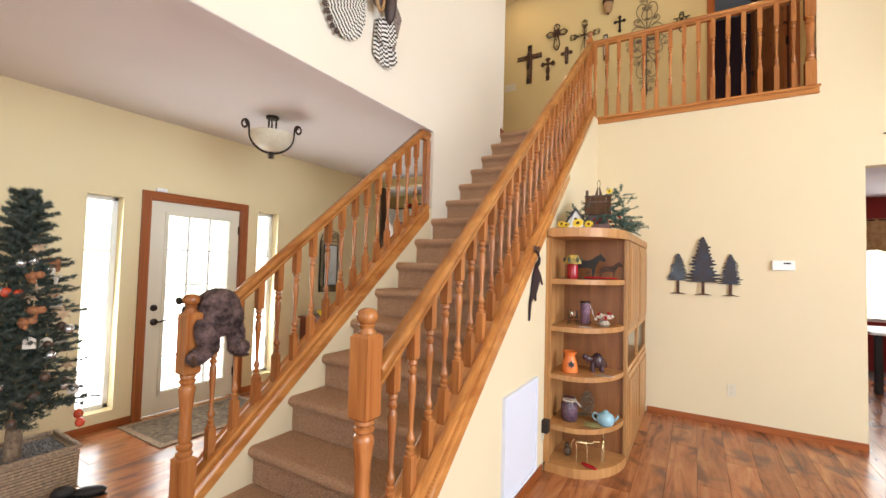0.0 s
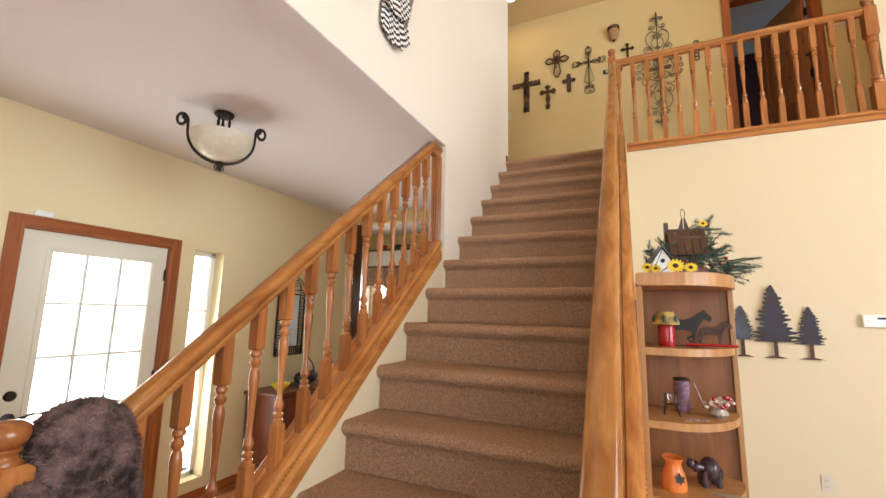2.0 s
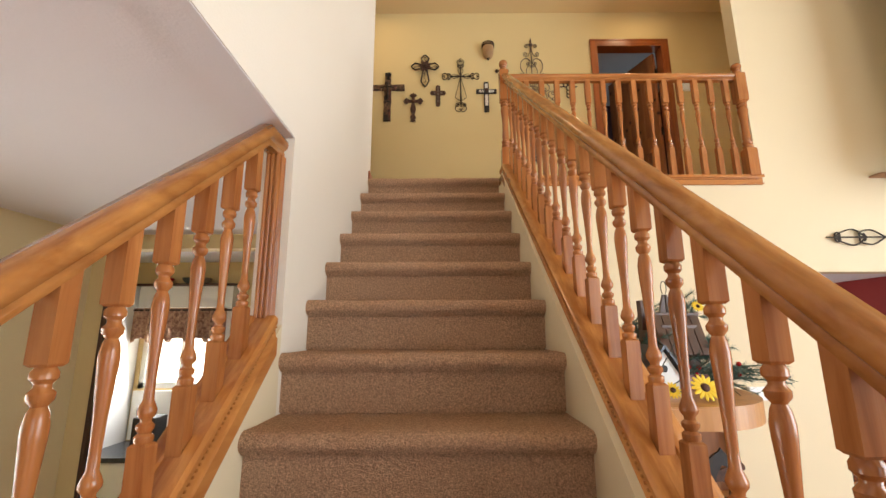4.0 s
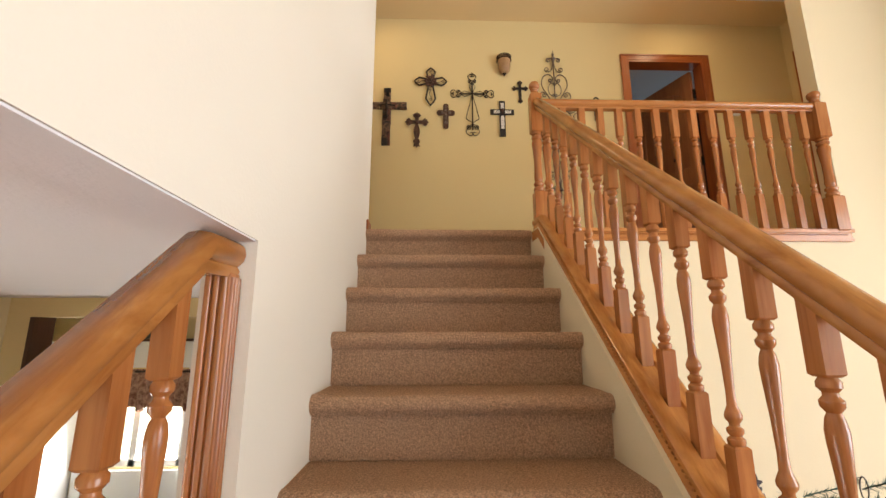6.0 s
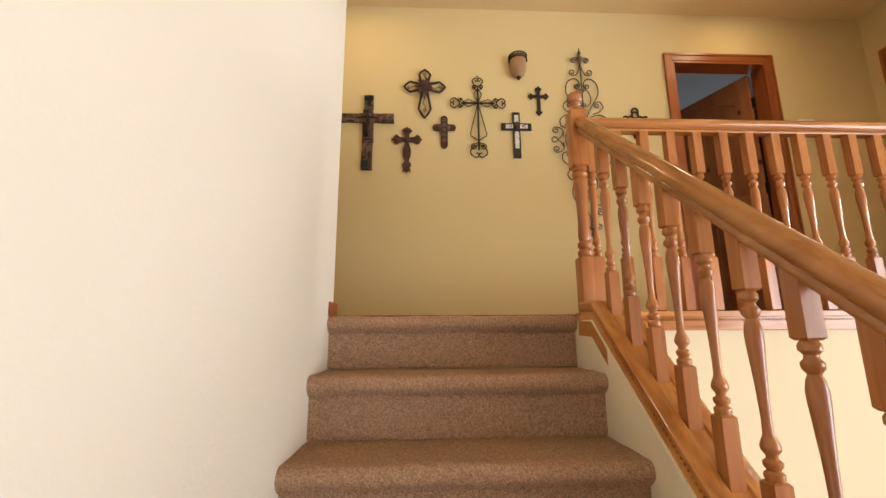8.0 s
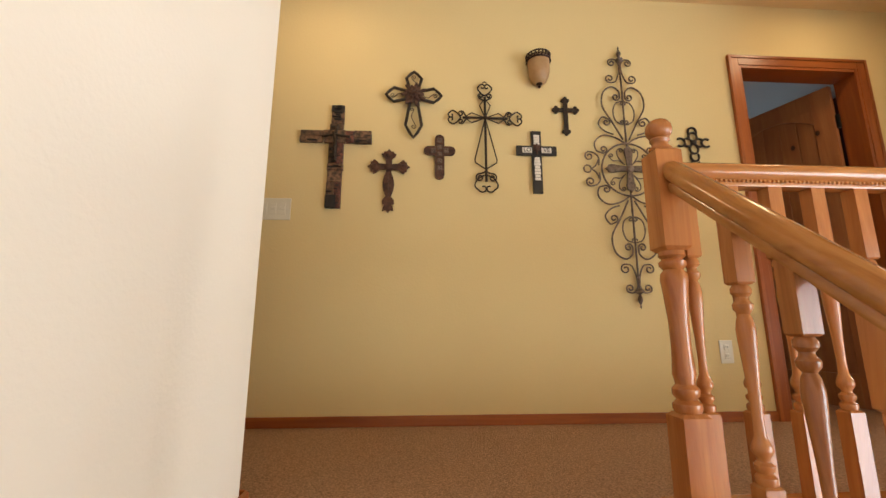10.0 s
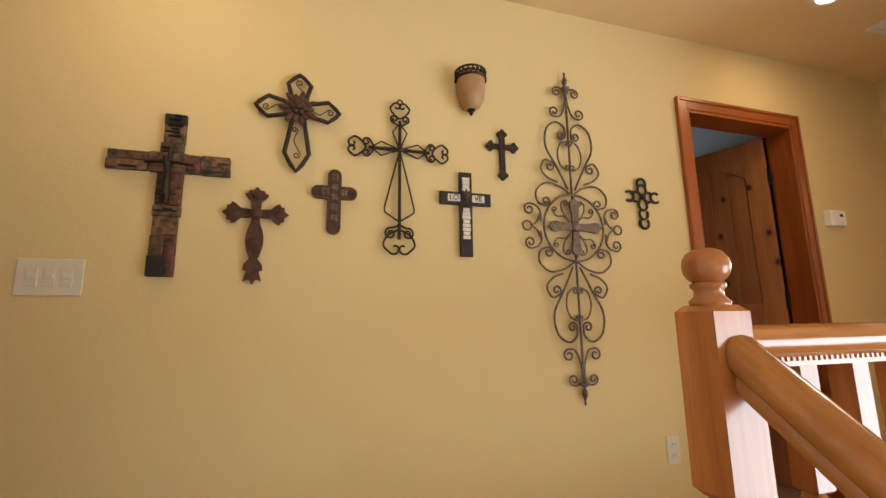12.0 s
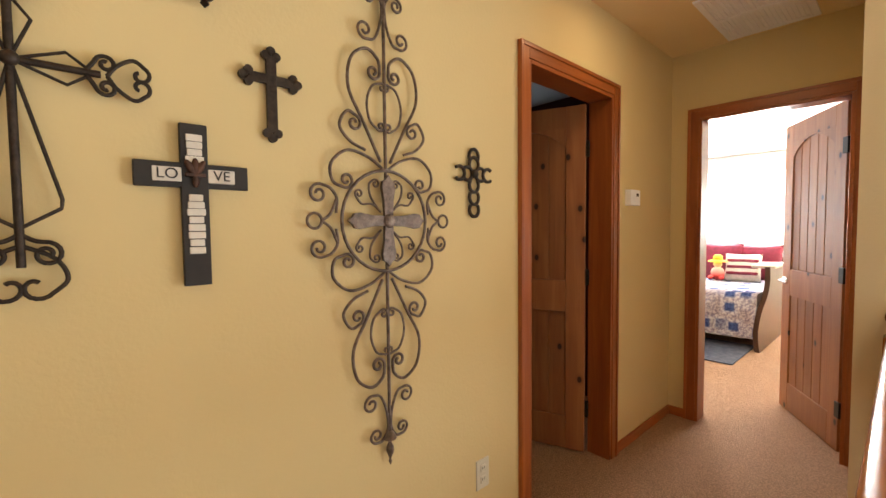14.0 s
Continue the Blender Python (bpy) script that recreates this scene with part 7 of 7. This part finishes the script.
# ---- decorated tree ----
tree = base("decorated_fir", (-1.36, 2.09, 0.0), "artificial fir with a real-look trunk standing in a wicker planter", "christmas tree")
rnd = random.Random(3)
part("trunk", tube(bmesh.new(), [(0.0, 0, 0.20), (0.012, 0.0, 0.6), (0.0, 0.01, 1.2), (0.01, 0.01, 1.80)], 0.045, 10, (1.0, 0.25)), M_BARK, tree, smooth=1.0)
bm = bmesh.new()
tips = []
for k in range(300):
    u = (k / 300) ** 0.9
    z = 0.46 + 1.36 * u
    a = k * 2.39996
    ln = (0.285 * (1 - u) ** 0.75 + 0.045) * rnd.uniform(0.6, 1.2)
    d = Vector((math.cos(a), math.sin(a), rnd.uniform(-0.12, 0.35) + 0.5 * u))
    p0 = Vector((0, 0, z))
    pts = [p0 + d * ln * i / 5 + Vector((0, 0, -0.10 * ln * (i / 5) ** 2)) for i in range(6)]
    tube(bm, pts, 0.0035, 4)
    needles(bm, pts, 0.026, int(130 * ln / 0.3), rnd=rnd, width=0.0022)
    side = d.cross(Vector((0, 0, 1))).normalized()
    for i in range(1, 6):
        for s in (-1, 1):
            q = pts[i]
            dd = (d.normalized() * 0.7 + side * s * 0.8 + Vector((0, 0, rnd.uniform(-0.2, 0.3)))).normalized()
            l2 = ln * 0.34 * (1.15 - i / 7)
            sp = [q + dd * l2 * j / 2 for j in range(3)]
            needles(bm, sp, 0.024, int(20 + 330 * l2), rnd=rnd, width=0.0022)
    tips.append(pts[-1])
part("crown", bm, M_GREEN, tree)
pl = base("planter", (-1.40, 2.07, 0.0), "low rectangular woven wicker planter filled with grey gravel", "planter")
bm = bmesh.new()
for s0, s1, z0, z1 in ((0.19, 0.28, 0, 0.25),):
    for a in ((-0.20, -0.30, 0.20, -0.28), (-0.20, 0.26, 0.20, 0.28), (-0.20, -0.28, -0.18, 0.26), (0.18, -0.28, 0.20, 0.26)):
        box(bm, a[0], a[1], 0, a[2], a[3], 0.25, 0.004)
part("wall_panel", bm, M_WICKER, pl)
strand = bmesh.new()
for j in range(13):
    z = 0.010 + j * 0.0185
    pts = [(0.203 + 0.004 * math.sin(i * math.pi + j * math.pi), -0.30 + 0.0193 * i, z) for i in range(31)]
    tube(strand, pts, 0.008, 5)
    pts = [(-0.20 + 0.02 * i, 0.283 + 0.004 * math.sin(i * math.pi + j * math.pi), z) for i in range(21)]
    tube(strand, pts, 0.008, 5)
    pts = [(-0.20 + 0.02 * i, -0.303, z) for i in range(21)]
    tube(strand, pts, 0.008, 5)
part("weave", strand, M_WICKER, pl, smooth=1.2)
bm = bmesh.new()
for x, y, x2, y2 in ((-0.215, -0.315, 0.215, -0.29), (-0.215, 0.275, 0.215, 0.30), (-0.215, -0.29, -0.19, 0.275), (0.19, -0.29, 0.215, 0.275)):
    box(bm, x, y, 0.25, x2, y2, 0.272, 0.006)
part("rim", bm, M_WICKER, pl)
bm = bmesh.new()
box(bm, -0.18, -0.28, 0.18, 0.18, 0.26, 0.235)
for k in range(500):
    m2 = Matrix.Translation((rnd.uniform(-0.18, 0.18), rnd.uniform(-0.27, 0.25), 0.237)) @ Matrix.Diagonal((0.012, 0.010, 0.008, 1))
    bmesh.ops.create_icosphere(bm, subdivisions=1, radius=rnd.uniform(0.6, 1.2), matrix=m2)
part("gravel", bm, M_GRAVEL, pl)


def ornament(kind, k, p):
    """Hung ornament at p in the room."""
    kinds = {"bear": ("plush brown bear ornament hung on the fir", M_ORN[0]), "star": ("tan fabric leaf ornament hung on the fir", M_ORN[1]), "house": ("cream house-shaped tag hung on the fir", M_ORN[2]),
             "bauble": ("glossy bauble hung on the fir", M_ORN[3 + k % 4]), "horse": ("small white horse ornament hung on the fir", M_ORN[2])}
    label, mat = kinds[kind]
    th = base("ornament", p, label, "ornament", "ornaments on the fir")
    bm = bmesh.new()
    if kind == "bear":
        ball(bm, (0, 0, 0), 0.05, 0.03, 0.028), ball(bm, (0.04, 0.025, 0.008), 0.022)
        for x in (-0.03, 0.03):
            ball(bm, (x, 0.0, -0.028), 0.012, 0.012, 0.018, 8, 6)
    elif kind == "star":
        o = [((0.045 if i % 2 == 0 else 0.020) * math.sin(math.pi * i / 6), (0.045 if i % 2 == 0 else 0.020) * math.cos(math.pi * i / 6)) for i in range(12)]
        plate(bm, o, -0.006, 0.006)
        bm.transform(Matrix.Rotation(radians(70), 4, "Z"))
    elif kind == "house":
        plate(bm, [(-0.028, -0.03), (0.028, -0.03), (0.028, 0.022), (0, 0.038), (-0.028, 0.022)], -0.006, 0.006)
        bm.transform(Matrix.Rotation(radians(65), 4, "Z"))
    elif kind == "horse":
        ball(bm, (0, 0, 0), 0.03, 0.012, 0.014), ball(bm, (0.03, 0.01, 0.02), 0.014, 0.008, 0.009)
        for x in (-0.02, -0.01, 0.012, 0.024):
            tube(bm, [(x, 0, -0.005), (x + 0.006, 0, -0.035)], 0.003, 5)
    else:
        ball(bm, (0, 0, 0), 0.026, None, 0.03)
    part("ornament_body", bm, mat, th, smooth=0.9)
    part("hanger", tube(bmesh.new(), [(0, 0, 0.02), (0, 0, 0.075)], 0.0012, 4), M_GOLDM, th)


M_ORN = [speckle("orange-brown plush", (0.40, 0.17, 0.07), (0.24, 0.09, 0.04), 60, 0.9), speckle("tan felt", (0.52, 0.37, 0.24), (0.38, 0.25, 0.15), 50, 0.9), M_CLOTHW,
         material("red bauble", (0.55, 0.07, 0.03), 0.2)[0], material("silver bauble", (0.6, 0.6, 0.6), 0.2, 0.8)[0], speckle("rose bauble", (0.40, 0.22, 0.24), (0.28, 0.14, 0.16), 30, 0.3), speckle("dark bronze bauble", (0.10, 0.05, 0.03), (0.05, 0.03, 0.02), 30, 0.4)]
spots = [("star", 0.09, 0.03, 1.50, 0.9), ("bear", 0.14, 0.0, 1.33, 0), ("horse", 0.10, 0.12, 1.31, 0), ("bear", 0.20, 0.0, 1.13, 0), ("house", 0.24, -0.02, 0.95, 0), ("bauble", 0.16, 0.18, 1.00, 0), ("star", 0.18, 0.14, 1.10, 0)]
k = 0
for kind, dx, dy, z, _ in spots:
    ornament(kind, k, (-1.36 + dx, 2.09 + dy, z))
    k += 1
kinds = ["bauble", "bauble", "star", "bauble", "bear", "bauble", "house", "bauble"]
for i in range(44):
    z = rnd.uniform(0.36, 1.45)
    r = 0.26 * (1 - (z - 0.45) / 1.35) + 0.03
    a = rnd.uniform(-1.2, 1.75)
    ornament(kinds[i % 8], i, (-1.36 + r * math.cos(a), 2.09 + r * math.sin(a), z))
for x, y, rz in ((-1.05, 2.30, 60), (-0.96, 2.16, 75)):
    sh = base("shoe", pose(x, y, 0, 0, 0, rz), "black low shoe lying on the plank floor by the planter", "shoe")
    bm = bmesh.new()
    ball(bm, (0.06, 0, 0.032), 0.09, 0.042, 0.030), ball(bm, (-0.06, 0, 0.045), 0.06, 0.036, 0.045)
    part("upper", bm, M_BLACKW, sh, smooth=1.2)
    part("sole", ball(bmesh.new(), (0.01, 0, 0.008), 0.145, 0.046, 0.008), M_BLACK, sh, smooth=1.2)


# ---- bedroom ----
bed = base("bed", (6.05, 7.13, Z2), "dark wooden sleigh daybed with a blue patterned quilt", "bed")


def quilt_mat():
    m, nt, b = material("patchwork quilt", (0.4, 0.4, 0.5), 0.95, spec=0.1)
    vo = nt.nodes.new("ShaderNodeTexVoronoi")
    vo.distance = "CHEBYCHEV"
    vo.inputs["Scale"].default_value = 6
    nt.links.new(coords(nt, (1, 1, 1)), vo.inputs["Vector"])
    n = noise_node(nt, 40, 3, 0.7, coords(nt))
    c1 = ramp(nt, vo.outputs["Distance"], ((0.22, (0.08, 0.13, 0.32)), (0.34, (0.70, 0.68, 0.70)), (0.62, (0.55, 0.47, 0.45))))
    c2 = ramp(nt, n.outputs[0], ((0.42, (0.45, 0.42, 0.55)), (0.58, (1, 1, 1))))
    nt.links.new(mixc(nt, 1.0, c1, c2, "MULTIPLY"), b.inputs["Base Color"])
    bump(nt, b, n.outputs[0], 0.4, 0.01)
    return m


bm = bmesh.new()
box(bm, 0.06, 0.06, 0.10, 1.95, 1.95, 0.58, 0.05)
part("mattress", bm, M_CLOTHW, bed)
bm = bmesh.new()
rows = []
for j in range(24):
    y = -0.02 + 2.0 * j / 23
    row = []
    for x, z in ((0.03, 0.12), (0.02, 0.30), (0.03, 0.52), (0.06, 0.585), (0.4, 0.60), (1.0, 0.605), (1.9, 0.60)):
        w = 0.018 * math.sin(j * 0.9) * (0.6 - z)
        row.append(bm.verts.new((x + w, y, z + 0.008 * noise.noise((x * 3, y * 3, 0)))))
    rows.append(row)
for a, b in zip(rows, rows[1:]):
    for i in range(6):
        bm.faces.new((a[i], b[i], b[i + 1], a[i + 1]))
part("quilt", bm, quilt_mat(), bed, smooth=3.2)
S = [(-0.02 + 0.028 * math.sin(v * 6.5 + 0.4) - 0.05 * max(0.0, v - 0.45) / 0.4, v) for v in [0.88 * i / 20 for i in range(21)]]
S = [(u - 0.022, v) for u, v in S] + [(u + 0.022, v) for u, v in reversed(S)]
for y0, flip in ((-0.03, 1), (2.05, -1)):
    bm = bmesh.new()
    a, b = [bm.verts.new((0.0, y0 + flip * u, z)) for u, z in S], [bm.verts.new((2.0, y0 + flip * u, z)) for u, z in S]
    bm.faces.new(a), bm.faces.new(list(reversed(b)))
    for i in range(len(S)):
        bm.faces.new((a[i], b[i], b[(i + 1) % len(S)], a[(i + 1) % len(S)]))
    part("end_panel", bm, M_DARKW, bed, smooth=0.9)
part("bed_rail", tube(bmesh.new(), [(1.98, -0.05, 0.80), (1.98, 0.6, 0.98), (1.98, 1.2, 1.05), (1.98, 2.03, 0.80)], 0.035, 8), M_CHERRY, bed, smooth=1.0)
part("back_panel", box(bmesh.new(), 1.96, 0.0, 0.1, 2.0, 2.0, 0.75), M_CHERRY, bed)


def pillow(name, m, mat, label, s=0.22):
    th = base(name, m, label, "pillow")
    bm = bmesh.new()
    bmesh.ops.create_grid(bm, x_segments=12, y_segments=12, size=1)
    top = [v for v in bm.verts]
    g2 = bmesh.ops.duplicate(bm, geom=bm.verts[:] + bm.edges[:] + bm.faces[:])
    for v in bm.verts:
        h_ = (1 - v.co.x ** 4) * (1 - v.co.y ** 4)
        sgn = 1 if v in top else -1
        v.co = Vector((v.co.x * s * (0.94 + 0.06 * abs(v.co.y)), v.co.y * s * (0.94 + 0.06 * abs(v.co.x)), sgn * 0.075 * h_))
    bmesh.ops.remove_doubles(bm, verts=bm.verts, dist=0.001)
    part("cushion", bm, mat, th, smooth=3.2)
    return th


pillow("pillow", pose(7.32, 7.78, Z2 + 0.82, 0, -68, -6), M_MAROON, "plump maroon pillow on the daybed", 0.26)
pillow("pillow", pose(7.45, 7.36, Z2 + 0.82, 0, -70, 8), M_MAROON, "maroon pillow behind the striped one", 0.24)
sp = pillow("striped_pillow", pose(7.12, 7.46, Z2 + 0.77, 0, -62, 6), M_CLOTHW, "cream and maroon striped pillow on the daybed", 0.19)
for i in range(3):
    part("stripe", box(bmesh.new(), -0.12 + i * 0.085, -0.16, 0.066, -0.085 + i * 0.085, 0.16, 0.079, 0.003), M_MAROON, sp)
doll = base("rag_doll", (7.0, 7.70, Z2 + 0.605), "small rag doll with a yellow hat and red and white clothes", "doll")
bm = ball(bmesh.new(), (0, 0, 0.09), 0.05, 0.08, 0.09)
ball(bm, (0, 0, 0.21), 0.05), ball(bm, (-0.06, 0.06, 0.04), 0.06, 0.03, 0.03), ball(bm, (-0.06, -0.06, 0.04), 0.06, 0.03, 0.03)
lathe(bm, [(0.11, 0.24), (0.10, 0.255), (0.055, 0.262), (0.05, 0.31), (0.02, 0.33)], 16)
dm, dnt, db = material("doll cloth", (0.8, 0.1, 0.05), 0.9)
sep = dnt.nodes.new("ShaderNodeSeparateXYZ")
dnt.links.new(coords(dnt), sep.inputs[0])
mp = dnt.nodes.new("ShaderNodeMath")
mp.operation = "MULTIPLY"
mp.inputs[1].default_value = 3.0
dnt.links.new(sep.outputs[2], mp.inputs[0])
dnt.links.new(ramp(dnt, mp.outputs[0], ((0.0, (0.02, 0.02, 0.03)), (0.18, (0.75, 0.06, 0.05)), (0.46, (0.80, 0.62, 0.5)), (0.70, (0.85, 0.60, 0.05)))), db.inputs["Base Color"])
part("doll_body", bm, dm, doll, smooth=1.0)
tw = base("folded_blanket", (6.06, 7.06, Z2 + 0.862), "folded white blanket laid over the end of the daybed", "blanket")
part("fold", box(bmesh.new(), 0.0, -0.10, 0.0, 0.50, 0.10, 0.035, 0.012), M_CLOTHW, tw)
rg = base("rug", (5.85, 7.50, Z2), "slate blue rug on the bedroom carpet", "rug")
part("pile", box(bmesh.new(), -0.45, -0.35, 0.0, 0.45, 0.9, 0.012, 0.004), M_GREYRUG, rg)
sw = base("window_swag", (8.38, 0, 0), "white sheer valance over the bedroom windows", "curtain")
bm = bmesh.new()
rows = []
for i in range(121):
    y = 6.1 + 3.7 * i / 120
    rows.append([bm.verts.new((0 + 0.02 * math.sin(i * 0.9) * s, y, z)) for s, z in ((0.3, 5.485), (0.8, 5.40), (1.3, 5.24 - 0.03 * math.sin(i * 0.35)))])
for a, b in zip(rows, rows[1:]):
    for i in range(2):
        bm.faces.new((a[i], b[i], b[i + 1], a[i + 1]))
part("cloth", bm, M_WHITE, sw, smooth=3.2)

# ---- plank floor ----
PW, PL = 0.192, 1.22
M_PLANK = mesh_of("plank", box(bmesh.new(), 0.0008, 0.0008, -0.011, PW - 0.0008, PL - 0.0008, 0.0, 0.0012), M_LAM)
floor = base("floor_planks", (0, 0, 0), "red-brown hand-scraped laminate plank floor", "floor")
floor["kind"] = "structure"
rest = bmesh.new()
count = 0
for r in range(-13, 36):
    x = r * PW + 0.03
    off = (r * 0.437) % 1.0 * PL
    for q in range(-3, 9):
        y = q * PL + off
        if x + PW > 6.9 or x < XF - 0.16 or y + PL > 10.3 or y < -3.5:
            continue
        cx, cy = x + PW / 2, y + PL / 2
        near = (-2.3 < cx < -0.1 and 1.2 < cy < 6.5) or (1.1 < cx < 5.2 and 3.6 < cy < 8.6)
        if near and count < 300:
            part("plank", M_PLANK, None, floor, at=(x, y, 0))
            count += 1
        else:
            box(rest, x + 0.0008, y + 0.0008, -0.011, x + PW - 0.0008, y + PL - 0.0008, 0.0)
pr = part("planks_far", rest, M_LAM, floor)
pr["kind"] = "stuff"
